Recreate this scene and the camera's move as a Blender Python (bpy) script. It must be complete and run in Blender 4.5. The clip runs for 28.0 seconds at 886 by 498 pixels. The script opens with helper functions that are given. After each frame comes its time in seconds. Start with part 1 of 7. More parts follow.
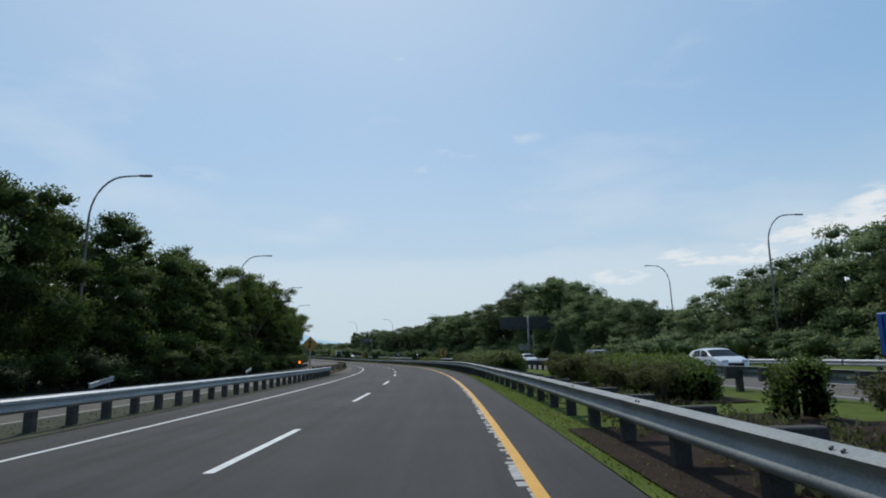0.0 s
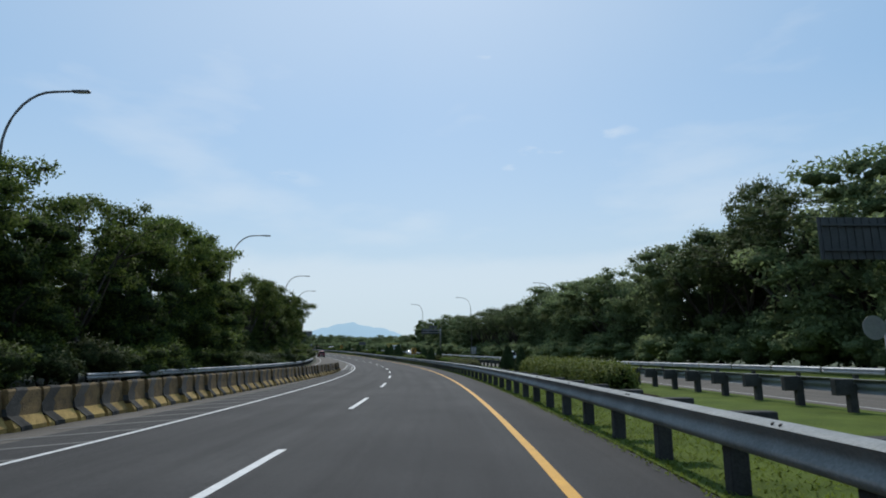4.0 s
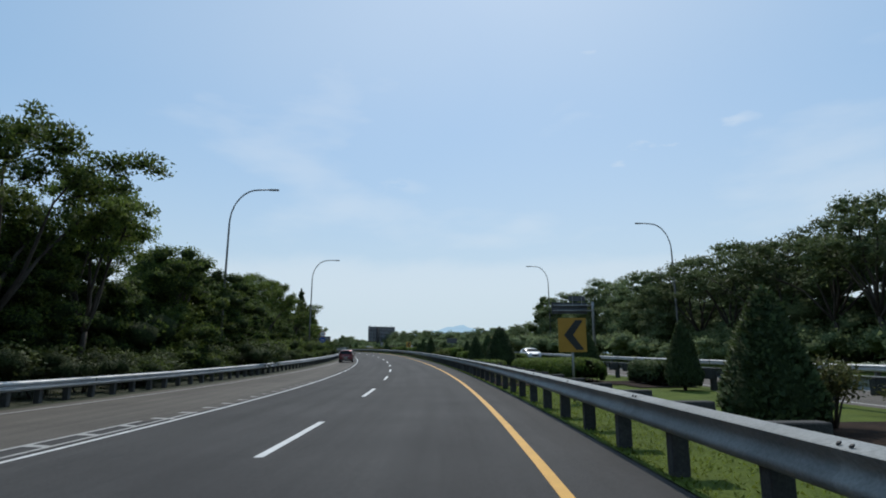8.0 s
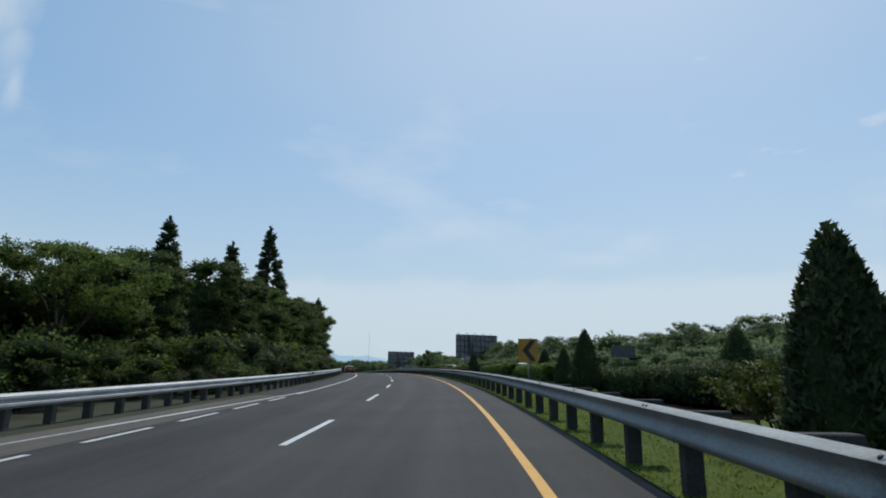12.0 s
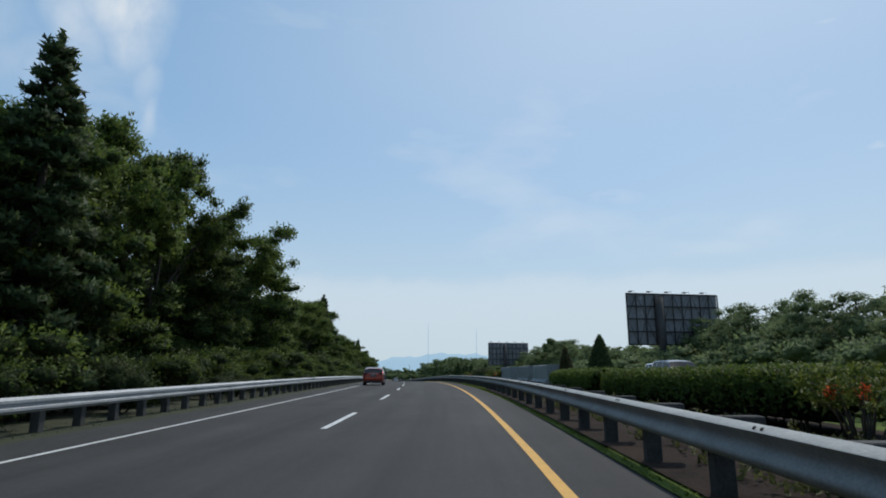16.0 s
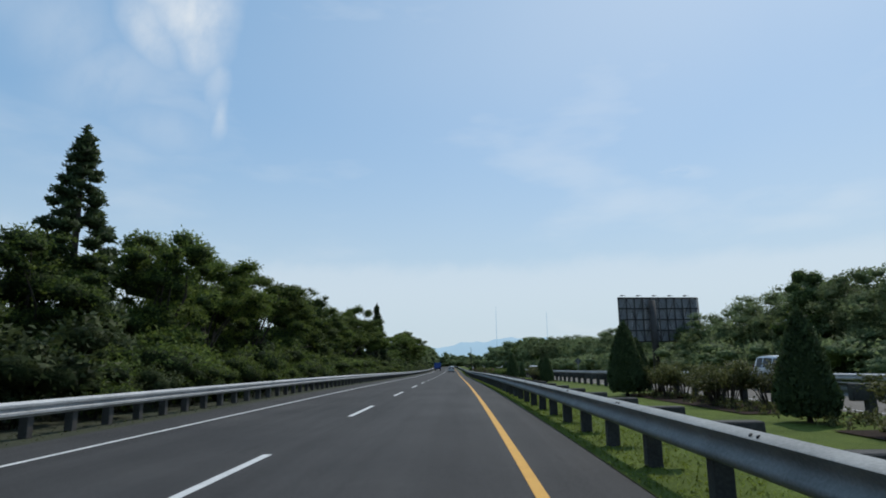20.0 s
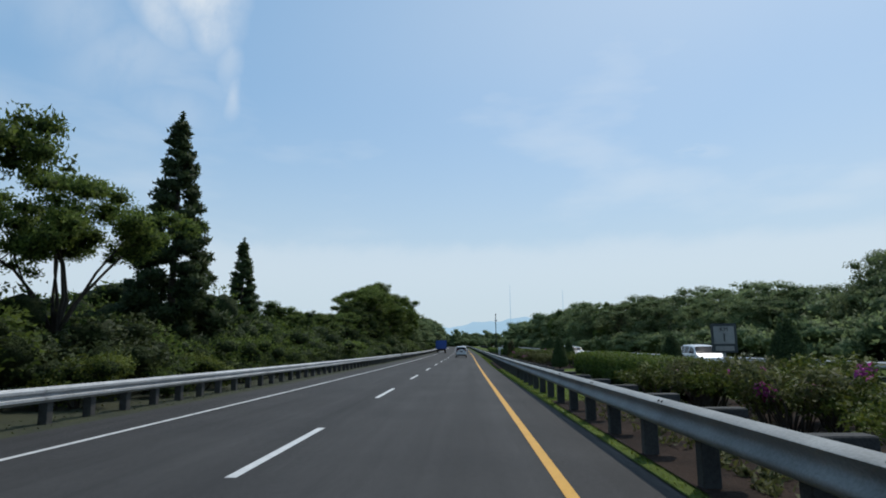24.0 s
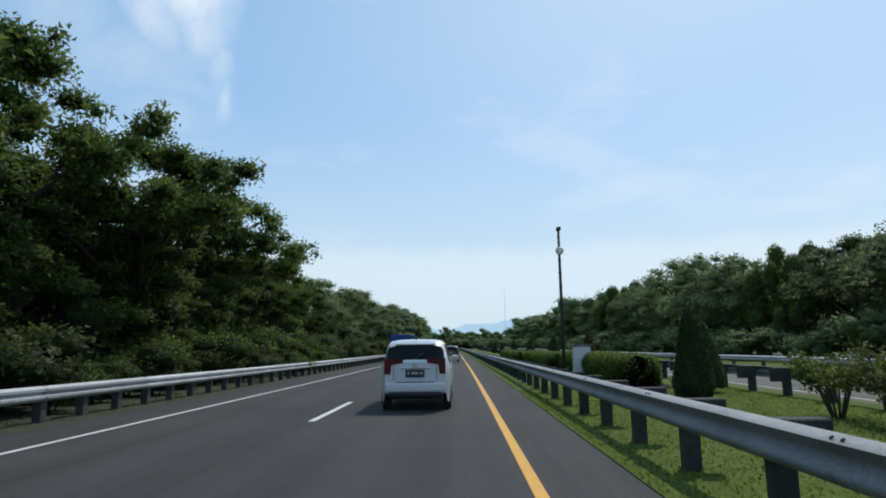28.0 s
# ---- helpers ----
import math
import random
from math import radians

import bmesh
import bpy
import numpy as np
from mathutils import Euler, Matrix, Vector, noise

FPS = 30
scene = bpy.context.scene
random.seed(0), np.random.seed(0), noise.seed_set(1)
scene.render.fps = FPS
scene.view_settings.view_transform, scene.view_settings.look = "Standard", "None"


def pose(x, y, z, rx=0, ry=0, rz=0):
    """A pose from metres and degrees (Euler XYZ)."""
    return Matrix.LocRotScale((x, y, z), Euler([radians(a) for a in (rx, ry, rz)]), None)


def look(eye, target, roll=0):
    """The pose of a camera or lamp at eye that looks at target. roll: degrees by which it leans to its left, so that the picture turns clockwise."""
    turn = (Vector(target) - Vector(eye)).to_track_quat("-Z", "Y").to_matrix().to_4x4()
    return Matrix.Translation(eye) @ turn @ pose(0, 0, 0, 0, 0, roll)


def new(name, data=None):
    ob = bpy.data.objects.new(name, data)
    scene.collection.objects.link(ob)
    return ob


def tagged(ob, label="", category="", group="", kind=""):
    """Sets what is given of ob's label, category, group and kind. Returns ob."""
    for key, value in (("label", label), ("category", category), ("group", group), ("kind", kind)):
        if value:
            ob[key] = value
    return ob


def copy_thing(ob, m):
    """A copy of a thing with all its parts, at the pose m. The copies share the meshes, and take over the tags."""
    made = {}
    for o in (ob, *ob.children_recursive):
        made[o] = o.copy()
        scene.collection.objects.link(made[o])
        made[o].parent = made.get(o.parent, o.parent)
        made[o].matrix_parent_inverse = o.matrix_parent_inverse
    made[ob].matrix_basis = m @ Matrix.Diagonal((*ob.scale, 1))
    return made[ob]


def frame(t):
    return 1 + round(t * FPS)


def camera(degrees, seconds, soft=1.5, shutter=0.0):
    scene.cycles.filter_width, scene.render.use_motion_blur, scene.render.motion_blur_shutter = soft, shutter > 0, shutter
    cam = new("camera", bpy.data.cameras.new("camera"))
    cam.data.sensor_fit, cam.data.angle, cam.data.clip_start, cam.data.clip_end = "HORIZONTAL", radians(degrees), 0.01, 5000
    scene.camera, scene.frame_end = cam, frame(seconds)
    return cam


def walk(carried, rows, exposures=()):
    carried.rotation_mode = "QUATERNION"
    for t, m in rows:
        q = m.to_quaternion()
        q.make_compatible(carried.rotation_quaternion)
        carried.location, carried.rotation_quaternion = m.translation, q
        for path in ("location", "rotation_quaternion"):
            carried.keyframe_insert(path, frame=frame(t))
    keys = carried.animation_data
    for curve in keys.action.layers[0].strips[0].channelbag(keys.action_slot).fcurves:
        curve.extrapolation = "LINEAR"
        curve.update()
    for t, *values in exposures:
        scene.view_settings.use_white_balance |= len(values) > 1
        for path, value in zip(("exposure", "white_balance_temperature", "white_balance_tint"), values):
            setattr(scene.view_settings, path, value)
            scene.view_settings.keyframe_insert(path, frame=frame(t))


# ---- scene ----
LENS = 73.74
# seconds, place, yaw to the left, pitch up, roll
PATH = [
    (0, 2.91, 0.04, 1.40, 1.24, 10.09, -1.31),
    (0.5, 2.67, 9.46, 1.38, 2.13, 9.99, -1.31),
    (1, 2.36, 18.87, 1.36, 3.20, 9.94, -1.36),
    (1.5, 1.91, 28.26, 1.33, 4.32, 9.93, -1.24),
    (2, 1.27, 37.62, 1.29, 5.35, 9.85, -0.88),
    (2.5, 0.50, 46.96, 1.25, 6.42, 10.01, -0.40),
    (3, -0.46, 56.28, 1.21, 7.37, 10.06, -0.22),
    (3.5, -1.54, 65.61, 1.17, 8.52, 10.04, -0.20),
    (4, -2.83, 74.96, 1.12, 9.90, 10.07, -0.36),
    (4.5, -4.29, 84.33, 1.07, 11.19, 10.13, -0.59),
    (5, -5.97, 93.73, 1.03, 12.32, 10.22, -0.79),
    (5.5, -7.89, 103.15, 0.99, 13.43, 10.31, -0.85),
    (6, -10.05, 112.59, 0.96, 15.00, 10.40, -0.64),
    (6.5, -12.50, 122.05, 0.94, 16.60, 10.40, -0.36),
    (7, -15.19, 131.53, 0.93, 18.11, 10.43, -0.27),
    (7.5, -18.12, 141.01, 0.94, 19.42, 10.39, -0.27),
    (8, -21.29, 150.48, 0.98, 20.54, 10.45, -0.30),
    (8.5, -24.67, 159.95, 1.03, 21.62, 10.60, -0.08),
    (9, -28.28, 169.39, 1.11, 22.77, 10.81, 0.12),
    (9.5, -32.12, 178.76, 1.23, 24.05, 10.92, 0.28),
    (10, -36.17, 188.05, 1.36, 25.51, 11.15, 0.48),
    (10.5, -40.45, 197.23, 1.53, 27.11, 11.40, 0.66),
    (11, -44.92, 206.32, 1.72, 28.51, 11.68, 0.75),
    (11.5, -49.57, 215.30, 1.93, 29.80, 12.14, 0.73),
    (12, -54.41, 224.15, 2.15, 31.01, 12.38, 0.60),
    (12.5, -59.44, 232.87, 2.39, 32.28, 12.53, 0.42),
    (13, -64.64, 241.43, 2.63, 33.61, 12.60, 0.20),
    (13.5, -70.03, 249.83, 2.87, 34.97, 12.60, 0.05),
    (14, -75.58, 258.05, 3.10, 36.35, 12.54, 0.00),
    (14.5, -81.28, 266.08, 3.32, 37.73, 12.43, 0.06),
    (15, -87.11, 273.93, 3.52, 39.06, 12.31, 0.18),
    (15.5, -93.05, 281.61, 3.71, 40.28, 12.33, 0.11),
    (16, -99.10, 289.11, 3.87, 41.30, 12.13, -0.00),
    (16.5, -105.23, 296.46, 4.02, 42.28, 11.91, -0.19),
    (17, -111.46, 303.67, 4.15, 43.26, 11.75, -0.30),
    (17.5, -117.77, 310.77, 4.25, 44.18, 11.55, -0.35),
    (18, -124.18, 317.78, 4.34, 45.29, 11.45, -0.38),
    (18.5, -130.71, 324.70, 4.41, 46.09, 11.37, -0.50),
    (19, -137.34, 331.57, 4.45, 46.58, 11.25, -0.70),
    (19.5, -144.10, 338.37, 4.47, 47.19, 10.98, -0.68),
    (20, -150.96, 345.13, 4.47, 47.74, 10.81, -0.76),
    (20.5, -157.93, 351.83, 4.45, 48.34, 10.55, -0.68),
    (21, -164.95, 358.51, 4.40, 48.50, 10.34, -0.50),
    (21.5, -172.03, 365.15, 4.34, 48.64, 10.15, -0.28),
    (22, -179.13, 371.76, 4.26, 48.91, 9.97, -0.11),
    (22.5, -186.23, 378.36, 4.17, 49.27, 9.79, -0.08),
    (23, -193.31, 384.93, 4.06, 49.38, 9.59, -0.32),
    (23.5, -200.36, 391.50, 3.94, 49.22, 9.31, -0.52),
    (24, -207.38, 398.04, 3.82, 48.99, 8.94, -0.54),
    (24.5, -214.34, 404.58, 3.71, 48.75, 8.89, -0.45),
    (25, -221.27, 411.10, 3.58, 48.79, 8.88, -0.36),
    (25.5, -228.16, 417.62, 3.47, 48.64, 8.82, -0.48),
    (26, -235.02, 424.12, 3.36, 48.36, 8.83, -0.76),
    (26.5, -241.85, 430.58, 3.26, 48.25, 8.95, -0.72),
    (27, -248.64, 437.02, 3.17, 48.34, 9.07, -0.57),
    (27.5, -255.42, 443.41, 3.09, 48.33, 9.19, -0.68),
    (28, -262.16, 449.78, 3.02, 48.28, 9.21, -0.77),
]
# the road's alignment: heading in degrees every 20 m, gradient in per cent every 40 m
HEADING = [0.79, 3.14, 5.58, 8.12, 10.86, 13.56, 16.09, 18.8, 21.79, 24.38, 26.51, 28.85, 31.48, 34.33, 37.24, 39.65, 41.51, 43.31, 45.01, 46.13, 46.57, 46.81, 46.91, 46.9, 46.91, 46.86, 46.72, 46.76, 47.0, 47.17, 47.26, 47.35, 47.46, 47.58, 47.71, 47.84, 47.97, 48.1]
GRADE = [-0.29, -0.51, -0.49, -0.2, 0.55, 1.81, 2.67, 2.29, 1.55, 0.34, -0.68, -1.29, -1.24, -0.81, -0.66, -0.42, -0.18, -0.07, -0.04, -0.03]
# how far the road leans, right side up, in per cent every 40 m
LEAN = [0.3, 0.39, 0.54, 0.28, 0.86, 1.46, 0.94, 1.06, 0.75, 0.83, 0.65, -0.41, -0.81, -0.77, -0.52, -0.24, -0.18, -0.14]


def shot(x, y, z, yaw, pitch, roll):
    return pose(x, y, z, 0, 0, yaw) @ pose(0, 0, 0, 90 + pitch) @ pose(0, 0, 0, 0, 0, roll)


cam = camera(LENS, 28.0, soft=1.85)
walk(cam, [(t, shot(*row)) for t, *row in PATH], exposures=((0.0, -0.1), (3.0, 0.0), (8.0, -0.02), (11.0, -0.1), (13.0, -0.11), (19.0, -0.06), (25.0, -0.01), (28.0, 0.17)))

# ---- sky and sun ----
SUN_HIGH, SUN_TURN = 52.0, -14.0
SKY_STRENGTH, HAZE, CLOUD_WHITE = 0.1, (0.85, 5.82, 7.02, 7.8), (8.1, 8.6, 9.0)
DAY_BLUE = (3.25, 6.2, 9.5)
sky_world = bpy.data.worlds.new("sky")
scene.world = sky_world
sky_world.use_nodes = True
wn, wl = sky_world.node_tree.nodes, sky_world.node_tree.links
wn.clear()
sky = wn.new("ShaderNodeTexSky")
sky.sky_type, sky.sun_disc = "NISHITA", False
sky.sun_elevation, sky.sun_rotation = radians(SUN_HIGH), radians(SUN_TURN)
sky.air_density, sky.dust_density, sky.ozone_density = 1.0, 0.7, 1.6


def sky_maths(kind, op, *values, **named):
    node = wn.new(kind)
    node.operation = op
    for k, v in enumerate(values):
        if isinstance(v, bpy.types.NodeSocket):
            wl.new(v, node.inputs[k])
        else:
            node.inputs[k].default_value = v
    return node


def sky_range(value, a, b, c, d, smooth=True):
    node = wn.new("ShaderNodeMapRange")
    node.interpolation_type = "SMOOTHSTEP" if smooth else "LINEAR"
    wl.new(value, node.inputs["Value"])
    for key, v in (("From Min", a), ("From Max", b), ("To Min", c), ("To Max", d)):
        node.inputs[key].default_value = v
    return node.outputs[0]


def sky_mix(factor, a, b):
    node = wn.new("ShaderNodeMix")
    node.data_type = "RGBA"
    wl.new(factor, node.inputs["Factor"])
    for socket, v in ((node.inputs[6], a), (node.inputs[7], b)):
        if isinstance(v, bpy.types.NodeSocket):
            wl.new(v, socket)
        else:
            socket.default_value = (*v, 1)
    return node.outputs[2]


# the open sky, paler with haze towards the horizon, and thin cloud where the day has it
aim = wn.new("ShaderNodeTexCoord").outputs["Generated"]
split = wn.new("ShaderNodeSeparateXYZ")
wl.new(aim, split.inputs[0])
up = split.outputs["Z"]
tinted = sky_mix(sky_range(up, -1.0, 1.0, 0.5, 0.5), sky.outputs[0], DAY_BLUE)
hazy = sky_mix(sky_range(up, 0.0, 0.42, HAZE[0], 0.0), tinted, HAZE[1:])
veil = wn.new("ShaderNodeTexNoise")
veil.inputs["Scale"].default_value, veil.inputs["Detail"].default_value = 3.2, 9
stretch = wn.new("ShaderNodeMapping")
stretch.inputs["Scale"].default_value, stretch.inputs["Rotation"].default_value = (1.0, 1.0, 3.2), (0, 0.25, 0.6)
wl.new(aim, stretch.inputs["Vector"])
wl.new(stretch.outputs[0], veil.inputs["Vector"])
puff = wn.new("ShaderNodeTexNoise")
puff.inputs["Scale"].default_value, puff.inputs["Detail"].default_value, puff.inputs["Roughness"].default_value = 11, 8, 0.6
wl.new(stretch.outputs[0], puff.inputs["Vector"])
soft = wn.new("ShaderNodeTexNoise")
soft.inputs["Scale"].default_value, soft.inputs["Detail"].default_value, soft.inputs["Roughness"].default_value = 5, 7, 0.6
fibres = wn.new("ShaderNodeMapping")
fibres.inputs["Scale"].default_value, fibres.inputs["Rotation"].default_value = (0.9, 3.0, 2.2), (0.5, 0.35, 0.2)
wl.new(aim, fibres.inputs["Vector"])
wl.new(fibres.outputs[0], soft.inputs["Vector"])
flock = wn.new("ShaderNodeTexNoise")
flock.inputs["Scale"].default_value, flock.inputs["Detail"].default_value = 9, 6
wl.new(aim, flock.inputs["Vector"])
bent = sky_maths("ShaderNodeVectorMath", "MULTIPLY_ADD", flock.outputs["Color"], (0.045, 0.045, 0.045), (-0.0225, -0.0225, -0.0225)).outputs[0]
bent = sky_maths("ShaderNodeVectorMath", "ADD", aim, bent).outputs[0]


def cloud(az, el, wide, tall, lean, strong, tuft, core=0.0):
    """A patch of cloud: bearing to the left, height, half width and half height and lean in degrees."""
    middle = Vector((-math.sin(radians(az)) * math.cos(radians(el)), math.cos(radians(az)) * math.cos(radians(el)), math.sin(radians(el))))
    turn = look(middle, (0, 0, 0)).to_3x3() @ Matrix.Rotation(radians(lean), 3, "Z")
    node = wn.new("ShaderNodeMapping")
    node.vector_type = "TEXTURE"
    node.inputs["Location"].default_value, node.inputs["Rotation"].default_value = middle, turn.to_euler()
    node.inputs["Scale"].default_value = (math.tan(radians(wide)), math.tan(radians(tall)), 1.0)
    wl.new(bent, node.inputs["Vector"])
    far = sky_maths("ShaderNodeVectorMath", "LENGTH", node.outputs[0])
    return sky_maths("ShaderNodeMath", "MULTIPLY", sky_range(far.outputs["Value"], 1.0, core, 0.0, strong), tuft).outputs[0]


silk, curd = sky_range(soft.outputs[0], 0.3, 0.62, 0.5, 1.0), sky_range(puff.outputs[0], 0.4, 0.56, 0.0, 1.0)
wisp = sky_range(puff.outputs[0], 0.34, 0.56, 0.0, 1.0)
PLUME = [(69.7, 22.6, 1.2, 3.6, 0, 0.45), (70.1, 25.2, 1.8, 4.2, 2, 0.65), (71.3, 28.0, 3.4, 4.4, 8, 0.75), (72.6, 30.4, 4.8, 4.6, 12, 0.85), (73.9, 32.6, 6.0, 5.0, 8, 0.9), (75.4, 36.0, 8.0, 6.0, 0, 0.9),
         (76.0, 28.4, 3.2, 5.2, -28, 0.6), (78.4, 24.0, 8.0, 4.6, -25, 0.28), (74.2, 20.6, 7.4, 3.6, 0, 0.2), (82.8, 27.0, 6.0, 7.0, -25, 0.26), (88.0, 31.0, 9.0, 9.0, 0, 0.26)]
WISPS = [(-6.6, 20.6, 4.6, 0.9, 10, 0.42), (0.9, 19.3, 2.6, 0.7, 8, 0.55), (-1.5, 19.0, 1.8, 0.6, 0, 0.55), (3.4, 18.0, 1.8, 0.6, 0, 0.4), (5.4, 28.4, 1.9, 1.0, 10, 0.45), (-8.4, 24.0, 3.2, 1.0, 12, 0.12), (25.0, 16.5, 6.0, 1.4, 10, 0.22), (36.0, 24.0, 7.0, 2.0, -15, 0.2), (8.0, 23.0, 6.0, 1.6, -20, 0.2)]
HEAPS = [(-38.0, 10.2, 6.5, 2.6, 0, 1.0), (-32.0, 9.4, 5.0, 2.0, -6, 1.0), (-27.0, 8.2, 4.6, 1.7, -4, 1.0), (-21.0, 7.6, 4.6, 1.6, 0, 0.95), (-15.5, 6.9, 3.6, 1.3, 0, 0.8)]
mask = sky_range(veil.outputs[0], 0.44, 0.74, 0.0, 0.3)
# a thin bank low down all along the horizon, with an uneven upper edge
rim = sky_maths("ShaderNodeMath", "MULTIPLY_ADD", soft.outputs[0], 0.055, up).outputs[0]
bank = sky_maths("ShaderNodeMath", "MULTIPLY", sky_range(rim, 0.205, 0.168, 0.0, 0.3), sky_range(up, 0.03, 0.13, 0.3, 1.0)).outputs[0]
smooth = sky_range(puff.outputs[0], -1.0, -0.5, 0.0, 1.0)
puffs = [bank, cloud(4.0, 46.0, 40.0, 40.0, 0, 0.32, smooth), cloud(28.0, 32.0, 40.0, 22.0, 0, 0.24, smooth)]
puffs += [cloud(*c, silk) for c in PLUME] + [cloud(*c, wisp) for c in WISPS] + [cloud(*c, curd, 0.5) for c in HEAPS]
for one in puffs:
    mask = sky_maths("ShaderNodeMath", "MAXIMUM", mask, one).outputs[0]
clouded = sky_mix(mask, hazy, CLOUD_WHITE)
back = wn.new("ShaderNodeBackground")
back.inputs["Strength"].default_value = SKY_STRENGTH
wout = wn.new("ShaderNodeOutputWorld")
wl.new(clouded, back.inputs[0])
wl.new(back.outputs[0], wout.inputs[0])
sun_data = bpy.data.lights.new("sun", "SUN")
sun_data.energy, sun_data.angle, sun_data.color = 2.4, radians(0.6), (1.0, 0.95, 0.87)
sun = new("sun", sun_data)
sun_way = Vector((math.sin(radians(SUN_TURN)) * math.cos(radians(SUN_HIGH)), math.cos(radians(SUN_TURN)) * math.cos(radians(SUN_HIGH)), math.sin(radians(SUN_HIGH))))
sun.matrix_world = look(sun_way * 300, (0, 0, 0))


# ---- materials ----
def surface(name, dark, light, scale=2.0, rough=0.8, bump=0.0, bump_scale=30.0, metal=0.0, fine=12.0, vary=0.0, spec=0.5, backlit=0.0, streak=0.0):
    """A rough surface whose colour wanders between two tones at two scales, with fine relief."""
    m = bpy.data.materials.new(name)
    m.use_nodes = True
    nd, ln = m.node_tree.nodes, m.node_tree.links
    b = nd["Principled BSDF"]
    where = nd.new("ShaderNodeNewGeometry")
    big, small = nd.new("ShaderNodeTexNoise"), nd.new("ShaderNodeTexNoise")
    big.inputs["Scale"].default_value, small.inputs["Scale"].default_value = scale, scale * fine
    big.inputs["Detail"].default_value = small.inputs["Detail"].default_value = 4
    for node in (big, small):
        ln.new(where.outputs["Position"], node.inputs["Vector"])
    add = nd.new("ShaderNodeMath")
    add.operation = "MULTIPLY_ADD"
    add.inputs[1].default_value = 0.5
    half = nd.new("ShaderNodeMath")
    half.operation = "MULTIPLY"
    half.inputs[1].default_value = 0.5
    ln.new(big.outputs[0], half.inputs[0])
    ln.new(small.outputs[0], add.inputs[0])
    ln.new(half.outputs[0], add.inputs[2])
    ramp = nd.new("ShaderNodeValToRGB")
    ramp.color_ramp.elements[0].position, ramp.color_ramp.elements[1].position = 0.32, 0.68
    ramp.color_ramp.elements[0].color, ramp.color_ramp.elements[1].color = (*dark, 1), (*light, 1)
    ln.new(add.outputs[0], ramp.inputs[0])
    colour = ramp.outputs[0]
    if streak:
        lay, draw, run, band, darken = nd.new("ShaderNodeUVMap"), nd.new("ShaderNodeMapping"), nd.new("ShaderNodeTexNoise"), nd.new("ShaderNodeMapRange"), nd.new("ShaderNodeHueSaturation")
        draw.inputs["Scale"].default_value = (0.035, 1.25, 1)
        run.inputs["Scale"].default_value, run.inputs["Detail"].default_value, run.inputs["Roughness"].default_value = 1.0, 6, 0.62
        ln.new(lay.outputs[0], draw.inputs["Vector"])
        ln.new(draw.outputs[0], run.inputs["Vector"])
        for key, v in (("From Min", 0.3), ("From Max", 0.7), ("To Min", 1 - streak), ("To Max", 1 + streak)):
            band.inputs[key].default_value = v
        ln.new(run.outputs[0], band.inputs["Value"])
        ln.new(band.outputs[0], darken.inputs["Value"])
        ln.new(colour, darken.inputs["Color"])
        colour = darken.outputs[0]
    if vary:
        info, hsv, span = nd.new("ShaderNodeObjectInfo"), nd.new("ShaderNodeHueSaturation"), nd.new("ShaderNodeMapRange")
        span.inputs["To Min"].default_value, span.inputs["To Max"].default_value = 1 - vary, 1 + vary
        ln.new(info.outputs["Random"], span.inputs["Value"])
        ln.new(span.outputs[0], hsv.inputs["Value"])
        ln.new(colour, hsv.inputs["Color"])
        colour = hsv.outputs[0]
    ln.new(colour, b.inputs["Base Color"])
    b.inputs["Roughness"].default_value, b.inputs["Metallic"].default_value = rough, metal
    b.inputs["Specular IOR Level"].default_value = spec
    if bump:
        tex, bm_ = nd.new("ShaderNodeTexNoise"), nd.new("ShaderNodeBump")
        tex.inputs["Scale"].default_value, tex.inputs["Detail"].default_value = bump_scale, 5
        bm_.inputs["Strength"].default_value, bm_.inputs["Distance"].default_value = bump, 0.02
        ln.new(where.outputs["Position"], tex.inputs["Vector"])
        ln.new(tex.outputs[0], bm_.inputs["Height"])
        ln.new(bm_.outputs[0], b.inputs["Normal"])
    if backlit:
        glow, mix = nd.new("ShaderNodeBsdfTranslucent"), nd.new("ShaderNodeMixShader")
        mix.inputs[0].default_value = backlit
        ln.new(colour, glow.inputs["Color"])
        ln.new(b.outputs[0], mix.inputs[1])
        ln.new(glow.outputs[0], mix.inputs[2])
        ln.new(mix.outputs[0], nd["Material Output"].inputs["Surface"])
    return m


ASPHALT = surface("asphalt", (0.03, 0.029, 0.029), (0.056, 0.054, 0.052), 0.35, 0.82, 0.6, 70, fine=60, spec=0.26, streak=0.3)
RAMP_ASPHALT = surface("worn_asphalt", (0.082, 0.073, 0.062), (0.138, 0.122, 0.104), 0.4, 0.85, 0.5, 80, fine=30, spec=0.25, streak=0.25)
WHITE_LINE = surface("white_paint", (0.5, 0.5, 0.48), (0.75, 0.74, 0.72), 3, 0.6, 0.3, 60)
OLD_LINE = surface("worn_white_paint", (0.22, 0.21, 0.2), (0.5, 0.49, 0.46), 5, 0.7, 0.3, 60)
FADED_LINE = surface("faded_white_paint", (0.06, 0.058, 0.055), (0.2, 0.195, 0.18), 6, 0.75, 0.3, 60)
YELLOW_LINE = surface("yellow_paint", (0.56, 0.27, 0.012), (0.72, 0.36, 0.02), 2.5, 0.6, 0.3, 60)
GRASS_SOIL = surface("grass_soil", (0.05, 0.075, 0.012), (0.125, 0.165, 0.03), 1.2, 0.95, 1.0, 60, fine=22, spec=0.15)
EARTH = surface("red_earth", (0.01, 0.007, 0.006), (0.05, 0.032, 0.023), 1.6, 0.95, 1.0, 22, fine=14, spec=0.1)
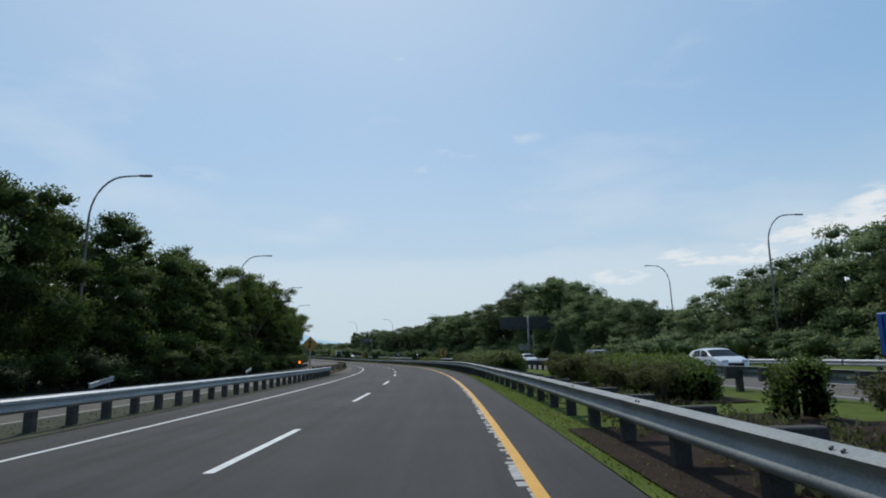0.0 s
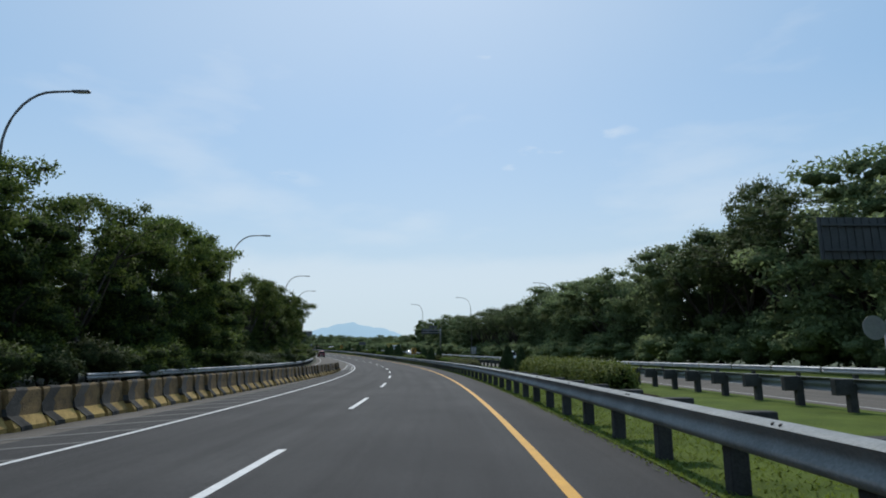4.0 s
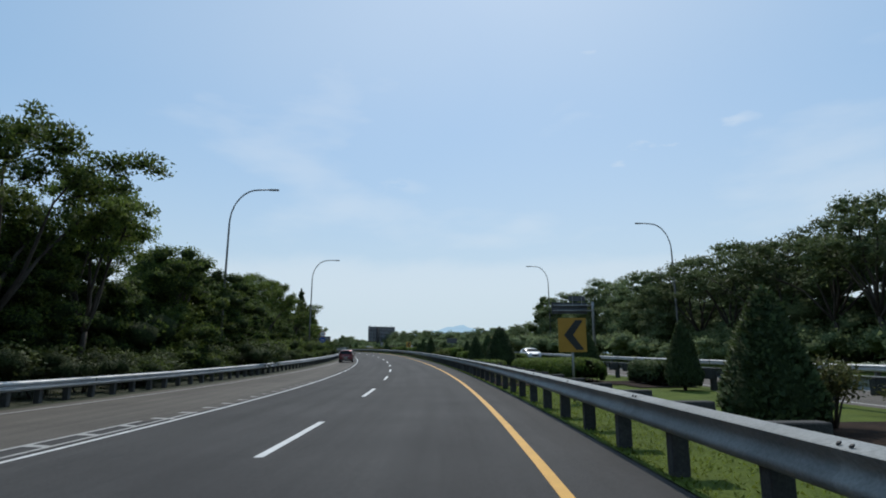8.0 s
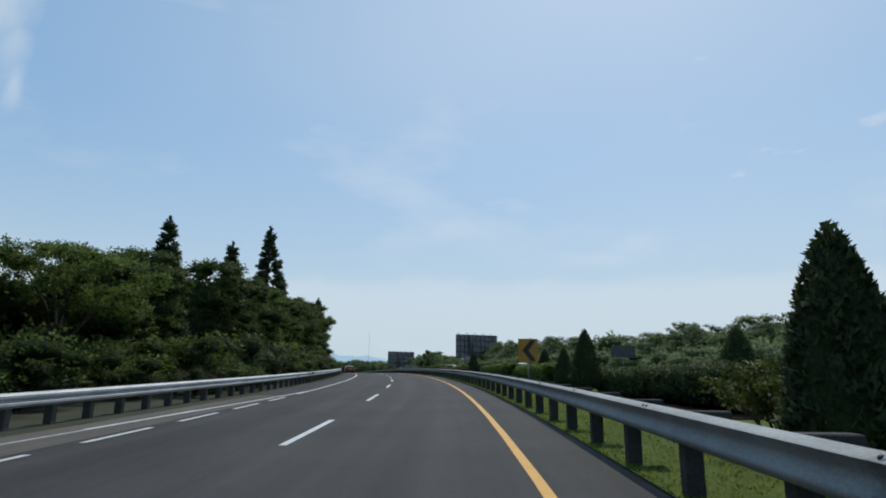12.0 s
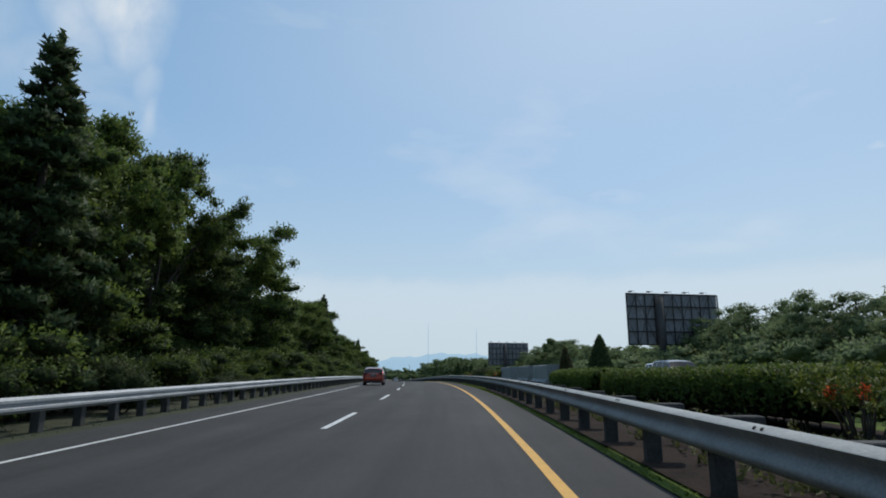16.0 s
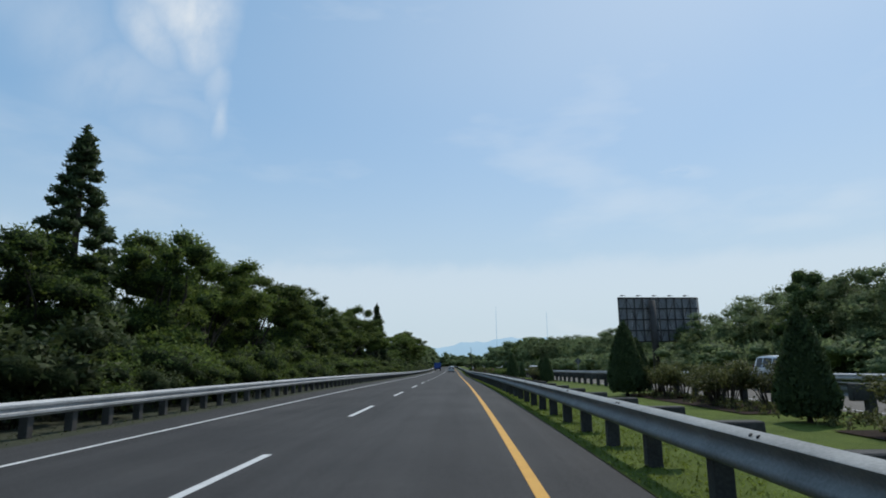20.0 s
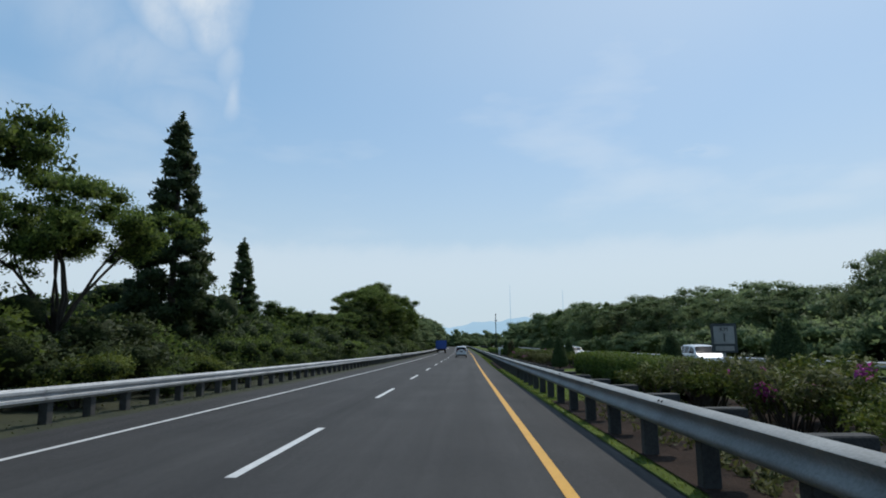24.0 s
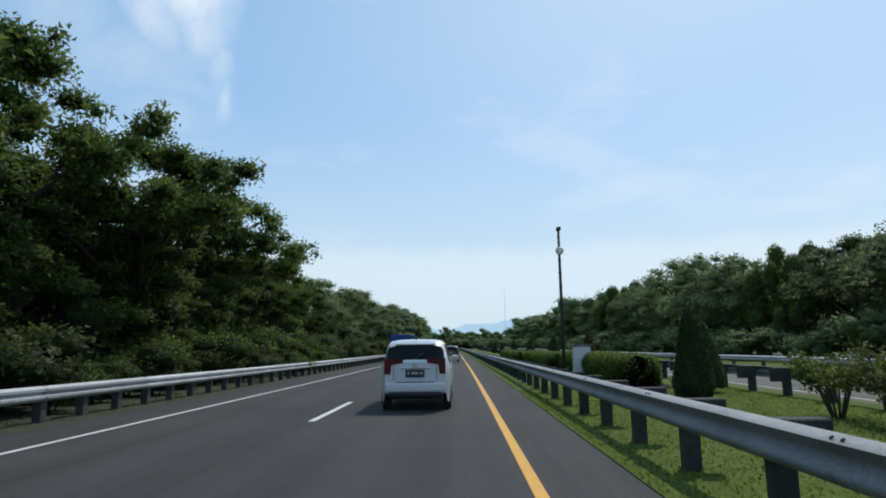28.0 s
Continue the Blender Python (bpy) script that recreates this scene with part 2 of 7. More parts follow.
# verge litter, its colour darkened for the shade under the trees
LITTER = surface("shade_darkened_litter", (0.014, 0.018, 0.007), (0.045, 0.05, 0.018), 1.2, 0.95, 0.9, 18, fine=14)
# weathered median rails; darker than GALVANISED to include the shade on their faces
SHADED_STEEL = surface("weathered_shaded_steel", (0.17, 0.182, 0.182), (0.31, 0.325, 0.322), 1.8, 0.72, 0.2, 45, metal=0.2, fine=18, vary=0.12, spec=0.3)
GROUND = surface("ground", (0.03, 0.045, 0.012), (0.08, 0.09, 0.035), 0.15, 0.95, 0.6, 4)
GALVANISED = surface("galvanised_steel", (0.32, 0.33, 0.34), (0.52, 0.53, 0.54), 1.4, 0.6, 0.15, 40, metal=0.4, vary=0.1, spec=0.5)
CONCRETE = surface("concrete", (0.16, 0.155, 0.15), (0.32, 0.31, 0.29), 2.5, 0.88, 0.4, 50, vary=0.15)

# ---- the road's alignment ----
STEP = 2.0
SS = np.arange(-40, 860, STEP)
_turn = np.interp(SS, np.arange(len(HEADING)) * 20.0 + 10, np.radians(HEADING))
_turn = np.convolve(np.pad(_turn, 5, mode="edge"), np.ones(11) / 11, "valid")
_rise = np.interp(SS, np.arange(len(GRADE)) * 40.0, np.array(GRADE) / 100)


def summed(v):
    out = np.concatenate([[0], np.cumsum(v[:-1] * STEP)])
    return out - out[20]


_X, _Y, _Z = summed(-np.sin(_turn)) - 0.04, summed(np.cos(_turn)), summed(_rise) + 0.064
_lean = np.interp(SS, np.arange(len(LEAN)) * 40.0 - 20, np.array(LEAN) / 100)


def heading(s):
    return float(np.interp(s, SS, _turn))


def at(s, l, z=0.0):
    """The place s metres along the road, l metres to the right of the lane line and z above it."""
    a = heading(s)
    return Vector((float(np.interp(s, SS, _X)) + l * math.cos(a), float(np.interp(s, SS, _Y)) + l * math.sin(a), float(np.interp(s, SS, _Z)) + float(np.interp(s, SS, _lean)) * max(-6.0, min(6.0, l)) + z))


def stand(s, l, z=0.0, turn=0.0):
    """A pose on the road's grid: x to the right of the road, y along it; turn in degrees to the left."""
    return Matrix.Translation(at(s, l, z)) @ Matrix.Rotation(heading(s) + radians(turn), 4, "Z")


def table(*pairs):
    """A number that changes along the road, from (s, value) pairs."""
    a, b = zip(*pairs)
    return lambda s: float(np.interp(s, a, b))


# ---- mesh helpers ----
def mesh_of(name, verts, faces, *mats):
    me = bpy.data.meshes.new(name)
    me.from_pydata([tuple(v) for v in verts], [], faces)
    for m in mats:
        me.materials.append(m)
    me.update()
    return me


def thing(name, label, category, m=None, group="", kind="", mesh=None):
    ob = new(name, mesh)
    if m is not None:
        ob.matrix_basis = m
    return tagged(ob, label, category, group, kind)


def part(name, data, material, parent, label="", m=None):
    """Links a bmesh or a mesh as one part of its parent."""
    if isinstance(data, bmesh.types.BMesh):
        me = bpy.data.meshes.new(name)
        data.to_mesh(me)
        data.free()
        data = me
    if material is not None and not len(data.materials):
        data.materials.append(material)
    ob = new(name, data)
    ob.parent = parent
    if m is not None:
        ob.matrix_basis = m
    return tagged(ob, label)


def strip(name, s0, s1, left, right, z, material, step=4.0, parent=None, label="", kind="", category=""):
    """A strip of surface along the road between two offsets (numbers or tables)."""
    left = left if callable(left) else (lambda s, v=left: v)
    right = right if callable(right) else (lambda s, v=right: v)
    n = max(1, int(math.ceil((s1 - s0) / step)))
    verts, faces = [], []
    for i in range(n + 1):
        s = s0 + (s1 - s0) * i / n
        verts += [at(s, left(s), z), at(s, right(s), z)]
        if i:
            k = 2 * i
            faces.append((k - 2, k - 1, k + 1, k))
    me = mesh_of(name, verts, faces, material)
    lay = me.uv_layers.new(name="along_and_across")
    where = [(s0 + (s1 - s0) * (i // 2) / n, (left, right)[i % 2](s0 + (s1 - s0) * (i // 2) / n)) for i in range(2 * n + 2)]
    lay.data.foreach_set("uv", [c for loop in me.loops for c in where[loop.vertex_index]])
    if parent is None:
        return tagged(new(name, me), label, category, "", kind)
    return part(name, me, None, parent, label)


def sweep(profile, length, closed=True):
    """A profile of (x, z) points drawn out along y, as a bmesh, centred on y."""
    b = bmesh.new()
    rows = [[b.verts.new((x, y, z)) for x, z in profile] for y in (-length / 2, length / 2)]
    n = len(profile)
    for i in range(n if closed else n - 1):
        j = (i + 1) % n
        b.faces.new((rows[0][i], rows[0][j], rows[1][j], rows[1][i]))
    if closed:
        b.faces.new(rows[0][::-1])
        b.faces.new(rows[1])
    bmesh.ops.recalc_face_normals(b, faces=b.faces)
    return b


def box(sx, sy, sz, x=0, y=0, z=0, bevel=0.0, into=None, rounds=1):
    """A box with its base centre at x, y, z."""
    b = into or bmesh.new()
    made = bmesh.ops.create_cube(b, size=1, matrix=Matrix.Translation((x, y, z + sz / 2)) @ Matrix.Diagonal((sx, sy, sz, 1)))
    if bevel:
        edges = list({e for v in made["verts"] for e in v.link_edges})
        bmesh.ops.bevel(b, geom=edges, offset=bevel, segments=rounds, profile=0.6, affect="EDGES")
    return b


def tube(points, radii, sides=8, into=None, cap=True):
    """A round bar through the points."""
    b = into or bmesh.new()
    rings = []
    for i, p in enumerate(points):
        p = Vector(p)
        way = (Vector(points[min(i + 1, len(points) - 1)]) - Vector(points[max(i - 1, 0)])).normalized()
        side = way.cross(Vector((0, 0, 1)) if abs(way.z) < 0.9 else Vector((0, 1, 0))).normalized()
        up = side.cross(way)
        r = radii[i] if isinstance(radii, (list, tuple)) else radii
        rings.append([b.verts.new(p + (side * math.cos(a) + up * math.sin(a)) * r) for a in (2 * math.pi * k / sides for k in range(sides))])
    for u, v in zip(rings, rings[1:]):
        for k in range(sides):
            b.faces.new((u[k], u[(k + 1) % sides], v[(k + 1) % sides], v[k])).smooth = True
    if cap:
        b.faces.new(rings[0][::-1])
        b.faces.new(rings[-1])
    return b


def turned(profile, sides=16, into=None):
    """A shape turned round z from (radius, z) points."""
    b = into or bmesh.new()
    rings = [[b.verts.new((r * math.cos(2 * math.pi * k / sides), r * math.sin(2 * math.pi * k / sides), z)) for k in range(sides)] for r, z in profile]
    for u, v in zip(rings, rings[1:]):
        for k in range(sides):
            b.faces.new((u[k], u[(k + 1) % sides], v[(k + 1) % sides], v[k])).smooth = True
    b.faces.new(rings[0][::-1])
    b.faces.new(rings[-1])
    return b


# ---- ground and roads ----
def land(x, y):
    """The height of the open land: level with the road near it, flat far away."""
    d = (_X - x) ** 2 + (_Y - y) ** 2
    i = int(d.argmin())
    near = math.sqrt(float(d[i]))
    w = max(0.0, min(1.0, (near - 60) / 300))
    return (float(_Z[i]) - 0.12) * (1 - w) - 1.5 * w


def build_ground():
    xs = np.concatenate([[-4500, -2500, -1600, -1100], np.arange(-800, 401, 15.0), [550, 800, 1200, 1800, 2800, 4500]])
    ys = np.concatenate([[-4500, -2500, -1500, -800, -400], np.arange(-150, 901, 15.0), [1000, 1150, 1400, 1800, 2600, 4500]])
    verts = [(x, y, land(x, y)) for y in ys for x in xs]
    n = len(xs)
    faces = [(j * n + i, j * n + i + 1, (j + 1) * n + i + 1, (j + 1) * n + i) for j in range(len(ys) - 1) for i in range(n - 1)]
    tagged(new("ground", mesh_of("ground", verts, faces, GROUND)), "green and brown open land running to the horizon", "ground", "", "structure")


build_ground()
S0, S1 = -40.0, 820.0
# the asphalt's edge, the rail and the rail's height along the median
EDGE = table((10, 4.75), (28, 4.78), (45, 5.2), (70, 5.2), (141, 5.11), (181, 4.86), (221, 5.08), (321, 4.8), (358, 4.88), (474, 4.93), (511, 4.84), (531, 4.94))
RAIL_L = table((10, 5.42), (28, 5.44), (45, 5.4), (141, 5.14), (181, 4.97), (221, 5.15), (321, 5.1), (358, 5.35), (474, 5.15), (511, 5.34), (531, 5.56))
RAIL_LIFT = table((28, -0.1), (45, 0.04), (141, -0.02), (181, 0.07), (221, 0.08), (321, -0.04), (358, -0.085), (474, 0.06), (511, 0.09), (531, 0.03))
road = strip("road", S0, S1, -5.0, EDGE, 0.0, ASPHALT, label="dark grey two-lane asphalt carriageway", kind="structure", category="road")
far_road = strip("road", S0, S1, 12.9, 21.4, 0.0, RAMP_ASPHALT, label="grey asphalt carriageway for oncoming traffic beyond the median", kind="structure", category="road")
RAMP_LEFT = table((-40, -14.2), (40, -13.2), (100, -12.2), (140, -11.0), (170, -9.6), (205, -7.6), (245, -5.4), (260, -5.0))
RAMP_RIGHT = table((-40, -7.6), (49, -7.2), (60, -5.0), (260, -5.0))
ramp_road = strip("slip_road", S0, 258, RAMP_LEFT, RAMP_RIGHT, -0.004, RAMP_ASPHALT, label="pale worn asphalt slip road joining the carriageway", kind="structure", category="road")
median = strip("median", S0, S1, EDGE, 12.9, 0.014, GRASS_SOIL, label="mown grass median between two guard rails", kind="structure", category="grass")
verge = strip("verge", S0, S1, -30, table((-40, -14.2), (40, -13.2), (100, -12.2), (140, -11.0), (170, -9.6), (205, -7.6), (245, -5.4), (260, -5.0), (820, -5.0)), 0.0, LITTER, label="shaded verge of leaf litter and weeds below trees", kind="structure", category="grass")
strip("verge", S0, S1, 21.4, 45, 0.0, GRASS_SOIL, label="grass verge beyond the oncoming carriageway", kind="structure", category="grass")
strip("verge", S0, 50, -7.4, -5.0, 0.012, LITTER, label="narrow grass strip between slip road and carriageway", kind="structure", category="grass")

strip("edge_line", S0, S1, 3.715, 3.855, 0.006, YELLOW_LINE, parent=road, label="yellow painted edge line")
old_paint = random.Random(21)
for k in range(110):
    s = 1.5 + 0.32 * k + old_paint.uniform(0, 0.12)
    strip("old_paint", s, s + old_paint.uniform(0.12, 0.34), 3.715 - old_paint.choice([0.03, 0.06, 0.09, 0.11]), 3.728, 0.0055, OLD_LINE, parent=road, label="worn white paint beside the yellow line")
strip("edge_line", S0, 197, -3.57, -3.45, 0.006, WHITE_LINE, parent=road, label="white painted edge line")
strip("edge_line", 259, S1, -3.57, -3.45, 0.006, WHITE_LINE, parent=road, label="white painted edge line")
for k in range(16):
    strip("merge_dash", 198 + 3.75 * k, 200.4 + 3.75 * k, -3.55, -3.42, 0.006, WHITE_LINE, parent=road)
strip("edge_line", 245, 262, lambda s: -4.72 + (s - 245) * 0.068, lambda s: -4.6 + (s - 245) * 0.068, 0.0065, WHITE_LINE, parent=road, label="white painted edge line")
DASH_SLIP = table((0, 0), (165, 0), (224, 1.1), (351, 1.3), (408, 0.2), (498, -1.5), (800, -1.2))
for k in range(66):
    s = (49.6 if k > 3 else 46.5) + 11.55 * (k - 4)
    s += DASH_SLIP(s)
    if -38 < s < 800:
        strip("lane_dash", s - 4.4, s, -0.07, 0.07, 0.006, WHITE_LINE, parent=road)

# ---- guard rails ----
BEAM = [(0.0, 0.0), (0.012, 0.02), (0.08, 0.055), (0.08, 0.105), (0.01, 0.14), (0.01, 0.17), (0.08, 0.205), (0.08, 0.255), (0.012, 0.29), (0.0, 0.31)]
BEAM = BEAM + [(x - 0.012, z) for x, z in BEAM[::-1]]
# the deeper beam along the median, rolled over at its top
DEEP_BEAM = [(0.0, 0.0), (0.04, 0.012), (0.08, 0.05), (0.088, 0.085), (0.08, 0.118), (0.04, 0.155), (0.02, 0.19), (0.018, 0.22), (0.03, 0.25), (0.06, 0.295), (0.09, 0.335), (0.1, 0.35), (0.092, 0.358), (-0.02, 0.388), (-0.085, 0.396)]
DEEP_BEAM = [(x * 0.92, z * 0.82) for x, z in DEEP_BEAM]
DEEP_BEAM = DEEP_BEAM + [(x - 0.01, z - 0.012) for x, z in DEEP_BEAM[::-1]]


def guard_rail(s0, s1, l, side, pitch, label, block=True, group="", steel=None, lift=None):
    """A run of W-beam on posts. side: 1 when the beam faces to the right of the road, -1 to the left."""
    mid = (s0 + s1) / 2
    rail = thing("guard_rail", label, "guard rail", stand(mid, l(mid) if callable(l) else l), group)
    inv = rail.matrix_basis.inverted()
    lf = l if callable(l) else (lambda s, v=l: v)
    key = (side, block, steel)
    if key not in RAIL_MESHES:
        beam = sweep([(side * x, z) for x, z in (DEEP_BEAM if steel else BEAM)], 4.06)
        bmesh.ops.delete(beam, geom=[f for f in beam.faces if len(f.verts) > 4], context="FACES_ONLY")
        for f in beam.faces:
            f.smooth = len(f.verts) == 4
        for e in beam.edges:
            e.smooth = e.is_boundary or (steel is not None and e.calc_face_angle(0) < 0.62)
        post = box(0.19, 0.18, 0.84, side * -0.12, 0, -0.16, 0.012)
        if block:
            box(0.44, 0.19, 0.38, side * -0.32, 0, 0.41, 0.012, into=post)
        bolt = turned([(0.019, 0), (0.017, 0.008), (0.008, 0.012)], 8)
        bolt.transform(Matrix.Rotation(radians(40 * side), 4, "Y"))
        meshes = []
        for n_, b, m in (("rail_beam", beam, steel or GALVANISED), ("post", post, DARK_POST_CONCRETE if block else POST_STEEL), ("bolt", bolt, DARK_STEEL)):
            me = bpy.data.meshes.new(n_)
            b.to_mesh(me)
            b.free()
            me.materials.append(m)
            meshes.append(me)
        RAIL_MESHES[key] = meshes
    beam, post, bolt = RAIL_MESHES[key]
    n = int(round((s1 - s0) / 4))
    for i in range(n):
        s = s0 + 4 * i + 2
        a, b = at(s - 2, lf(s - 2), lift(s - 2) if lift else 0), at(s + 2, lf(s + 2), lift(s + 2) if lift else 0)
        turn = math.atan2(-(b - a).x, (b - a).y)
        m = Matrix.Translation((a + b) / 2 + Vector((0, 0, 0.47 if steel else 0.43))) @ Matrix.Rotation(turn, 4, "Z") @ Matrix.Rotation(math.asin((b - a).z / 4), 4, "X")
        one = part("rail_beam", beam, None, rail, m=inv @ m)
        if lift:
            for y in (-0.06, 0.06):
                part("bolt", bolt, None, one, m=Matrix.Translation((side * 0.05, 1.9 + y, 0.312)))
    s = s0 + pitch / 2
    while s < s1:
        part("post", post, None, rail, m=inv @ stand(s, lf(s), lift(s) if lift else 0))
        s += pitch
    return rail


RAIL_MESHES = {}
# near-black concrete of the posts and blocks behind the median rails
DARK_POST_CONCRETE = surface("dark_post_concrete", (0.018, 0.017, 0.016), (0.062, 0.059, 0.055), 2.5, 0.9, 0.4, 50, vary=0.2)
POST_STEEL = surface("dull_post_steel", (0.035, 0.033, 0.03), (0.1, 0.095, 0.088), 3, 0.7, 0.3, 30, metal=0.3)
DARK_STEEL = surface("dark_steel", (0.03, 0.03, 0.03), (0.07, 0.065, 0.06), 8, 0.5, metal=0.6)
for s in range(-40, 720, 80):
    guard_rail(s, s + 80, RAIL_L, -1, 2.0, "weathered W-beam guard rail, coloured darker for shade, on concrete posts beside the median", group="guard rails", steel=SHADED_STEEL, lift=RAIL_LIFT)
    guard_rail(s, s + 80, 12.3, 1, 2.0, "galvanised W-beam guard rail facing the oncoming carriageway", group="guard rails", steel=SHADED_STEEL)
    guard_rail(s, s + 80, 22.0, -1, 4.0, "galvanised W-beam guard rail along the outer verge", block=False, group="guard rails")
guard_rail(-40, 52, -5.55, 1, 1.4, "galvanised W-beam guard rail ending before concrete blocks", block=False, group="guard rails")
LEFT_RAIL = table((104, -13.9), (120, -13.0), (140, -11.6), (170, -10.2), (205, -8.3), (245, -6.0), (262, -5.6), (820, -5.55))
guard_rail(104, 136, LEFT_RAIL, 1, 2.0, "galvanised W-beam guard rail along the slip road", block=False, group="guard rails")
for s in range(136, 720, 80):
    guard_rail(s, s + 80, LEFT_RAIL, 1, 1.4, "galvanised W-beam guard rail along the wooded verge", block=False, group="guard rails")

# ---- road markings of the slip road ----
strip("edge_line", S0, 250, lambda s: RAMP_LEFT(s) + 0.75, lambda s: RAMP_LEFT(s) + 0.87, 0.004, OLD_LINE, parent=ramp_road, label="worn white edge line")
strip("edge_line", S0, 49, lambda s: RAMP_RIGHT(s) - 0.45, lambda s: RAMP_RIGHT(s) - 0.33, 0.004, OLD_LINE, parent=ramp_road, label="worn white edge line")
GORE_EDGE = table((136, -4.75), (158, -4.45), (165, -4.29), (170, -4.1), (182, -3.95), (196, -3.72))
strip("gore_line", 137, 166, lambda s: GORE_EDGE(s) - 0.06, lambda s: GORE_EDGE(s) + 0.06, 0.005, OLD_LINE, parent=ramp_road, label="worn white line of the painted nose")
for k in range(-17, 16):
    s, lo = 162.0 + 1.42 * k, GORE_EDGE(162.0 + 1.42 * k) - 0.03
    q = [at(s + 0.2, lo, 0.0055), at(s + 0.46, lo, 0.0055), at(s + 0.2 - 0.02 * max(k, 0), -3.64 if k > 2 else -3.8, 0.0055), at(s, -3.64 if k > 2 else -3.8, 0.0055)]
    part("hatch_bar", mesh_of("hatch_bar", q, [(0, 3, 2, 1)], OLD_LINE), None, road)
for k in range(44):
    s, lo, wide = 54 + 1.85 * k, -5.5, 0.2
    q = [at(s, lo, 0.0055), at(s + wide, lo, 0.0055), at(s + 1.7 + wide, -3.6, 0.0055), at(s + 1.7, -3.6, 0.0055)]
    part("hatch_bar", mesh_of("hatch_bar", q, [(0, 3, 2, 1)], FADED_LINE), None, road)
strip("gore_line", 137, 168, -3.86, -3.76, 0.005, OLD_LINE, parent=ramp_road, label="worn white line of the painted nose")
strip("gore_asphalt", 137, 258, -4.99, lambda s: GORE_EDGE(s) - 0.05 if s < 168 else -3.75, 0.003, RAMP_ASPHALT, parent=road, label="paler worn asphalt of the merging lane")
for s0_, s1_, l_ in ((S0, S1, 13.5), (S0, S1, 20.9)):
    strip("edge_line", s0_, s1_, l_ - 0.07, l_ + 0.07, 0.005, OLD_LINE, parent=far_road, label="worn white edge line")
for k in range(72):
    s = -38 + 11.55 * k
    strip("lane_dash", s, s + 4.4, 17.13, 17.27, 0.005, OLD_LINE, parent=far_road)

# ---- kerb-like concrete blocks ----
YELLOW_CONCRETE = surface("yellow_painted_concrete", (0.2, 0.125, 0.035), (0.5, 0.33, 0.1), 5, 0.85, 0.5, 40, fine=8, vary=0.25)
DARK_CONCRETE = surface("weathered_concrete", (0.025, 0.023, 0.02), (0.085, 0.078, 0.066), 2.2, 0.9, 0.5, 30, vary=0.35)


STAINED_CONCRETE = surface("stained_concrete", (0.045, 0.03, 0.014), (0.22, 0.14, 0.052), 4, 0.9, 0.6, 30, fine=7, vary=0.3)


def concrete_block():
    """A weathered barrier block: a dark upper part, a yellow painted foot and one yellow band."""
    ob = thing("concrete_barrier", "weathered concrete barrier block with faded yellow paint", "barrier", pose(0, 0, -50), "concrete barrier blocks")
    rough = random.Random(8)

    def cast(profile, length, cuts=5):
        """A length of the block with chipped, uneven edges."""
        b = bmesh.new()
        rows = [[b.verts.new((x + rough.uniform(-0.007, 0.007), (k / cuts - 0.5) * length, max(0.0, z + rough.uniform(-0.008, 0.008)))) for x, z in profile] for k in range(cuts + 1)]
        n = len(profile)
        for u, v in zip(rows, rows[1:]):
            for i in range(n):
                b.faces.new((u[i], u[(i + 1) % n], v[(i + 1) % n], v[i]))
        b.faces.new(rows[0][::-1])
        b.faces.new(rows[-1])
        bmesh.ops.recalc_face_normals(b, faces=b.faces)
        return b

    part("foot", cast([(-0.3, 0), (0.3, 0), (0.3, 0.09), (0.17, 0.3), (-0.17, 0.3), (-0.3, 0.09)], 1.02), YELLOW_CONCRETE, ob, "faded yellow painted foot")
    part("stem", cast([(-0.168, 0.3), (0.168, 0.3), (0.13, 0.5), (0.09, 0.79), (0.05, 0.83), (-0.05, 0.83), (-0.09, 0.79), (-0.13, 0.5)], 1.0), STAINED_CONCRETE, ob, "stained brown upper part")
    band = cast([(-0.31, 0.0), (0.31, 0.0), (0.31, 0.095), (0.18, 0.31), (0.14, 0.5), (0.1, 0.79), (0.055, 0.842), (-0.055, 0.842), (-0.1, 0.79), (-0.14, 0.5), (-0.18, 0.31), (-0.31, 0.095)], 0.34, 3)
    for v in band.verts:
        v.co.y += -0.28 + 0.2 * math.cos(v.co.z * 7.5) * (1 if v.co.z > 0.3 else 0.7)
    part("band", band, DARK_CONCRETE, ob, "worn black painted band")
    return ob


BLOCK_LINE = table((49, -6.6), (70, -6.4), (85, -6.3), (110, -5.7), (125, -5.15), (137, -5.05))
first = concrete_block()
rng = random.Random(4)
for k in range(79):
    s = 49.6 + 1.11 * k
    m = stand(s, BLOCK_LINE(s) + rng.uniform(-0.03, 0.03), 0.0, rng.uniform(-2.5, 2.5) + 1.0)
    if k:
        copy_thing(first, m)
    else:
        first.matrix_basis = m

# ---- street lamps ----
LAMP_STEEL = surface("weathered_lamp_steel", (0.1, 0.1, 0.1), (0.2, 0.2, 0.2), 1.2, 0.55, 0.2, 30, metal=0.5)
LAMP_HEAD = surface("grey_lamp_housing", (0.1, 0.1, 0.11), (0.18, 0.18, 0.19), 6, 0.5)
LENS_GLASS = surface("lamp_lens", (0.5, 0.5, 0.48), (0.6, 0.6, 0.58), 9, 0.25)


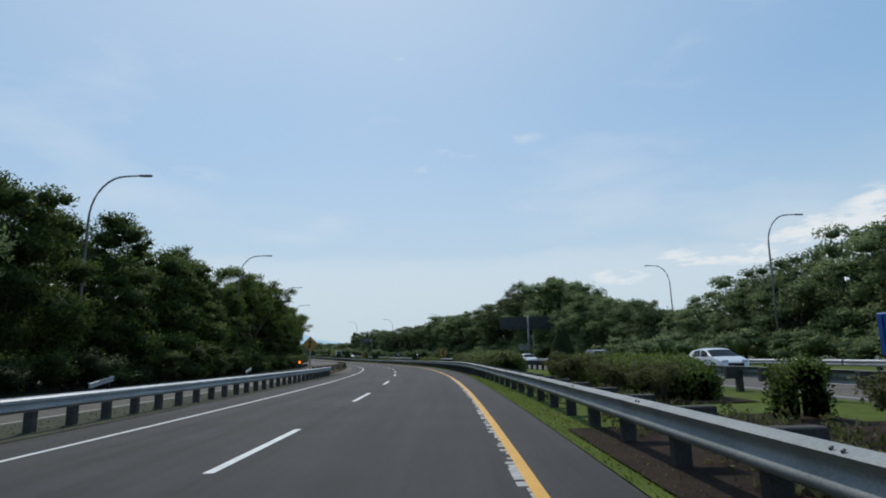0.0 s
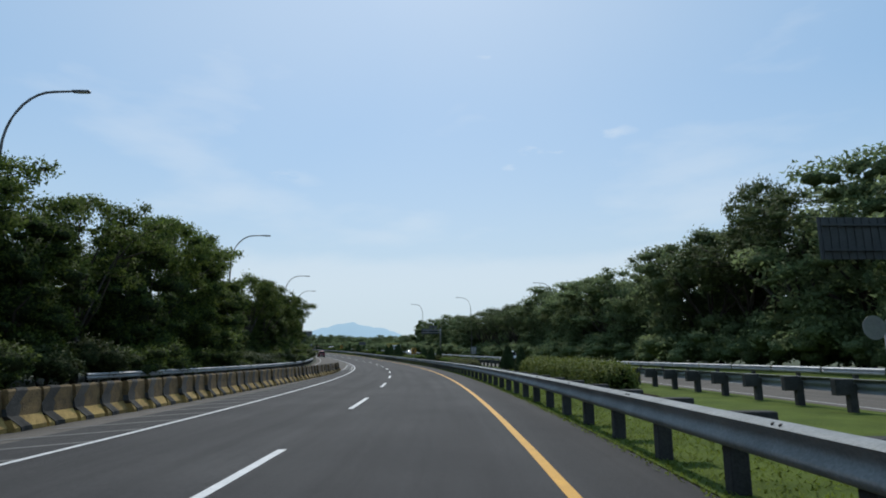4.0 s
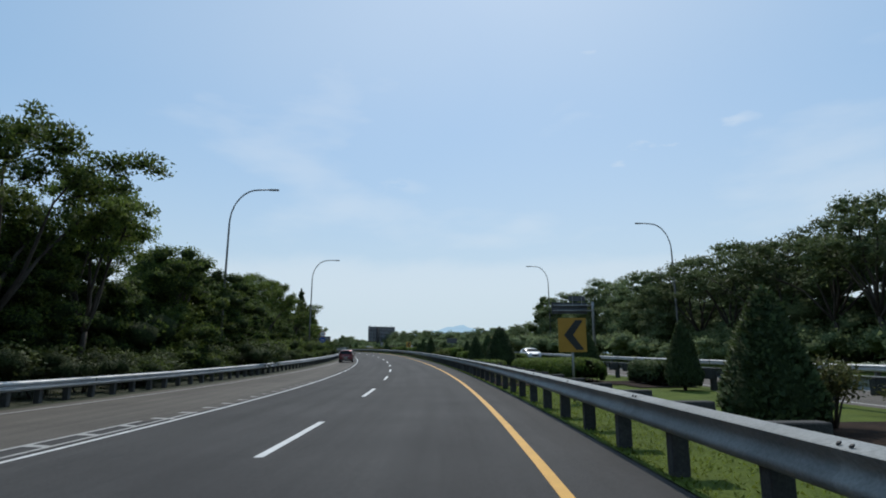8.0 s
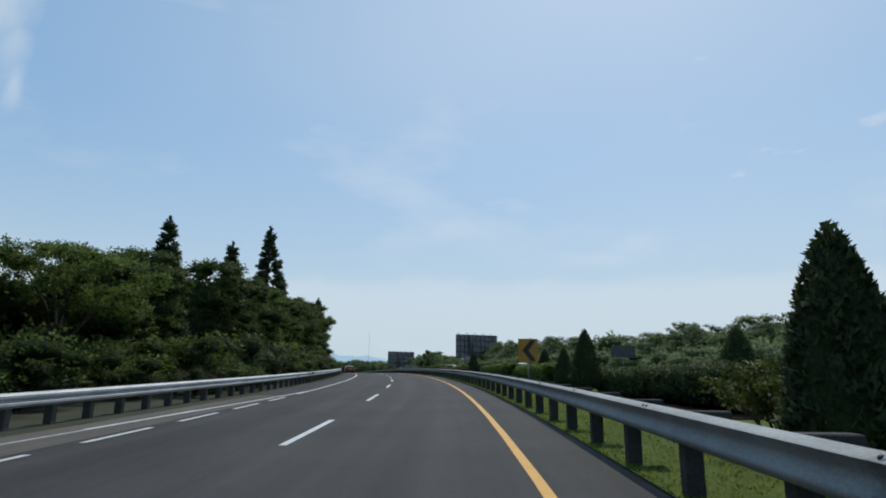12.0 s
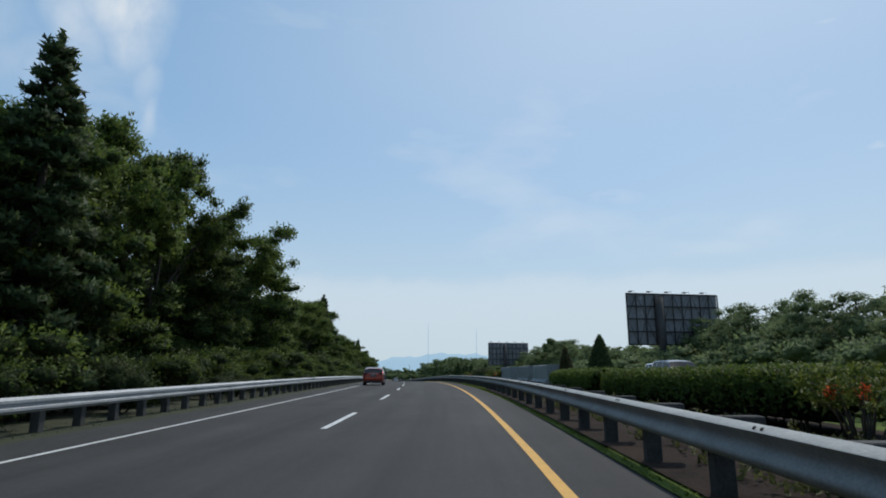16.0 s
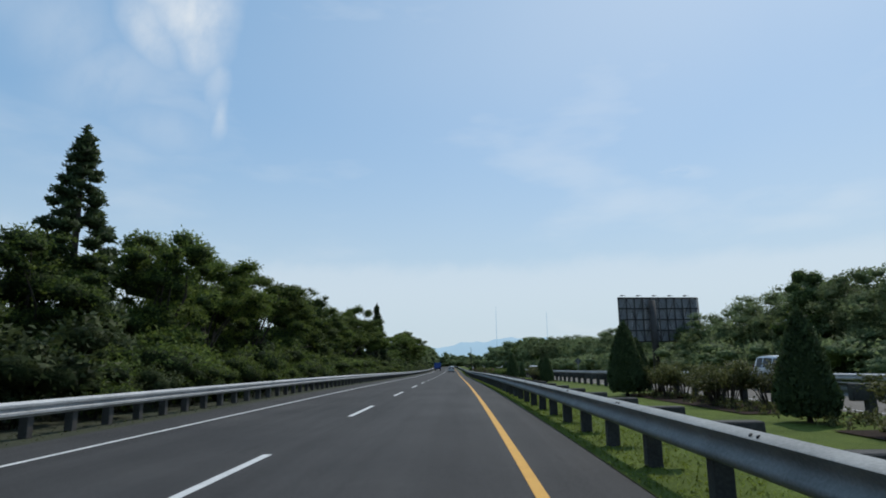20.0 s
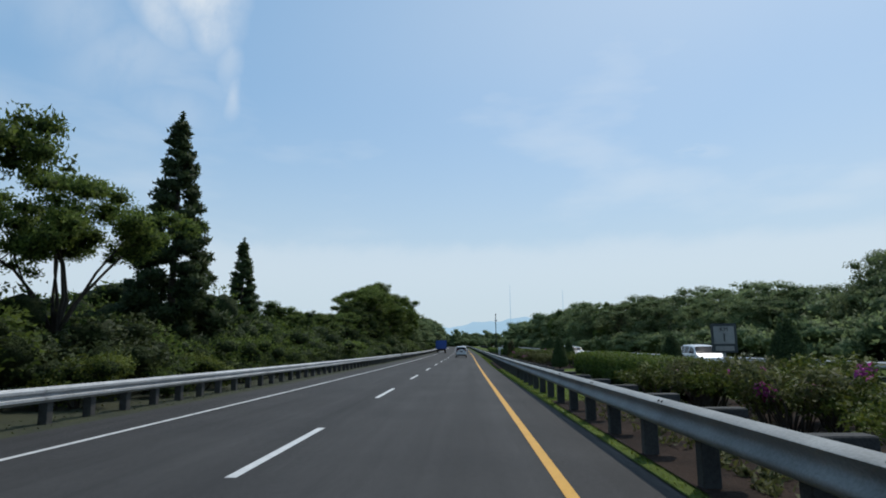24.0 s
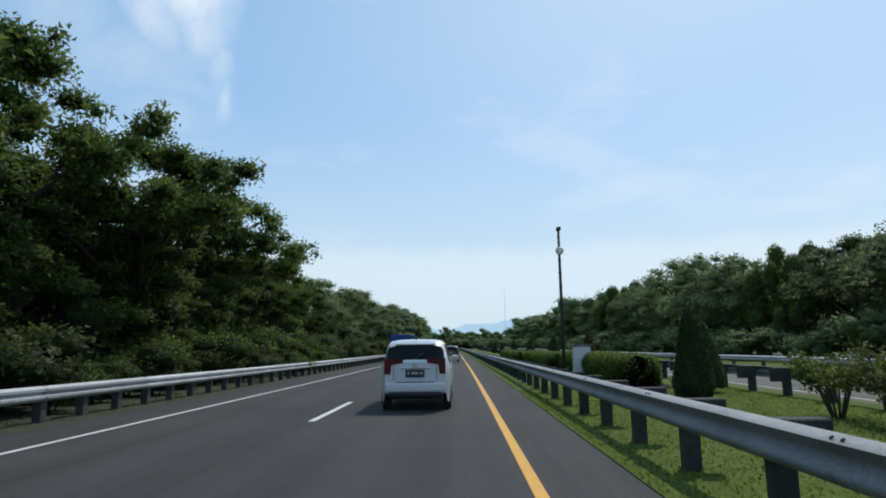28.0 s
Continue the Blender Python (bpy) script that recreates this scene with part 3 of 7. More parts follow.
def street_lamp(m):
    """A tall single-arm lamp whose arm reaches to local +x."""
    ob = thing("street_lamp", "tall grey steel street lamp with one curved arm", "street lamp", m, "street lamps")
    pts = [(0, 0, 0), (0.04, 0, 5), (0.12, 0, 10.4)]
    for k in range(1, 10):
        a = radians(90 * k / 9)
        pts.append((0.12 + 2.0 * (1 - math.cos(a)), 0, 10.4 + 2.7 * math.sin(a)))
    pts.append((3.0, 0, 13.14))
    part("pole", tube(pts, [0.11, 0.09, 0.07] + [0.055] * 9 + [0.045], 10), LAMP_STEEL, ob)
    part("base", turned([(0.19, 0), (0.19, 0.03), (0.14, 0.06), (0.13, 0.5), (0.105, 0.52)], 12), LAMP_STEEL, ob)
    head = box(0.78, 0.24, 0.1, 3.3, 0, 13.08, 0.035)
    lamp = part("lamp_head", head, LAMP_HEAD, ob, "flat grey lantern")
    part("lens", box(0.5, 0.17, 0.02, 3.38, 0, 13.062, 0.005), LENS_GLASS, lamp)
    return ob


lamp = street_lamp(stand(35, -17.9, -0.6))
for s, l, z in ((3, -18.2, -0.4), (68, -17.4, 0), (100, -16.6, 0), (132, -15.2, -0.2), (165, -13.7, 0), (196.5, -12.3, 0.6), (232, -9.8, 0.15)):
    copy_thing(lamp, stand(s, l, z))
for s, l, z in ((78, 39.6, 0.2), (110, 37.0, 0.2), (141, 34.2, 0.3), (172, 31.5, 0.3), (207, 27.7, 0.6), (242, 26.8, 1.1)):
    copy_thing(lamp, stand(s, l, z, 180))

copy_thing(lamp, stand(49.5, 33.2, 0.1))


def rail_end(s, l):
    """A short sloping end of W-beam that guards a lamp's foot."""
    ob = thing("guard_rail", "short sloping galvanised rail end by a lamp", "guard rail", stand(s, l), "rail ends")
    beam = sweep(BEAM, 2.4)
    for v in beam.verts:
        v.co.z += 0.12 + 0.3 * (v.co.y + 1.2) / 2.4
    part("rail_beam", beam, GALVANISED, ob)
    part("post", box(0.14, 0.14, 0.62, -0.09, 0.9, -0.02, 0.01), DARK_STEEL, ob)
    part("post", box(0.14, 0.14, 0.36, -0.09, -0.8, -0.02, 0.01), DARK_STEEL, ob)


for s, l in ((32.4, -15.0), (62, -14.7), (96.5, -14.3)):
    rail_end(s, l)

# ---- signs ----
SIGN_YELLOW = surface("yellow_sign_sheet", (0.34, 0.17, 0.01), (0.42, 0.21, 0.018), 5, 0.5, vary=0.05)
SIGN_BLACK = surface("black_sign_film", (0.01, 0.01, 0.01), (0.02, 0.02, 0.02), 5, 0.5)
SIGN_WHITE = surface("white_sign_sheet", (0.6, 0.58, 0.57), (0.72, 0.7, 0.69), 5, 0.5)
SIGN_RED = surface("faded_red_film", (0.4, 0.1, 0.08), (0.55, 0.16, 0.13), 5, 0.5)
SIGN_BLUE = surface("blue_sign_sheet", (0.012, 0.06, 0.26), (0.02, 0.09, 0.36), 5, 0.5)
SIGN_BACK = surface("grey_sign_back", (0.05, 0.052, 0.056), (0.11, 0.112, 0.118), 1.5, 0.6, metal=0.3)
POST_STEEL = surface("galvanised_post", (0.2, 0.2, 0.2), (0.34, 0.34, 0.34), 3, 0.5, metal=0.6)


def plate(outline, depth, y=0.0):
    """A flat plate from an outline of (x, z) points, facing local -y."""
    b = bmesh.new()
    front = b.faces.new([b.verts.new((x, y, z)) for x, z in outline])
    made = bmesh.ops.extrude_face_region(b, geom=[front])
    bmesh.ops.translate(b, vec=(0, depth, 0), verts=[v for v in made["geom"] if isinstance(v, bmesh.types.BMVert)])
    bmesh.ops.recalc_face_normals(b, faces=b.faces)
    return b


def disc(r, x=0.0, z=0.0, n=28):
    return [(x + r * math.cos(2 * math.pi * k / n), z + r * math.sin(2 * math.pi * k / n)) for k in range(n)]


def lettering(text, size, x, y, z, material, parent, name="lettering"):
    cu = bpy.data.curves.new(name, "FONT")
    cu.body, cu.size, cu.align_x, cu.align_y, cu.extrude = text, size, "CENTER", "CENTER", 0.002
    tmp = bpy.data.objects.new(name, cu)
    me = bpy.data.meshes.new_from_object(tmp)
    bpy.data.objects.remove(tmp)
    me.materials.clear()
    me.materials.append(material)
    return part(name, me, None, parent, m=Matrix.Translation((x, y, z)) @ Matrix.Rotation(radians(90), 4, "X"))


# merging-traffic warning
sign = thing("warning_sign", "yellow diamond merging-traffic sign on a steel post", "road sign", stand(52.7, -7.4, -0.28, 8))
part("post", tube([(0, 0.06, -0.1), (0, 0.06, 3.5)], 0.045, 8), POST_STEEL, sign)
face = part("panel", plate([(0, 2.35), (0.66, 3.0), (0, 3.65), (-0.66, 3.0)], 0.012), SIGN_YELLOW, sign)
part("arrow", plate([(-0.07, 2.62), (0.03, 2.62), (0.03, 3.12), (0.13, 3.12), (-0.02, 3.4), (-0.17, 3.12), (-0.07, 3.12)], 0.004, -0.006), SIGN_BLACK, face)
part("branch", plate([(-0.3, 2.68), (-0.22, 2.66), (-0.06, 2.88), (-0.06, 3.0)], 0.004, -0.006), SIGN_BLACK, face)

# amber flashing lamp beside it
AMBER = bpy.data.materials.new("lit_amber_lens")
AMBER.use_nodes = True
AMBER.node_tree.nodes["Principled BSDF"].inputs["Base Color"].default_value = (0.8, 0.2, 0.01, 1)
AMBER.node_tree.nodes["Principled BSDF"].inputs["Emission Color"].default_value = (1, 0.22, 0.01, 1)
AMBER.node_tree.nodes["Principled BSDF"].inputs["Emission Strength"].default_value = 1.6
flasher = thing("warning_lamp", "lit amber warning lamp on a dark post", "lamp", stand(49.1, -7.7, -0.5, 8))
part("post", tube([(0, 0.05, -0.1), (0, 0.05, 1.55)], 0.035, 8), SIGN_BLACK, flasher)
part("housing", box(0.24, 0.12, 0.5, 0, 0.06, 1.32, 0.02), SIGN_BLACK, flasher)
part("lens", plate(disc(0.1, 0, 1.68), 0.03, -0.03), AMBER, flasher, "lit amber lens")


def chevron_sign(s, l, label="black and yellow chevron sign in the median"):
    ob = thing("chevron_sign", label, "road sign", stand(s, l, 0, 0), "chevron signs")
    part("post", tube([(0, 0.06, -0.1), (0, 0.06, 2.25)], 0.035, 8), POST_STEEL, ob)
    face = part("panel", plate([(-0.4, 1.36), (0.4, 1.36), (0.4, 2.32), (-0.4, 2.32)], 0.014), SIGN_YELLOW, ob)
    part("chevron", plate([(0.1, 1.42), (0.3, 1.42), (0.3, 1.46), (0.02, 1.84), (0.3, 2.22), (0.3, 2.26), (0.1, 2.26), (-0.24, 1.84)], 0.004, -0.006), SIGN_BLACK, face)
    return ob


for s, l in ((77.5, 6.8), (169, 6.3), (257, 6.25)):
    chevron_sign(s, l)

speed = thing("speed_sign", "red-ringed 80 sign over a blue 60 sign on one post", "road sign", stand(246, -8.6, 0, 0))
part("post", tube([(0, 0.06, -0.1), (0, 0.06, 3.9)], 0.04, 8), POST_STEEL, speed)
top = part("upper_disc", plate(disc(0.42, 0, 3.62), 0.012), SIGN_WHITE, speed)
part("ring", plate(disc(0.42, 0, 3.62), 0.004, -0.006), SIGN_RED, top, "faded red ring")
part("field", plate(disc(0.34, 0, 3.62), 0.004, -0.012), SIGN_WHITE, top)
lettering("80", 0.44, 0, -0.016, 3.62, SIGN_BLACK, top)
low = part("lower_disc", plate(disc(0.46, 0, 2.7), 0.012), SIGN_BLUE, speed, "blue disc")
lettering("60", 0.44, 0, -0.006, 2.7, SIGN_WHITE, low)


FADED_BOARD = surface("faded_board", (0.2, 0.2, 0.2), (0.32, 0.32, 0.31), 5, 0.6)


def bars_board(name, label, s, l, w, h, z0, turn=0, face=None, group=""):
    """A board on a post whose writing is too small to read."""
    ob = thing(name, label, "road sign", stand(s, l, 0, turn), group)
    part("post", tube([(0, 0.08, -0.1), (0, 0.08, z0 + h * 0.9)], 0.05, 8), POST_STEEL, ob)
    board = part("panel", plate([(-w / 2, z0), (w / 2, z0), (w / 2, z0 + h), (-w / 2, z0 + h)], 0.02), face or SIGN_WHITE, ob)
    if face is None:
        part("writing_bar", plate([(-w * 0.28, z0 + h * 0.72), (w * 0.28, z0 + h * 0.72), (w * 0.28, z0 + h * 0.88), (-w * 0.28, z0 + h * 0.88)], 0.004, -0.006), SIGN_BLACK, board)
        part("writing_bar", plate([(-w * 0.06, z0 + h * 0.3), (w * 0.06, z0 + h * 0.3), (w * 0.06, z0 + h * 0.62), (-w * 0.06, z0 + h * 0.62)], 0.004, -0.006), SIGN_BLACK, board)
        part("writing_bar", plate([(-w * 0.4, z0 + h * 0.08), (w * 0.4, z0 + h * 0.08), (w * 0.4, z0 + h * 0.2), (-w * 0.4, z0 + h * 0.2)], 0.004, -0.006), SIGN_BACK, board)
    return ob


bars_board("distance_board", "small faded grey kilometre board beyond the oncoming carriageway", 395, 23.2, 1.0, 1.4, 1.0, 0, FADED_BOARD)


def kilometre_board(s, l, w, h, z0):
    """A pale board in a dark frame that says KM 1 over a line too small to read."""
    ob = thing("distance_board", "pale kilometre board in a dark frame on a post", "road sign", stand(s, l, 0, 0), "kilometre boards")
    part("post", tube([(0, 0.08, -0.1), (0, 0.08, z0 + h * 0.9)], 0.05, 8), POST_STEEL, ob)
    back = part("frame", plate([(-w / 2, z0), (w / 2, z0), (w / 2, z0 + h), (-w / 2, z0 + h)], 0.025), SIGN_DARK, ob, "dark frame")
    part("panel", plate([(-w * 0.4, z0 + h * 0.3), (w * 0.4, z0 + h * 0.3), (w * 0.4, z0 + h * 0.9), (-w * 0.4, z0 + h * 0.9)], 0.008, -0.01), FADED_BOARD, back)
    lettering("KM", h * 0.2, 0, -0.016, z0 + h * 0.79, SIGN_BLACK, back)
    lettering("1", h * 0.4, 0, -0.016, z0 + h * 0.5, SIGN_BLACK, back)
    part("writing_bar", plate([(-w * 0.36, z0 + h * 0.06), (w * 0.36, z0 + h * 0.06), (w * 0.36, z0 + h * 0.22), (-w * 0.36, z0 + h * 0.22)], 0.006, -0.01), POST_STEEL, back)


SIGN_DARK = surface("weathered_sign_back", (0.03, 0.034, 0.036), (0.07, 0.075, 0.078), 1.2, 0.8)
kilometre_board(150.4, 11.6, 0.81, 1.0, 1.41)
kilometre_board(314.0, 11.6, 0.86, 1.02, 1.66)
kilometre_board(485.0, 11.5, 0.86, 0.98, 1.3)
bars_board("distance_board", "wide blue-grey board beyond the oncoming carriageway", 292, 24.0, 2.6, 1.2, 2.2, 0, SIGN_BACK)
diamond = thing("warning_sign", "grey back of a diamond sign beyond the oncoming carriageway", "road sign", stand(485, 22.9, 0, 10))
part("post", tube([(0, 0.0, -0.1), (0, 0.0, 2.4)], 0.045, 8), POST_STEEL, diamond)
part("panel", plate([(0, 1.6), (0.6, 2.2), (0, 2.8), (-0.6, 2.2)], 0.012), SIGN_BACK, diamond)


def gantry(s, l, top, half, label):
    """A tall post that carries two sign panels seen from behind, ribbed up and down."""
    ob = thing("direction_sign", label, "road sign", stand(s, l, 0, 0))
    part("post", tube([(0, 0, -0.1), (0, 0, top + 0.25)], [0.2, 0.15], 12), POST_STEEL, ob)
    for side in (-1, 1):
        x0, x1 = side * 0.25, side * half
        x0, x1 = min(x0, x1), max(x0, x1)
        board = part("panel", plate([(x0, top - 2.1), (x1, top - 2.1), (x1, top), (x0, top)], 0.05, 0.2), SIGN_DARK, ob, "dull grey back of a sign panel")
        for k in range(12):
            part("stiffener", box(0.07, 0.06, 2.06, x0 + (x1 - x0) * (k + 0.5) / 12, 0.165, top - 2.08), SIGN_DARK, board)
    for z in (top - 1.7, top - 0.45):
        part("cross_arm", box(half * 2 - 0.2, 0.1, 0.1, 0, 0.09, z), SIGN_DARK, ob)
    return ob


pair = thing("direction_sign", "two pale round signs side by side on a post", "road sign", stand(105.6, 27, 0, 0))
part("post", tube([(0, 0.05, -0.1), (0, 0.05, 2.5)], 0.07, 8), POST_STEEL, pair)
for x in (-0.62, 0.62):
    part("panel", plate(disc(0.66, x, 2.75), 0.02), FADED_BOARD, pair, "faded grey disc")
thin = thing("signpost", "thin bare steel signpost beyond the oncoming carriageway", "post", stand(94.5, 24.6, 0, 0))
part("post", tube([(0, 0, -0.1), (0, 0, 4.6)], 0.05, 8), POST_STEEL, thin)
part("cap", turned([(0.056, 4.6), (0.056, 4.63), (0.02, 4.66)], 8), POST_STEEL, thin)
gantry(102, 26.5, 8.0, 5.2, "grey back of a two-panel direction sign on a post")


def cantilever_sign(s, l):
    """A post whose arm carries a wide panel over the road, and a small one on top."""
    ob = thing("direction_sign", "grey back of a wide sign panel on a cantilever post", "road sign", stand(s, l, 0, 0))
    post = part("post", tube([(0, 0, -0.1), (0, 0, 6.0), (0, 0, 6.85)], [0.2, 0.16, 0.15], 12), POST_STEEL, ob)
    part("base_plate", box(0.6, 0.6, 0.04, 0, 0, 0.0, 0.01), POST_STEEL, post)
    part("cap", turned([(0.155, 6.85), (0.155, 6.88), (0.05, 6.92)], 12), POST_STEEL, post)
    for z in (5.85, 6.45):
        part("arm", tube([(0.1, 0, z), (-2.4, 0, z), (-4.8, 0, z)], [0.1, 0.085, 0.07], 10), POST_STEEL, ob)
    board = part("panel", plate([(-4.95, 5.48), (-0.65, 5.48), (-0.65, 6.8), (-4.95, 6.8)], 0.05, 0.16), SIGN_BACK, ob, "grey back of a wide sign panel")
    for k in range(4):
        part("stiffener", box(4.2, 0.05, 0.05, -2.8, 0.12, 5.6 + 0.36 * k), SIGN_BACK, board)
    small = part("panel", plate([(-2.88, 6.96), (-0.82, 6.96), (-0.82, 7.58), (-2.88, 7.58)], 0.04, 0.16), SIGN_BACK, ob, "small upper sign panel")
    for x in (-2.4, -1.3):
        part("strut", box(0.06, 0.06, 1.0, x, 0.1, 6.45), POST_STEEL, small)
    return ob


cantilever_sign(219.2, 24.0)

# ---- billboards, seen from behind ----
BOARD_SKIN = surface("billboard_sheet", (0.16, 0.17, 0.19), (0.3, 0.32, 0.345), 0.9, 0.8, backlit=0.3, fine=5)
FRAME_STEEL = surface("rusty_dark_steel", (0.022, 0.02, 0.02), (0.05, 0.045, 0.042), 2, 0.7)


def billboard(s, l, w, low, high, turn, label, pole=0.3):
    ob = thing("billboard", label, "billboard", stand(s, l, 0, turn))
    part("pole", tube([(-w / 2 + w * pole, 0, -0.2), (-w / 2 + w * pole, 0, high - 0.4)], 0.42, 14), FRAME_STEEL, ob)
    n = 6
    for k in range(n):
        x0, x1 = -w / 2 + w * k / n + 0.01, -w / 2 + w * (k + 1) / n - 0.01
        part("sheet", plate([(x0, low), (x1, low), (x1, high), (x0, high)], 0.03, 0.62), BOARD_SKIN, ob)
    for k in range(5):
        z = low + (high - low) * k / 4
        part("rail", box(w, 0.12, 0.14, 0, 0.5, z - 0.07), FRAME_STEEL, ob)
    for k in range(11):
        part("upright", box(0.1, 0.1, high - low, -w / 2 + w * k / 10, 0.45, low), FRAME_STEEL, ob)
    for k in range(10):
        x0 = -w / 2 + w * k / 10
        for j in range(2):
            z0, z1 = low + (high - low) * j / 2, low + (high - low) * (j + 1) / 2
            a, c = (x0, x0 + w / 10) if (k + j) % 2 else (x0 + w / 10, x0)
            part("brace", tube([(a, 0.36, z0), (c, 0.36, z1)], 0.03, 6), FRAME_STEEL, ob)
    for k in range(5):
        x = -w / 2 + w * (k + 0.5) / 5
        arm = part("floodlight_arm", tube([(x, 0.6, high), (x, 0.6, high + 0.3), (x, 1.5, high + 0.45)], 0.025, 6), FRAME_STEEL, ob)
        part("floodlight", box(0.4, 0.25, 0.14, x, 1.6, high + 0.33, 0.03), SIGN_BACK, arm)
    return ob


billboard(374, 29.7, 11.0, 4.0, 9.55, 6, "large roadside billboard on one thick pole, seen from behind", 0.33)
billboard(463, 29.2, 10.8, 4.3, 9.85, 8, "large roadside billboard with floodlights on top, seen from behind", 0.4)

# ---- antenna mast and cabinet ----
mast = thing("camera_mast", "slim dark traffic camera mast with a round dish", "mast", stand(568, 7.9))
part("pole", tube([(0, 0, -0.1), (0, 0, 7.1)], [0.085, 0.06], 10), FRAME_STEEL, mast)
for k in range(9):
    part("step", box(0.16, 0.04, 0.05, 0, 0, 1.2 + 0.62 * k), FRAME_STEEL, mast)
dish = turned([(0.2, 0), (0.19, 0.05), (0.12, 0.08), (0.02, 0.09)], 18)
dish.transform(Matrix.Translation((0, -0.1, 6.0)) @ Matrix.Rotation(radians(90), 4, "X"))
part("dish", dish, SIGN_WHITE, mast, "round white dish")
part("camera", box(0.18, 0.34, 0.16, 0, -0.05, 7.0, 0.02), FRAME_STEEL, mast)
cabinet = thing("equipment_cabinet", "small grey equipment cabinet on the median grass", "cabinet", stand(567.4, 8.6))
body = part("body", box(0.75, 0.5, 1.45, 0, 0, 0.02, 0.02), SIGN_WHITE, cabinet)
part("door", box(0.66, 0.02, 1.25, 0, -0.26, 0.12, 0.004), SIGN_WHITE, cabinet)
part("roof", box(0.86, 0.62, 0.06, 0, 0, 1.47, 0.01), SIGN_BACK, cabinet)

# ---- stored concrete wall blocks in the median ----
PALE_CONCRETE = surface("pale_precast_concrete", (0.15, 0.165, 0.18), (0.23, 0.245, 0.26), 0.8, 0.85, 0.3, 40, vary=0.1)
SKIRT = [(-0.98, 0.06), (0.9, 0.06), (0.9, 1.4), (0.86, 1.44), (-0.7, 1.44), (-0.74, 1.4), (-0.76, 0.55), (-0.98, 0.36)]
for s, l, ln in ((351.2, 10.1, 5.0), (357.0, 10.0, 5.2), (363.2, 9.6, 5.4)):
    ob = thing("wall_block", "large pale grey precast concrete block with flared foot", "concrete block", stand(s, l), "stored concrete blocks")
    part("body", sweep(SKIRT, ln), PALE_CONCRETE, ob)
    for y in (-ln * 0.3, ln * 0.3):
        part("bearer", box(1.6, 0.16, 0.08, 0, y, -0.01, 0.01), CONCRETE, ob)

# ---- planting ----
def leaf_material(name, dark, light, backlit=0.35, rough=0.65, spec=0.2):
    """Leaves: each leaf its own tone, thin enough for sun to come through."""
    m = bpy.data.materials.new(name)
    m.use_nodes = True
    nd, ln = m.node_tree.nodes, m.node_tree.links
    b = nd["Principled BSDF"]
    where, info, ramp, hsv, span = nd.new("ShaderNodeNewGeometry"), nd.new("ShaderNodeObjectInfo"), nd.new("ShaderNodeValToRGB"), nd.new("ShaderNodeHueSaturation"), nd.new("ShaderNodeMapRange")
    ramp.color_ramp.elements[0].color, ramp.color_ramp.elements[1].color = (*dark, 1), (*light, 1)
    ln.new(where.outputs["Random Per Island"], ramp.inputs[0])
    span.inputs["To Min"].default_value, span.inputs["To Max"].default_value = 0.72, 1.25
    ln.new(info.outputs["Random"], span.inputs["Value"])
    ln.new(span.outputs[0], hsv.inputs["Value"])
    ln.new(ramp.outputs[0], hsv.inputs["Color"])
    ln.new(hsv.outputs[0], b.inputs["Base Color"])
    b.inputs["Roughness"].default_value, b.inputs["Specular IOR Level"].default_value = rough, spec
    glow, mix = nd.new("ShaderNodeBsdfTranslucent"), nd.new("ShaderNodeMixShader")
    mix.inputs[0].default_value = backlit
    ln.new(hsv.outputs[0], glow.inputs["Color"])
    ln.new(b.outputs[0], mix.inputs[1])
    ln.new(glow.outputs[0], mix.inputs[2])
    ln.new(mix.outputs[0], nd["Material Output"].inputs["Surface"])
    return m


# tree leaves: light tones raised for sunlit tips against the darker crown cores
LEAF = leaf_material("broad_leaf", (0.045, 0.075, 0.019), (0.16, 0.215, 0.044), 0.5)
LEAF_DARK = leaf_material("dark_leaf", (0.034, 0.058, 0.017), (0.13, 0.182, 0.038), 0.48)
LEAF_SPIRE = leaf_material("spire_leaf", (0.027, 0.046, 0.02), (0.072, 0.104, 0.038), 0.38)
LEAF_CONE = leaf_material("clipped_leaf", (0.036, 0.058, 0.023), (0.088, 0.124, 0.04), 0.34)
LEAF_RED = leaf_material("reddish_leaf", (0.03, 0.03, 0.012), (0.13, 0.055, 0.022), 0.3)
LEAF_HEDGE = leaf_material("hedge_leaf", (0.044, 0.08, 0.014), (0.155, 0.215, 0.04), 0.48)
LEAF_LIGHT = leaf_material("yellow_green_leaf", (0.046, 0.074, 0.014), (0.15, 0.175, 0.033), 0.38)
LEAF_SHRUB = leaf_material("shrub_leaf", (0.03, 0.046, 0.018), (0.09, 0.115, 0.04), 0.35)
LEAF_TIPPED = leaf_material("rusty_tipped_leaf", (0.04, 0.066, 0.013), (0.165, 0.205, 0.038), 0.2)
LEAF_LOOSE = leaf_material("loose_shrub_leaf", (0.05, 0.062, 0.024), (0.15, 0.16, 0.055), 0.45)
# far foliage: base colour lightened to carry the haze in front of it
LEAF_FAR = leaf_material("haze_paled_leaf", (0.105, 0.142, 0.066), (0.2, 0.255, 0.112), 0.62)
LEAF_AIRY = leaf_material("airy_leaf", (0.06, 0.085, 0.035), (0.12, 0.155, 0.06), 0.4)
PINK = leaf_material("pink_flower", (0.3, 0.03, 0.2), (0.55, 0.12, 0.42), 0.4)
LEAF_GREY = leaf_material("grey_green_leaf", (0.075, 0.09, 0.06), (0.16, 0.175, 0.125), 0.4)
ORANGE_FLOWER = leaf_material("orange_flower", (0.4, 0.06, 0.02), (0.6, 0.13, 0.03), 0.4)
BARK = surface("bark", (0.03, 0.024, 0.018), (0.085, 0.07, 0.055), 2, 0.95, 0.8, 14)
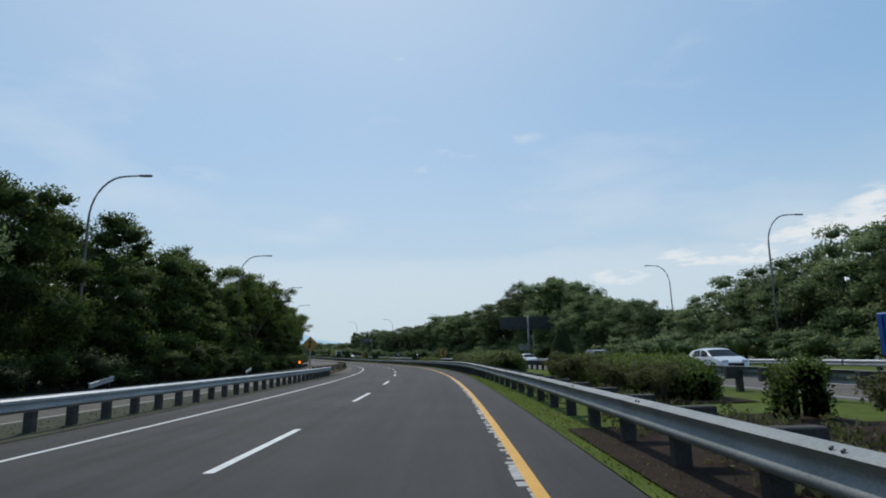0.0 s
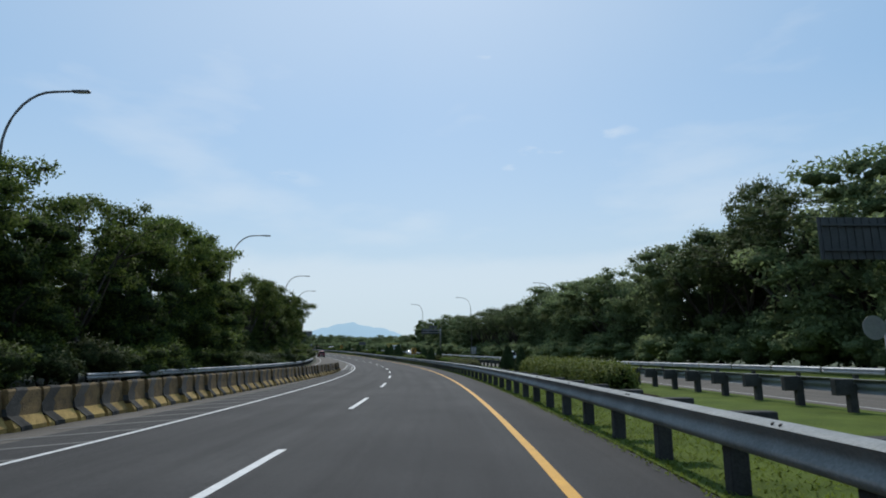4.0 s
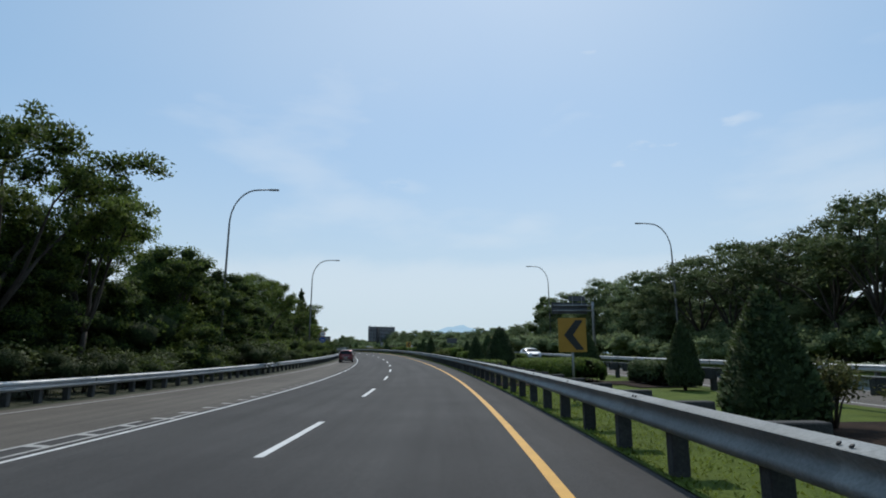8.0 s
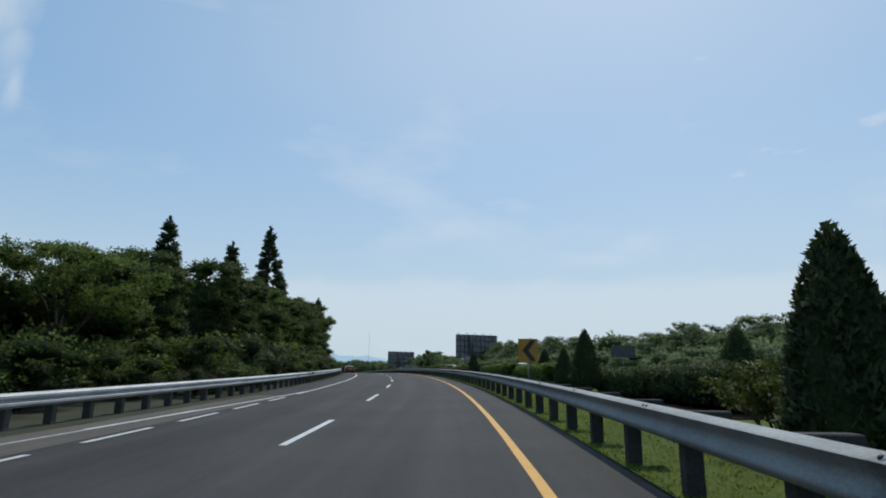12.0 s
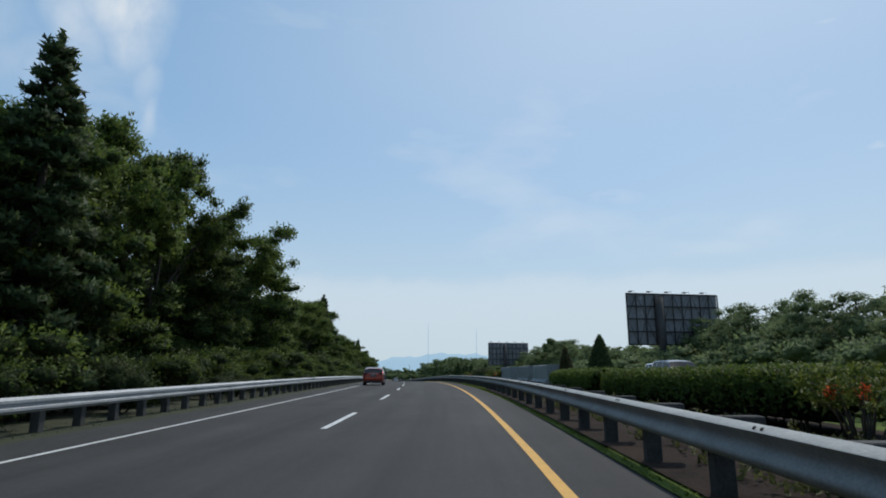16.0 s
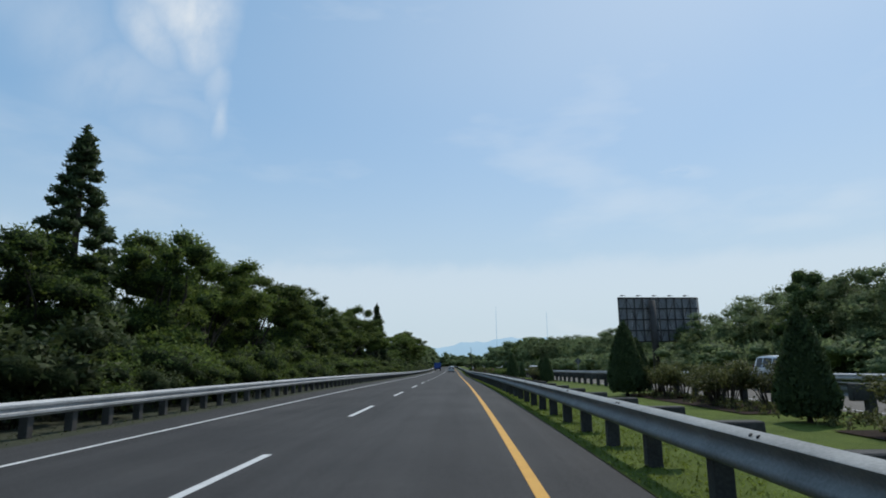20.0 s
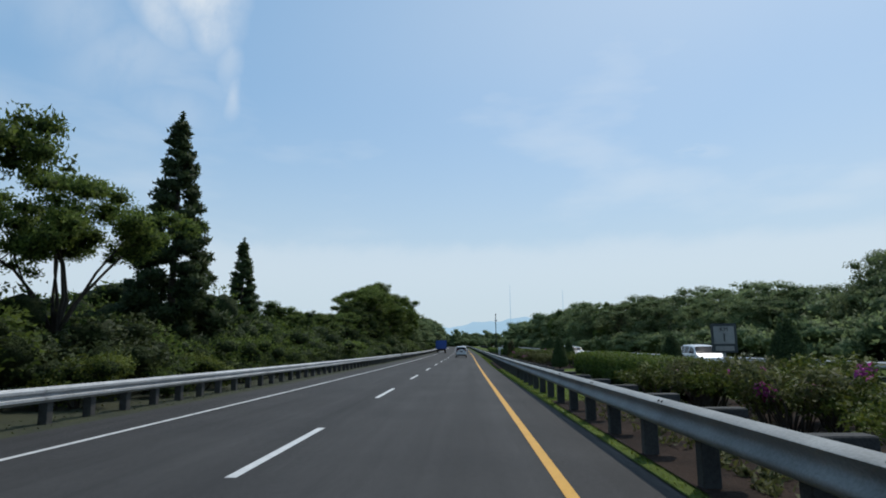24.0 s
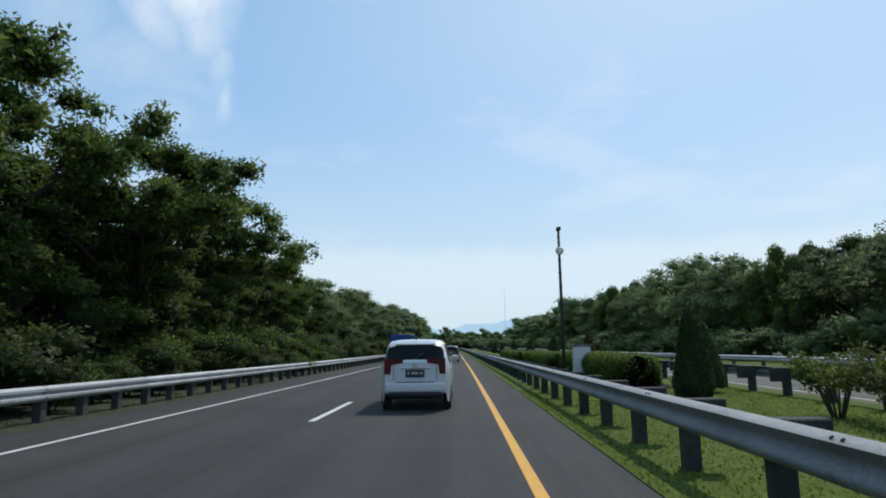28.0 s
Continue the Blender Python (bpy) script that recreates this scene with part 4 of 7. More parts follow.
TWIG = surface("twig", (0.05, 0.04, 0.03), (0.12, 0.1, 0.08), 4, 0.9)


def leafy_mass(name, dark, light, cell=8.0):
    """Closely packed foliage: every small leaf cluster its own tone, with deep fine relief."""
    m = bpy.data.materials.new(name)
    m.use_nodes = True
    nd, ln = m.node_tree.nodes, m.node_tree.links
    b = nd["Principled BSDF"]
    where, cells, fine, ramp, bump = nd.new("ShaderNodeNewGeometry"), nd.new("ShaderNodeTexVoronoi"), nd.new("ShaderNodeTexNoise"), nd.new("ShaderNodeValToRGB"), nd.new("ShaderNodeBump")
    cells.inputs["Scale"].default_value, fine.inputs["Scale"].default_value, fine.inputs["Detail"].default_value = cell, cell * 0.9, 5
    fine.inputs["Roughness"].default_value = 0.75
    shift = nd.new("ShaderNodeVectorMath")
    shift.operation = "MULTIPLY_ADD"
    shift.inputs[1].default_value = (0.12, 0.12, 0.12)
    ln.new(where.outputs["Position"], fine.inputs["Vector"])
    ln.new(fine.outputs["Color"], shift.inputs[0])
    ln.new(where.outputs["Position"], shift.inputs[2])
    ln.new(shift.outputs[0], cells.inputs["Vector"])
    ramp.color_ramp.elements[0].color, ramp.color_ramp.elements[1].color = (*dark, 1), (*light, 1)
    ln.new(cells.outputs["Color"], ramp.inputs[0])
    ln.new(ramp.outputs[0], b.inputs["Base Color"])
    height = nd.new("ShaderNodeMath")
    height.operation = "SUBTRACT"
    ln.new(fine.outputs[0], height.inputs[0])
    ln.new(cells.outputs["Distance"], height.inputs[1])
    bump.inputs["Strength"].default_value, bump.inputs["Distance"].default_value = 1.0, 0.16
    ln.new(height.outputs[0], bump.inputs["Height"])
    ln.new(bump.outputs[0], b.inputs["Normal"])
    b.inputs["Roughness"].default_value, b.inputs["Specular IOR Level"].default_value = 0.8, 0.12
    return m


# tree crown cores: colour darker than the leaves, as shade in the gaps
MASS = leafy_mass("shaded_leaf_mass", (0.026, 0.044, 0.015), (0.075, 0.108, 0.032))
MASS_DARK = leafy_mass("shaded_dark_leaf_mass", (0.018, 0.031, 0.012), (0.055, 0.08, 0.026))
# same haze lightening in the colour of the far crowns' cores
MASS_FAR = leafy_mass("haze_paled_leaf_mass", (0.08, 0.112, 0.05), (0.16, 0.205, 0.088), 6.0)
MASS_CONE = leafy_mass("clipped_leaf_mass", (0.03, 0.05, 0.019), (0.078, 0.11, 0.035), 22.0)
MASS_HEDGE = leafy_mass("hedge_leaf_mass", (0.034, 0.06, 0.013), (0.115, 0.165, 0.033), 16.0)
MASS_TIPPED = leafy_mass("rusty_tipped_leaf_mass", (0.04, 0.068, 0.013), (0.13, 0.175, 0.034), 13.0)
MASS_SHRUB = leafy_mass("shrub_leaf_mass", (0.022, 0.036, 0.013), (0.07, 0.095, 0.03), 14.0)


def quick_mesh(name, verts, tris, quads, *mats, slots=None, normals=None):
    """A mesh straight from arrays: triangles first, then quads."""
    me = bpy.data.meshes.new(name)
    tris, quads = np.asarray(tris, np.int32).reshape(-1, 3), np.asarray(quads, np.int32).reshape(-1, 4)
    me.vertices.add(len(verts))
    me.vertices.foreach_set("co", np.asarray(verts, np.float32).ravel())
    me.loops.add(tris.size + quads.size)
    me.loops.foreach_set("vertex_index", np.concatenate([tris.ravel(), quads.ravel()]))
    me.polygons.add(len(tris) + len(quads))
    me.polygons.foreach_set("loop_start", np.concatenate([np.arange(len(tris)) * 3, tris.size + np.arange(len(quads)) * 4]).astype(np.int32))
    if slots is not None:
        me.polygons.foreach_set("material_index", np.asarray(slots, np.int32))
    for m in mats:
        me.materials.append(m)
    me.update(calc_edges=True)
    if normals is not None:
        me.polygons.foreach_set("use_smooth", np.ones(len(me.polygons), bool))
        me.normals_split_custom_set_from_vertices(np.asarray(normals, float).tolist())
    return me


def unit(v):
    return v / (np.linalg.norm(v, axis=1)[:, None] + 1e-9)


def leaves(points, out, length, width, rs, droop=0.3, spread=0.8):
    """Pointed leaf sprays, one small blade each, at points that look outwards along out; and their normals, rounded with the clump."""
    n = len(points)
    way = unit(out + rs.normal(0, spread, (n, 3)) + np.array([0, 0, -droop]))
    side = unit(np.cross(way, rs.normal(0, 1, (n, 3))))
    flat = np.cross(way, side)
    turn = np.where((flat * out).sum(1) > 0, 1.0, -1.0)[:, None]
    side, flat = side * turn, flat * turn
    size = rs.uniform(0.6, 1.35, (n, 1))
    a = points - way * length * 0.5 * size + side * width * 0.62 * size
    b = points - way * length * 0.3 * size - side * width * 0.62 * size
    c = points + way * length * 0.6 * size
    normal = unit(unit(out) + 0.55 * flat)
    tri = np.arange(3 * n).reshape(-1, 3)
    v = np.stack([a, b, c], 1)
    wrong = (np.cross(v[:, 1] - v[:, 0], v[:, 2] - v[:, 0]) * out).sum(1) < 0
    tri[wrong] = tri[wrong][:, ::-1]
    return v.reshape(-1, 3), tri, np.repeat(normal, 3, axis=0)


NO_QUADS = np.zeros((0, 4), int)


def shell(blobs, count, rs, inner=0.72, lower=0.35, cull=0.8):
    """Points near the surface of ellipsoids (x, y, z, rx, ry, rz) and outside the others, and the way out at each."""
    blobs = np.asarray(blobs, float)
    weight = blobs[:, 3] * blobs[:, 4] + blobs[:, 3] * blobs[:, 5]
    pts, ways, have = [], [], 0
    for _ in range(6):
        pick = rs.choice(len(blobs), count, p=weight / weight.sum())
        way = rs.normal(0, 1, (count, 3))
        way[:, 2] = np.where((way[:, 2] < 0) & (rs.random(count) > lower), -way[:, 2], way[:, 2])
        way = unit(way)
        p = blobs[pick, :3] + way * blobs[pick, 3:6] * rs.uniform(inner, 1.08, (count, 1))
        keep = np.ones(count, bool)
        for k, b in enumerate(blobs):
            keep &= (((p - b[:3]) / (b[3:6] * cull)) ** 2).sum(1) > np.where(pick == k, 0.0, 1.0)
        pts.append(p[keep])
        ways.append(unit(way[keep] / blobs[pick[keep], 3:6]))
        have += int(keep.sum())
        if have >= count:
            break
    return np.concatenate(pts)[:count], np.concatenate(ways)[:count]


def ball(level):
    b = bmesh.new()
    bmesh.ops.create_icosphere(b, subdivisions=level, radius=1)
    v, f = np.array([p.co[:] for p in b.verts]), np.array([[p.index for p in q.verts] for q in b.faces])
    b.free()
    return v, f


BALLS = {1: ball(1), 2: ball(2)}


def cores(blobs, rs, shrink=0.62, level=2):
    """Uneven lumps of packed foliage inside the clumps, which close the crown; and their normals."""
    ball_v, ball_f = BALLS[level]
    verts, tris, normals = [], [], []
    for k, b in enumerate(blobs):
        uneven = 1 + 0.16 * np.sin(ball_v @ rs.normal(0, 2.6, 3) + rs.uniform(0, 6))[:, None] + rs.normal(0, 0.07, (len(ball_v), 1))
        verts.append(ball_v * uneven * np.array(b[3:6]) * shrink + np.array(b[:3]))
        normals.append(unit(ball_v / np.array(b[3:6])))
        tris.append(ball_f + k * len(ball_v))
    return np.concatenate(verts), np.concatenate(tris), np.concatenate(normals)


def crown_mesh(name, blobs, count, length, width, rs, material, core=0.6, **kw):
    pts, out = shell(blobs, count, rs, kw.get("inner", 0.72), kw.get("lower", 0.35))
    pts = pts + rs.normal(0, kw.get("stray", 0.04), pts.shape)
    v, q, n = leaves(pts, out, length, width, rs, kw.get("droop", 0.3), kw.get("spread", 0.8))
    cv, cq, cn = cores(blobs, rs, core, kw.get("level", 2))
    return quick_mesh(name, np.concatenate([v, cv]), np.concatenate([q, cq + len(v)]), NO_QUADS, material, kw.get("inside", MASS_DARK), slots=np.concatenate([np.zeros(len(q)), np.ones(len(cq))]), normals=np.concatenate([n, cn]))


def limbs_mesh(height, fork, tips, rs, r0):
    """A trunk that forks at a height and sends a bent limb to each tip."""
    b = bmesh.new()
    lean = rs.normal(0, 0.04, 2) * height
    mid = Vector((lean[0], lean[1], fork))
    tube([(0, 0, -0.3), (lean[0] * 0.3, lean[1] * 0.3, fork * 0.5), mid], [r0 * 1.25, r0, r0 * 0.85], 8, into=b)
    for t in tips:
        t = Vector(t)
        k = mid.lerp(t, 0.45) + Vector((rs.normal(0, 0.25), rs.normal(0, 0.25), 0.12 * (t - mid).length))
        tube([mid + Vector((0, 0, -0.1)), k, t], [r0 * 0.55, r0 * 0.34, r0 * 0.1], 6, into=b)
    me = bpy.data.meshes.new("trunk")
    b.to_mesh(me)
    b.free()
    me.materials.append(BARK)
    return me


def umbrella_tree(seed, count, length, material=None, core=0.62, inside=None, wide=1.0, level=1):
    """10 m tall: spreading dark limbs that fork, with flat pads of fine leaves in open layers."""
    rs = np.random.RandomState(seed)
    b = bmesh.new()
    blobs = []
    fork = Vector((rs.normal(0, 0.25), rs.normal(0, 0.25), rs.uniform(2.4, 3.2)))
    tube([(0, 0, -0.3), (fork.x * 0.3, fork.y * 0.3, 1.4), fork], [0.21, 0.16, 0.13], 8, into=b)
    for k in range(8):
        a = 2 * math.pi * (k + rs.uniform(-0.3, 0.3)) / 8
        r = rs.uniform(2.3, 3.8) if k % 4 else rs.uniform(0.5, 1.3)
        tip = Vector((r * math.cos(a), r * math.sin(a), 9.0 - 1.9 * (r / 3.8) ** 1.7 - rs.choice([0, 0.3, 1.1])))
        knee = fork.lerp(tip, 0.5) + Vector((rs.normal(0, 0.2), rs.normal(0, 0.2), 0.35))
        wave = Vector((rs.normal(0, 0.16), rs.normal(0, 0.16), rs.normal(0, 0.1)))
        tube([fork + Vector((0, 0, -0.12)), fork.lerp(knee, 0.5) + wave, knee, knee.lerp(tip, 0.5) - wave, tip], [0.09, 0.075, 0.058, 0.04, 0.02], 5, into=b)
        for n in range(5):
            f = rs.uniform(0.45, 1.0)
            base = knee.lerp(tip, (f - 0.4) / 0.6)
            out = Vector((math.cos(a + rs.uniform(-1.3, 1.3)), math.sin(a + rs.uniform(-1.3, 1.3)), 0)) * rs.uniform(0.7, 1.7)
            end = base + out + Vector((0, 0, rs.uniform(0.15, 0.75) - (0.8 if n == 4 else 0)))
            end.z = min(end.z, 9.55)
            tube([base, base.lerp(end, 0.5) + Vector((0, 0, 0.1)), end], [0.032, 0.022, 0.01], 4, into=b)
            w = rs.uniform(0.5, 0.85) * wide
            blobs.append((end.x, end.y, end.z + 0.08, w, w * rs.uniform(0.7, 1.1), w * rs.uniform(0.35, 0.55)))
            for _ in range(3):
                v, near = w * rs.uniform(0.35, 0.7), base.lerp(end, rs.uniform(0.3, 1.1))
                blobs.append((near.x + rs.normal(0, 0.55), near.y + rs.normal(0, 0.55), near.z + rs.normal(0.05, 0.3), v, v * rs.uniform(0.7, 1.2), v * rs.uniform(0.4, 0.7)))
    for k in range(12):
        a, r = rs.uniform(0, 6.28), rs.uniform(0, 2.6)
        w = rs.uniform(0.4, 0.9)
        blobs.append((r * math.cos(a), r * math.sin(a), 9.55 - 0.3 * r - 0.5 * w, w, w, w * 0.5))
    limbs = bpy.data.meshes.new("trunk")
    b.to_mesh(limbs)
    b.free()
    limbs.materials.append(BARK)
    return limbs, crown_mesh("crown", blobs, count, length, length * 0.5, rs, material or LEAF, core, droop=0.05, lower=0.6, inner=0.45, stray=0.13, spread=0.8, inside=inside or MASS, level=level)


def round_tree(seed, count, length, material, n=62, core=0.86, flat=(0.5, 0.8), inside=None, level=2, low=1.0):
    """10 m tall, dense and billowing from low down, in clumps with smaller clumps about them."""
    rs = np.random.RandomState(seed)
    blobs, tips = [], []
    for k in range(n):
        f = (k + rs.uniform(0, 1)) / n
        z = low + (9.2 - low) * f
        reach = 3.25 * math.sqrt(max(0.04, 1 - ((z - 4.6) / 5.2) ** 2))
        a, r = k * 2.4 + rs.normal(0, 0.9), reach * rs.uniform(0.4, 1.08)
        w = rs.choice([0.55, 0.75, 1.0, 1.3]) * rs.uniform(0.85, 1.1) * (40 / n) ** 0.3
        x, y = r * math.cos(a), r * math.sin(a)
        blobs.append((x, y, z, w, w, w * rs.uniform(*flat)))
        if level == 2 and k % 3 == 0:
            b2 = a + rs.normal(0, 0.5)
            blobs.append((x + w * 0.8 * math.cos(b2), y + w * 0.8 * math.sin(b2), z + w * rs.uniform(-0.2, 0.6), w * 0.5, w * 0.5, w * 0.36))
        if k % 5 == 0:
            tips.append((x * 0.8, y * 0.8, z))
    for z in (2.2, 4.4, 6.6):
        blobs.append((0, 0, z, 2.1, 2.1, 1.6))
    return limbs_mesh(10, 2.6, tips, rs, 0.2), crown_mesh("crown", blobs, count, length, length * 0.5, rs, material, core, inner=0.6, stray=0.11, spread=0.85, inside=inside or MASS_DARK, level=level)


def feather_tree(seed, count, length):
    """10 m tall, upright plumes like bamboo or casuarina."""
    rs = np.random.RandomState(seed)
    blobs, tips = [], []
    for k in range(22):
        a, r = rs.uniform(0, 2 * math.pi), 2.4 * math.sqrt(rs.uniform(0, 1))
        z = rs.uniform(2.5, 9.0 - r * 0.9)
        blobs.append((r * math.cos(a), r * math.sin(a), z, rs.uniform(0.5, 0.8), rs.uniform(0.5, 0.8), rs.uniform(0.9, 1.5)))
        if k % 3 == 0:
            tips.append((r * math.cos(a), r * math.sin(a), z))
    return limbs_mesh(10, 2.2, tips, rs, 0.16), crown_mesh("crown", blobs, count, length, length * 0.3, rs, LEAF, 0.8, droop=-0.4, spread=0.6, inside=MASS)


def spire_tree(seed, count):
    """12 m tall conifer-like spire with short tiered branches."""
    rs = np.random.RandomState(seed)
    blobs = []
    for k in range(90):
        f = (k + 0.5) / 90
        z = 0.8 + 10.6 * f
        reach = (2.25 * (1 - f) ** 0.9 + 0.16) * (0.72 + 0.45 * rs.random())
        a = k * 2.4 + rs.normal(0, 0.3)
        w = (0.26 + 0.4 * (1 - f)) * rs.uniform(0.75, 1.2)
        blobs.append((reach * 0.74 * math.cos(a), reach * 0.74 * math.sin(a), z, w, w, w * 0.7))
    blobs.append((0, 0, 11.6, 0.1, 0.1, 0.4))
    b = tube([(0, 0, -0.2), (0, 0, 6), (0, 0, 11.9)], [0.2, 0.12, 0.03], 8)
    me = bpy.data.meshes.new("trunk")
    b.to_mesh(me)
    b.free()
    me.materials.append(BARK)
    return me, crown_mesh("crown", blobs, count, 0.2, 0.1, rs, LEAF_SPIRE, 0.8, droop=-0.1, spread=0.6, level=1)


def clipped_cone(seed, count, material, fat=1.0):
    """2.6 m tall clipped cone bush on a short stem."""
    rs = np.random.RandomState(seed)
    f = 1 - np.sqrt(rs.random(count))
    a = rs.uniform(0, 2 * math.pi, count)
    z = 0.2 + 2.4 * f
    r = 0.74 * fat * np.clip(1 - f, 0, 1) ** 0.66 * (0.72 + 0.28 * np.clip(f / 0.16, 0, 1)) * (1 + 0.06 * np.sin(5 * a + 7 * f)) * rs.uniform(0.86, 1.05, count)
    pts = np.stack([r * np.cos(a), r * np.sin(a), z + rs.normal(0, 0.02, count)], 1)
    out = np.stack([np.cos(a), np.sin(a), 0.7 + 0 * a], 1)
    v, q, normal = leaves(pts, out, 0.085, 0.052, rs, -0.3, 0.55)
    inner = [(0.3 * fat, 0.16), (0.5 * fat, 0.26), (0.66 * fat, 0.55), (0.6 * fat, 0.85), (0.52 * fat, 1.15), (0.45 * fat, 1.42), (0.37 * fat, 1.7), (0.29 * fat, 1.95), (0.2 * fat, 2.2), (0.11 * fat, 2.38), (0.03, 2.52)]
    b = turned(inner, 18)
    me = bpy.data.meshes.new("inner")
    b.to_mesh(me)
    b.free()
    iv = np.array([p.co[:] for p in me.vertices])
    iq = np.array([p.vertices[:] for p in me.polygons if len(p.vertices) == 4])
    bpy.data.meshes.remove(me)
    crown = quick_mesh("crown", np.concatenate([v, iv]), q, iq + len(v), material, MASS_CONE, slots=np.concatenate([np.zeros(len(q)), np.ones(len(iq))]), normals=np.concatenate([normal, unit(iv * np.array([1, 1, 0]) + np.array([0, 0, 0.3]))]))
    stem = tube([(0, 0, -0.1), (0.02, 0, 0.45)], [0.07, 0.06], 7)
    me = bpy.data.meshes.new("stem")
    stem.to_mesh(me)
    stem.free()
    me.materials.append(BARK)
    return me, crown


def bush_mesh(seed, count, material, w, h, length, n=9, level=1):
    rs = np.random.RandomState(seed)
    blobs = []
    for k in range(n):
        a, r = rs.uniform(0, 2 * math.pi), w * 0.5 * math.sqrt(rs.random())
        z = rs.uniform(0.25, 0.8) * h
        blobs.append((r * math.cos(a), r * math.sin(a), z, w * 0.27, w * 0.27, h * rs.uniform(0.2, 0.3)))
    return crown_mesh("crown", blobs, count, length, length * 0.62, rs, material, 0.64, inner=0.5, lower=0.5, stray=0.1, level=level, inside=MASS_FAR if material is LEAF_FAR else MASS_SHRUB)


def leggy_mesh(seed, count, material, w, h, length, flower=None):
    """A loose shrub: thin stems that show, and leaves and flowers in their upper half."""
    rs = np.random.RandomState(seed)
    b = bmesh.new()
    tips = []
    for k in range(13):
        a, r = rs.uniform(0, 2 * math.pi), w * 0.5 * rs.uniform(0.3, 1)
        tip = Vector((r * math.cos(a), r * math.sin(a), h * rs.uniform(0.65, 1.0)))
        tube([(tip.x * 0.15, tip.y * 0.15, -0.05), (tip.x * 0.5, tip.y * 0.5, tip.z * 0.55), tip], [0.022, 0.015, 0.006], 5, into=b)
        tips.append(tip)
    stems = bpy.data.meshes.new("branching_stem")
    b.to_mesh(stems)
    b.free()
    stems.materials.append(TWIG)
    blobs = [(t.x * f, t.y * f, t.z * g, w * 0.15, w * 0.15, h * 0.14) for t in tips for f, g in ((1, 0.97), (0.75, 0.75))]
    pts, out = shell(blobs, count, rs, 0.2, 0.8, 0.1)
    v, q, normal = leaves(pts, out, length, length * 0.55, rs)
    slots = np.zeros(len(q), int)
    if flower:
        heads = rs.choice(len(blobs), 5)
        for k in heads:
            slots[(((pts - np.array(blobs[k][:3])) / 0.14) ** 2).sum(1) < 1] = 1
    return stems, quick_mesh("foliage", v, q, NO_QUADS, material, *([flower] if flower else []), slots=slots, normals=normal)


def plant(name, label, category, m, parts, group, scale=(1, 1, 1)):
    ob = thing(name, label, category, m @ Matrix.Diagonal((*scale, 1)), group)
    for n_, me in parts:
        part(n_, me, None, ob)
    return ob


def joined(name, label, category, items):
    """Many plants that no one could count, as one object of kind stuff."""
    verts, tris, slots, normals, mats, base = [], [], [], [], [], 0
    cache = {}
    for me, m in items:
        if me.name not in cache:
            co, nv = np.empty(len(me.vertices) * 3, np.float32), np.empty(len(me.loops) * 3, np.float32)
            vi, slot = np.empty(len(me.loops), np.int32), np.empty(len(me.polygons), np.int32)
            me.vertices.foreach_get("co", co)
            me.loops.foreach_get("vertex_index", vi)
            me.corner_normals.foreach_get("vector", nv)
            me.polygons.foreach_get("material_index", slot)
            no = np.zeros((len(me.vertices), 3), np.float32)
            no[vi] = nv.reshape(-1, 3)
            cache[me.name] = (co.reshape(-1, 3), vi.reshape(-1, 3), slot, no)
        co, t3, slot, no = cache[me.name]
        for mat in me.materials:
            if mat not in mats:
                mats.append(mat)
        r = np.array(m)
        verts.append(co @ r[:3, :3].T + r[:3, 3])
        normals.append(unit(no @ np.linalg.inv(r[:3, :3])))
        tris.append(t3 + base)
        slots.append(np.array([mats.index(mat) for mat in me.materials])[slot])
        base += len(co)
    me = quick_mesh(name, np.concatenate(verts), np.concatenate(tris), NO_QUADS, *mats, slots=np.concatenate(slots), normals=np.concatenate(normals))
    return tagged(new(name, me), label, category, "", "stuff")


WOOD_DARK = [round_tree(k, 1450, 0.34, LEAF_DARK, 20, 0.78, (0.6, 0.9), MASS_DARK, 1) for k in (44, 45)]
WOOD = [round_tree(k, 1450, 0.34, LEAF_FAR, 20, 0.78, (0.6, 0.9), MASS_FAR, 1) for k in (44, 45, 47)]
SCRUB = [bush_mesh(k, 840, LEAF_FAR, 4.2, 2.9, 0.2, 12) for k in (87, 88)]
SCRUB_DARK = [bush_mesh(k, 760, LEAF_DARK, 4.0, 3.2, 0.14, 13) for k in (97, 98)]
UMBRELLA = [umbrella_tree(k, 31000, 0.15) for k in (11, 12, 13, 14)]
OPEN_UMBRELLA = [umbrella_tree(k, 21000, 0.15, None, 0.36, MASS_DARK, 0.9) for k in (15, 16, 17)]
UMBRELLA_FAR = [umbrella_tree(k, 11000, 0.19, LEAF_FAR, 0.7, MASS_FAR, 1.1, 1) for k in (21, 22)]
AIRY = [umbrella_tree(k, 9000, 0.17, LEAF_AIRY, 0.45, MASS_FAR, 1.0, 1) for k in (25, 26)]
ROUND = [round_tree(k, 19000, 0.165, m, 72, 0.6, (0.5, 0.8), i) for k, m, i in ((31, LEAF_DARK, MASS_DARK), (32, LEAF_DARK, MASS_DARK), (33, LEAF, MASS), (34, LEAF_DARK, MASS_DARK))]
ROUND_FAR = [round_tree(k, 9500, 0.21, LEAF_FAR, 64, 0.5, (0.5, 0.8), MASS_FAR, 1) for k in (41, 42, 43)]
ROUND_TALL = [round_tree(46, 9000, 0.2, LEAF, 44, 0.86, (0.6, 0.9), MASS)]
FEATHER = [feather_tree(k, 8000, 0.24) for k in (51, 52)]
SPIRE = [spire_tree(k, 13000) for k in (61, 62)]
CONE = [clipped_cone(k, 7600, LEAF_CONE, f) for k, f in ((71, 1.02), (72, 1.2))]
CONE_RED = clipped_cone(73, 4400, LEAF_RED, 0.85)
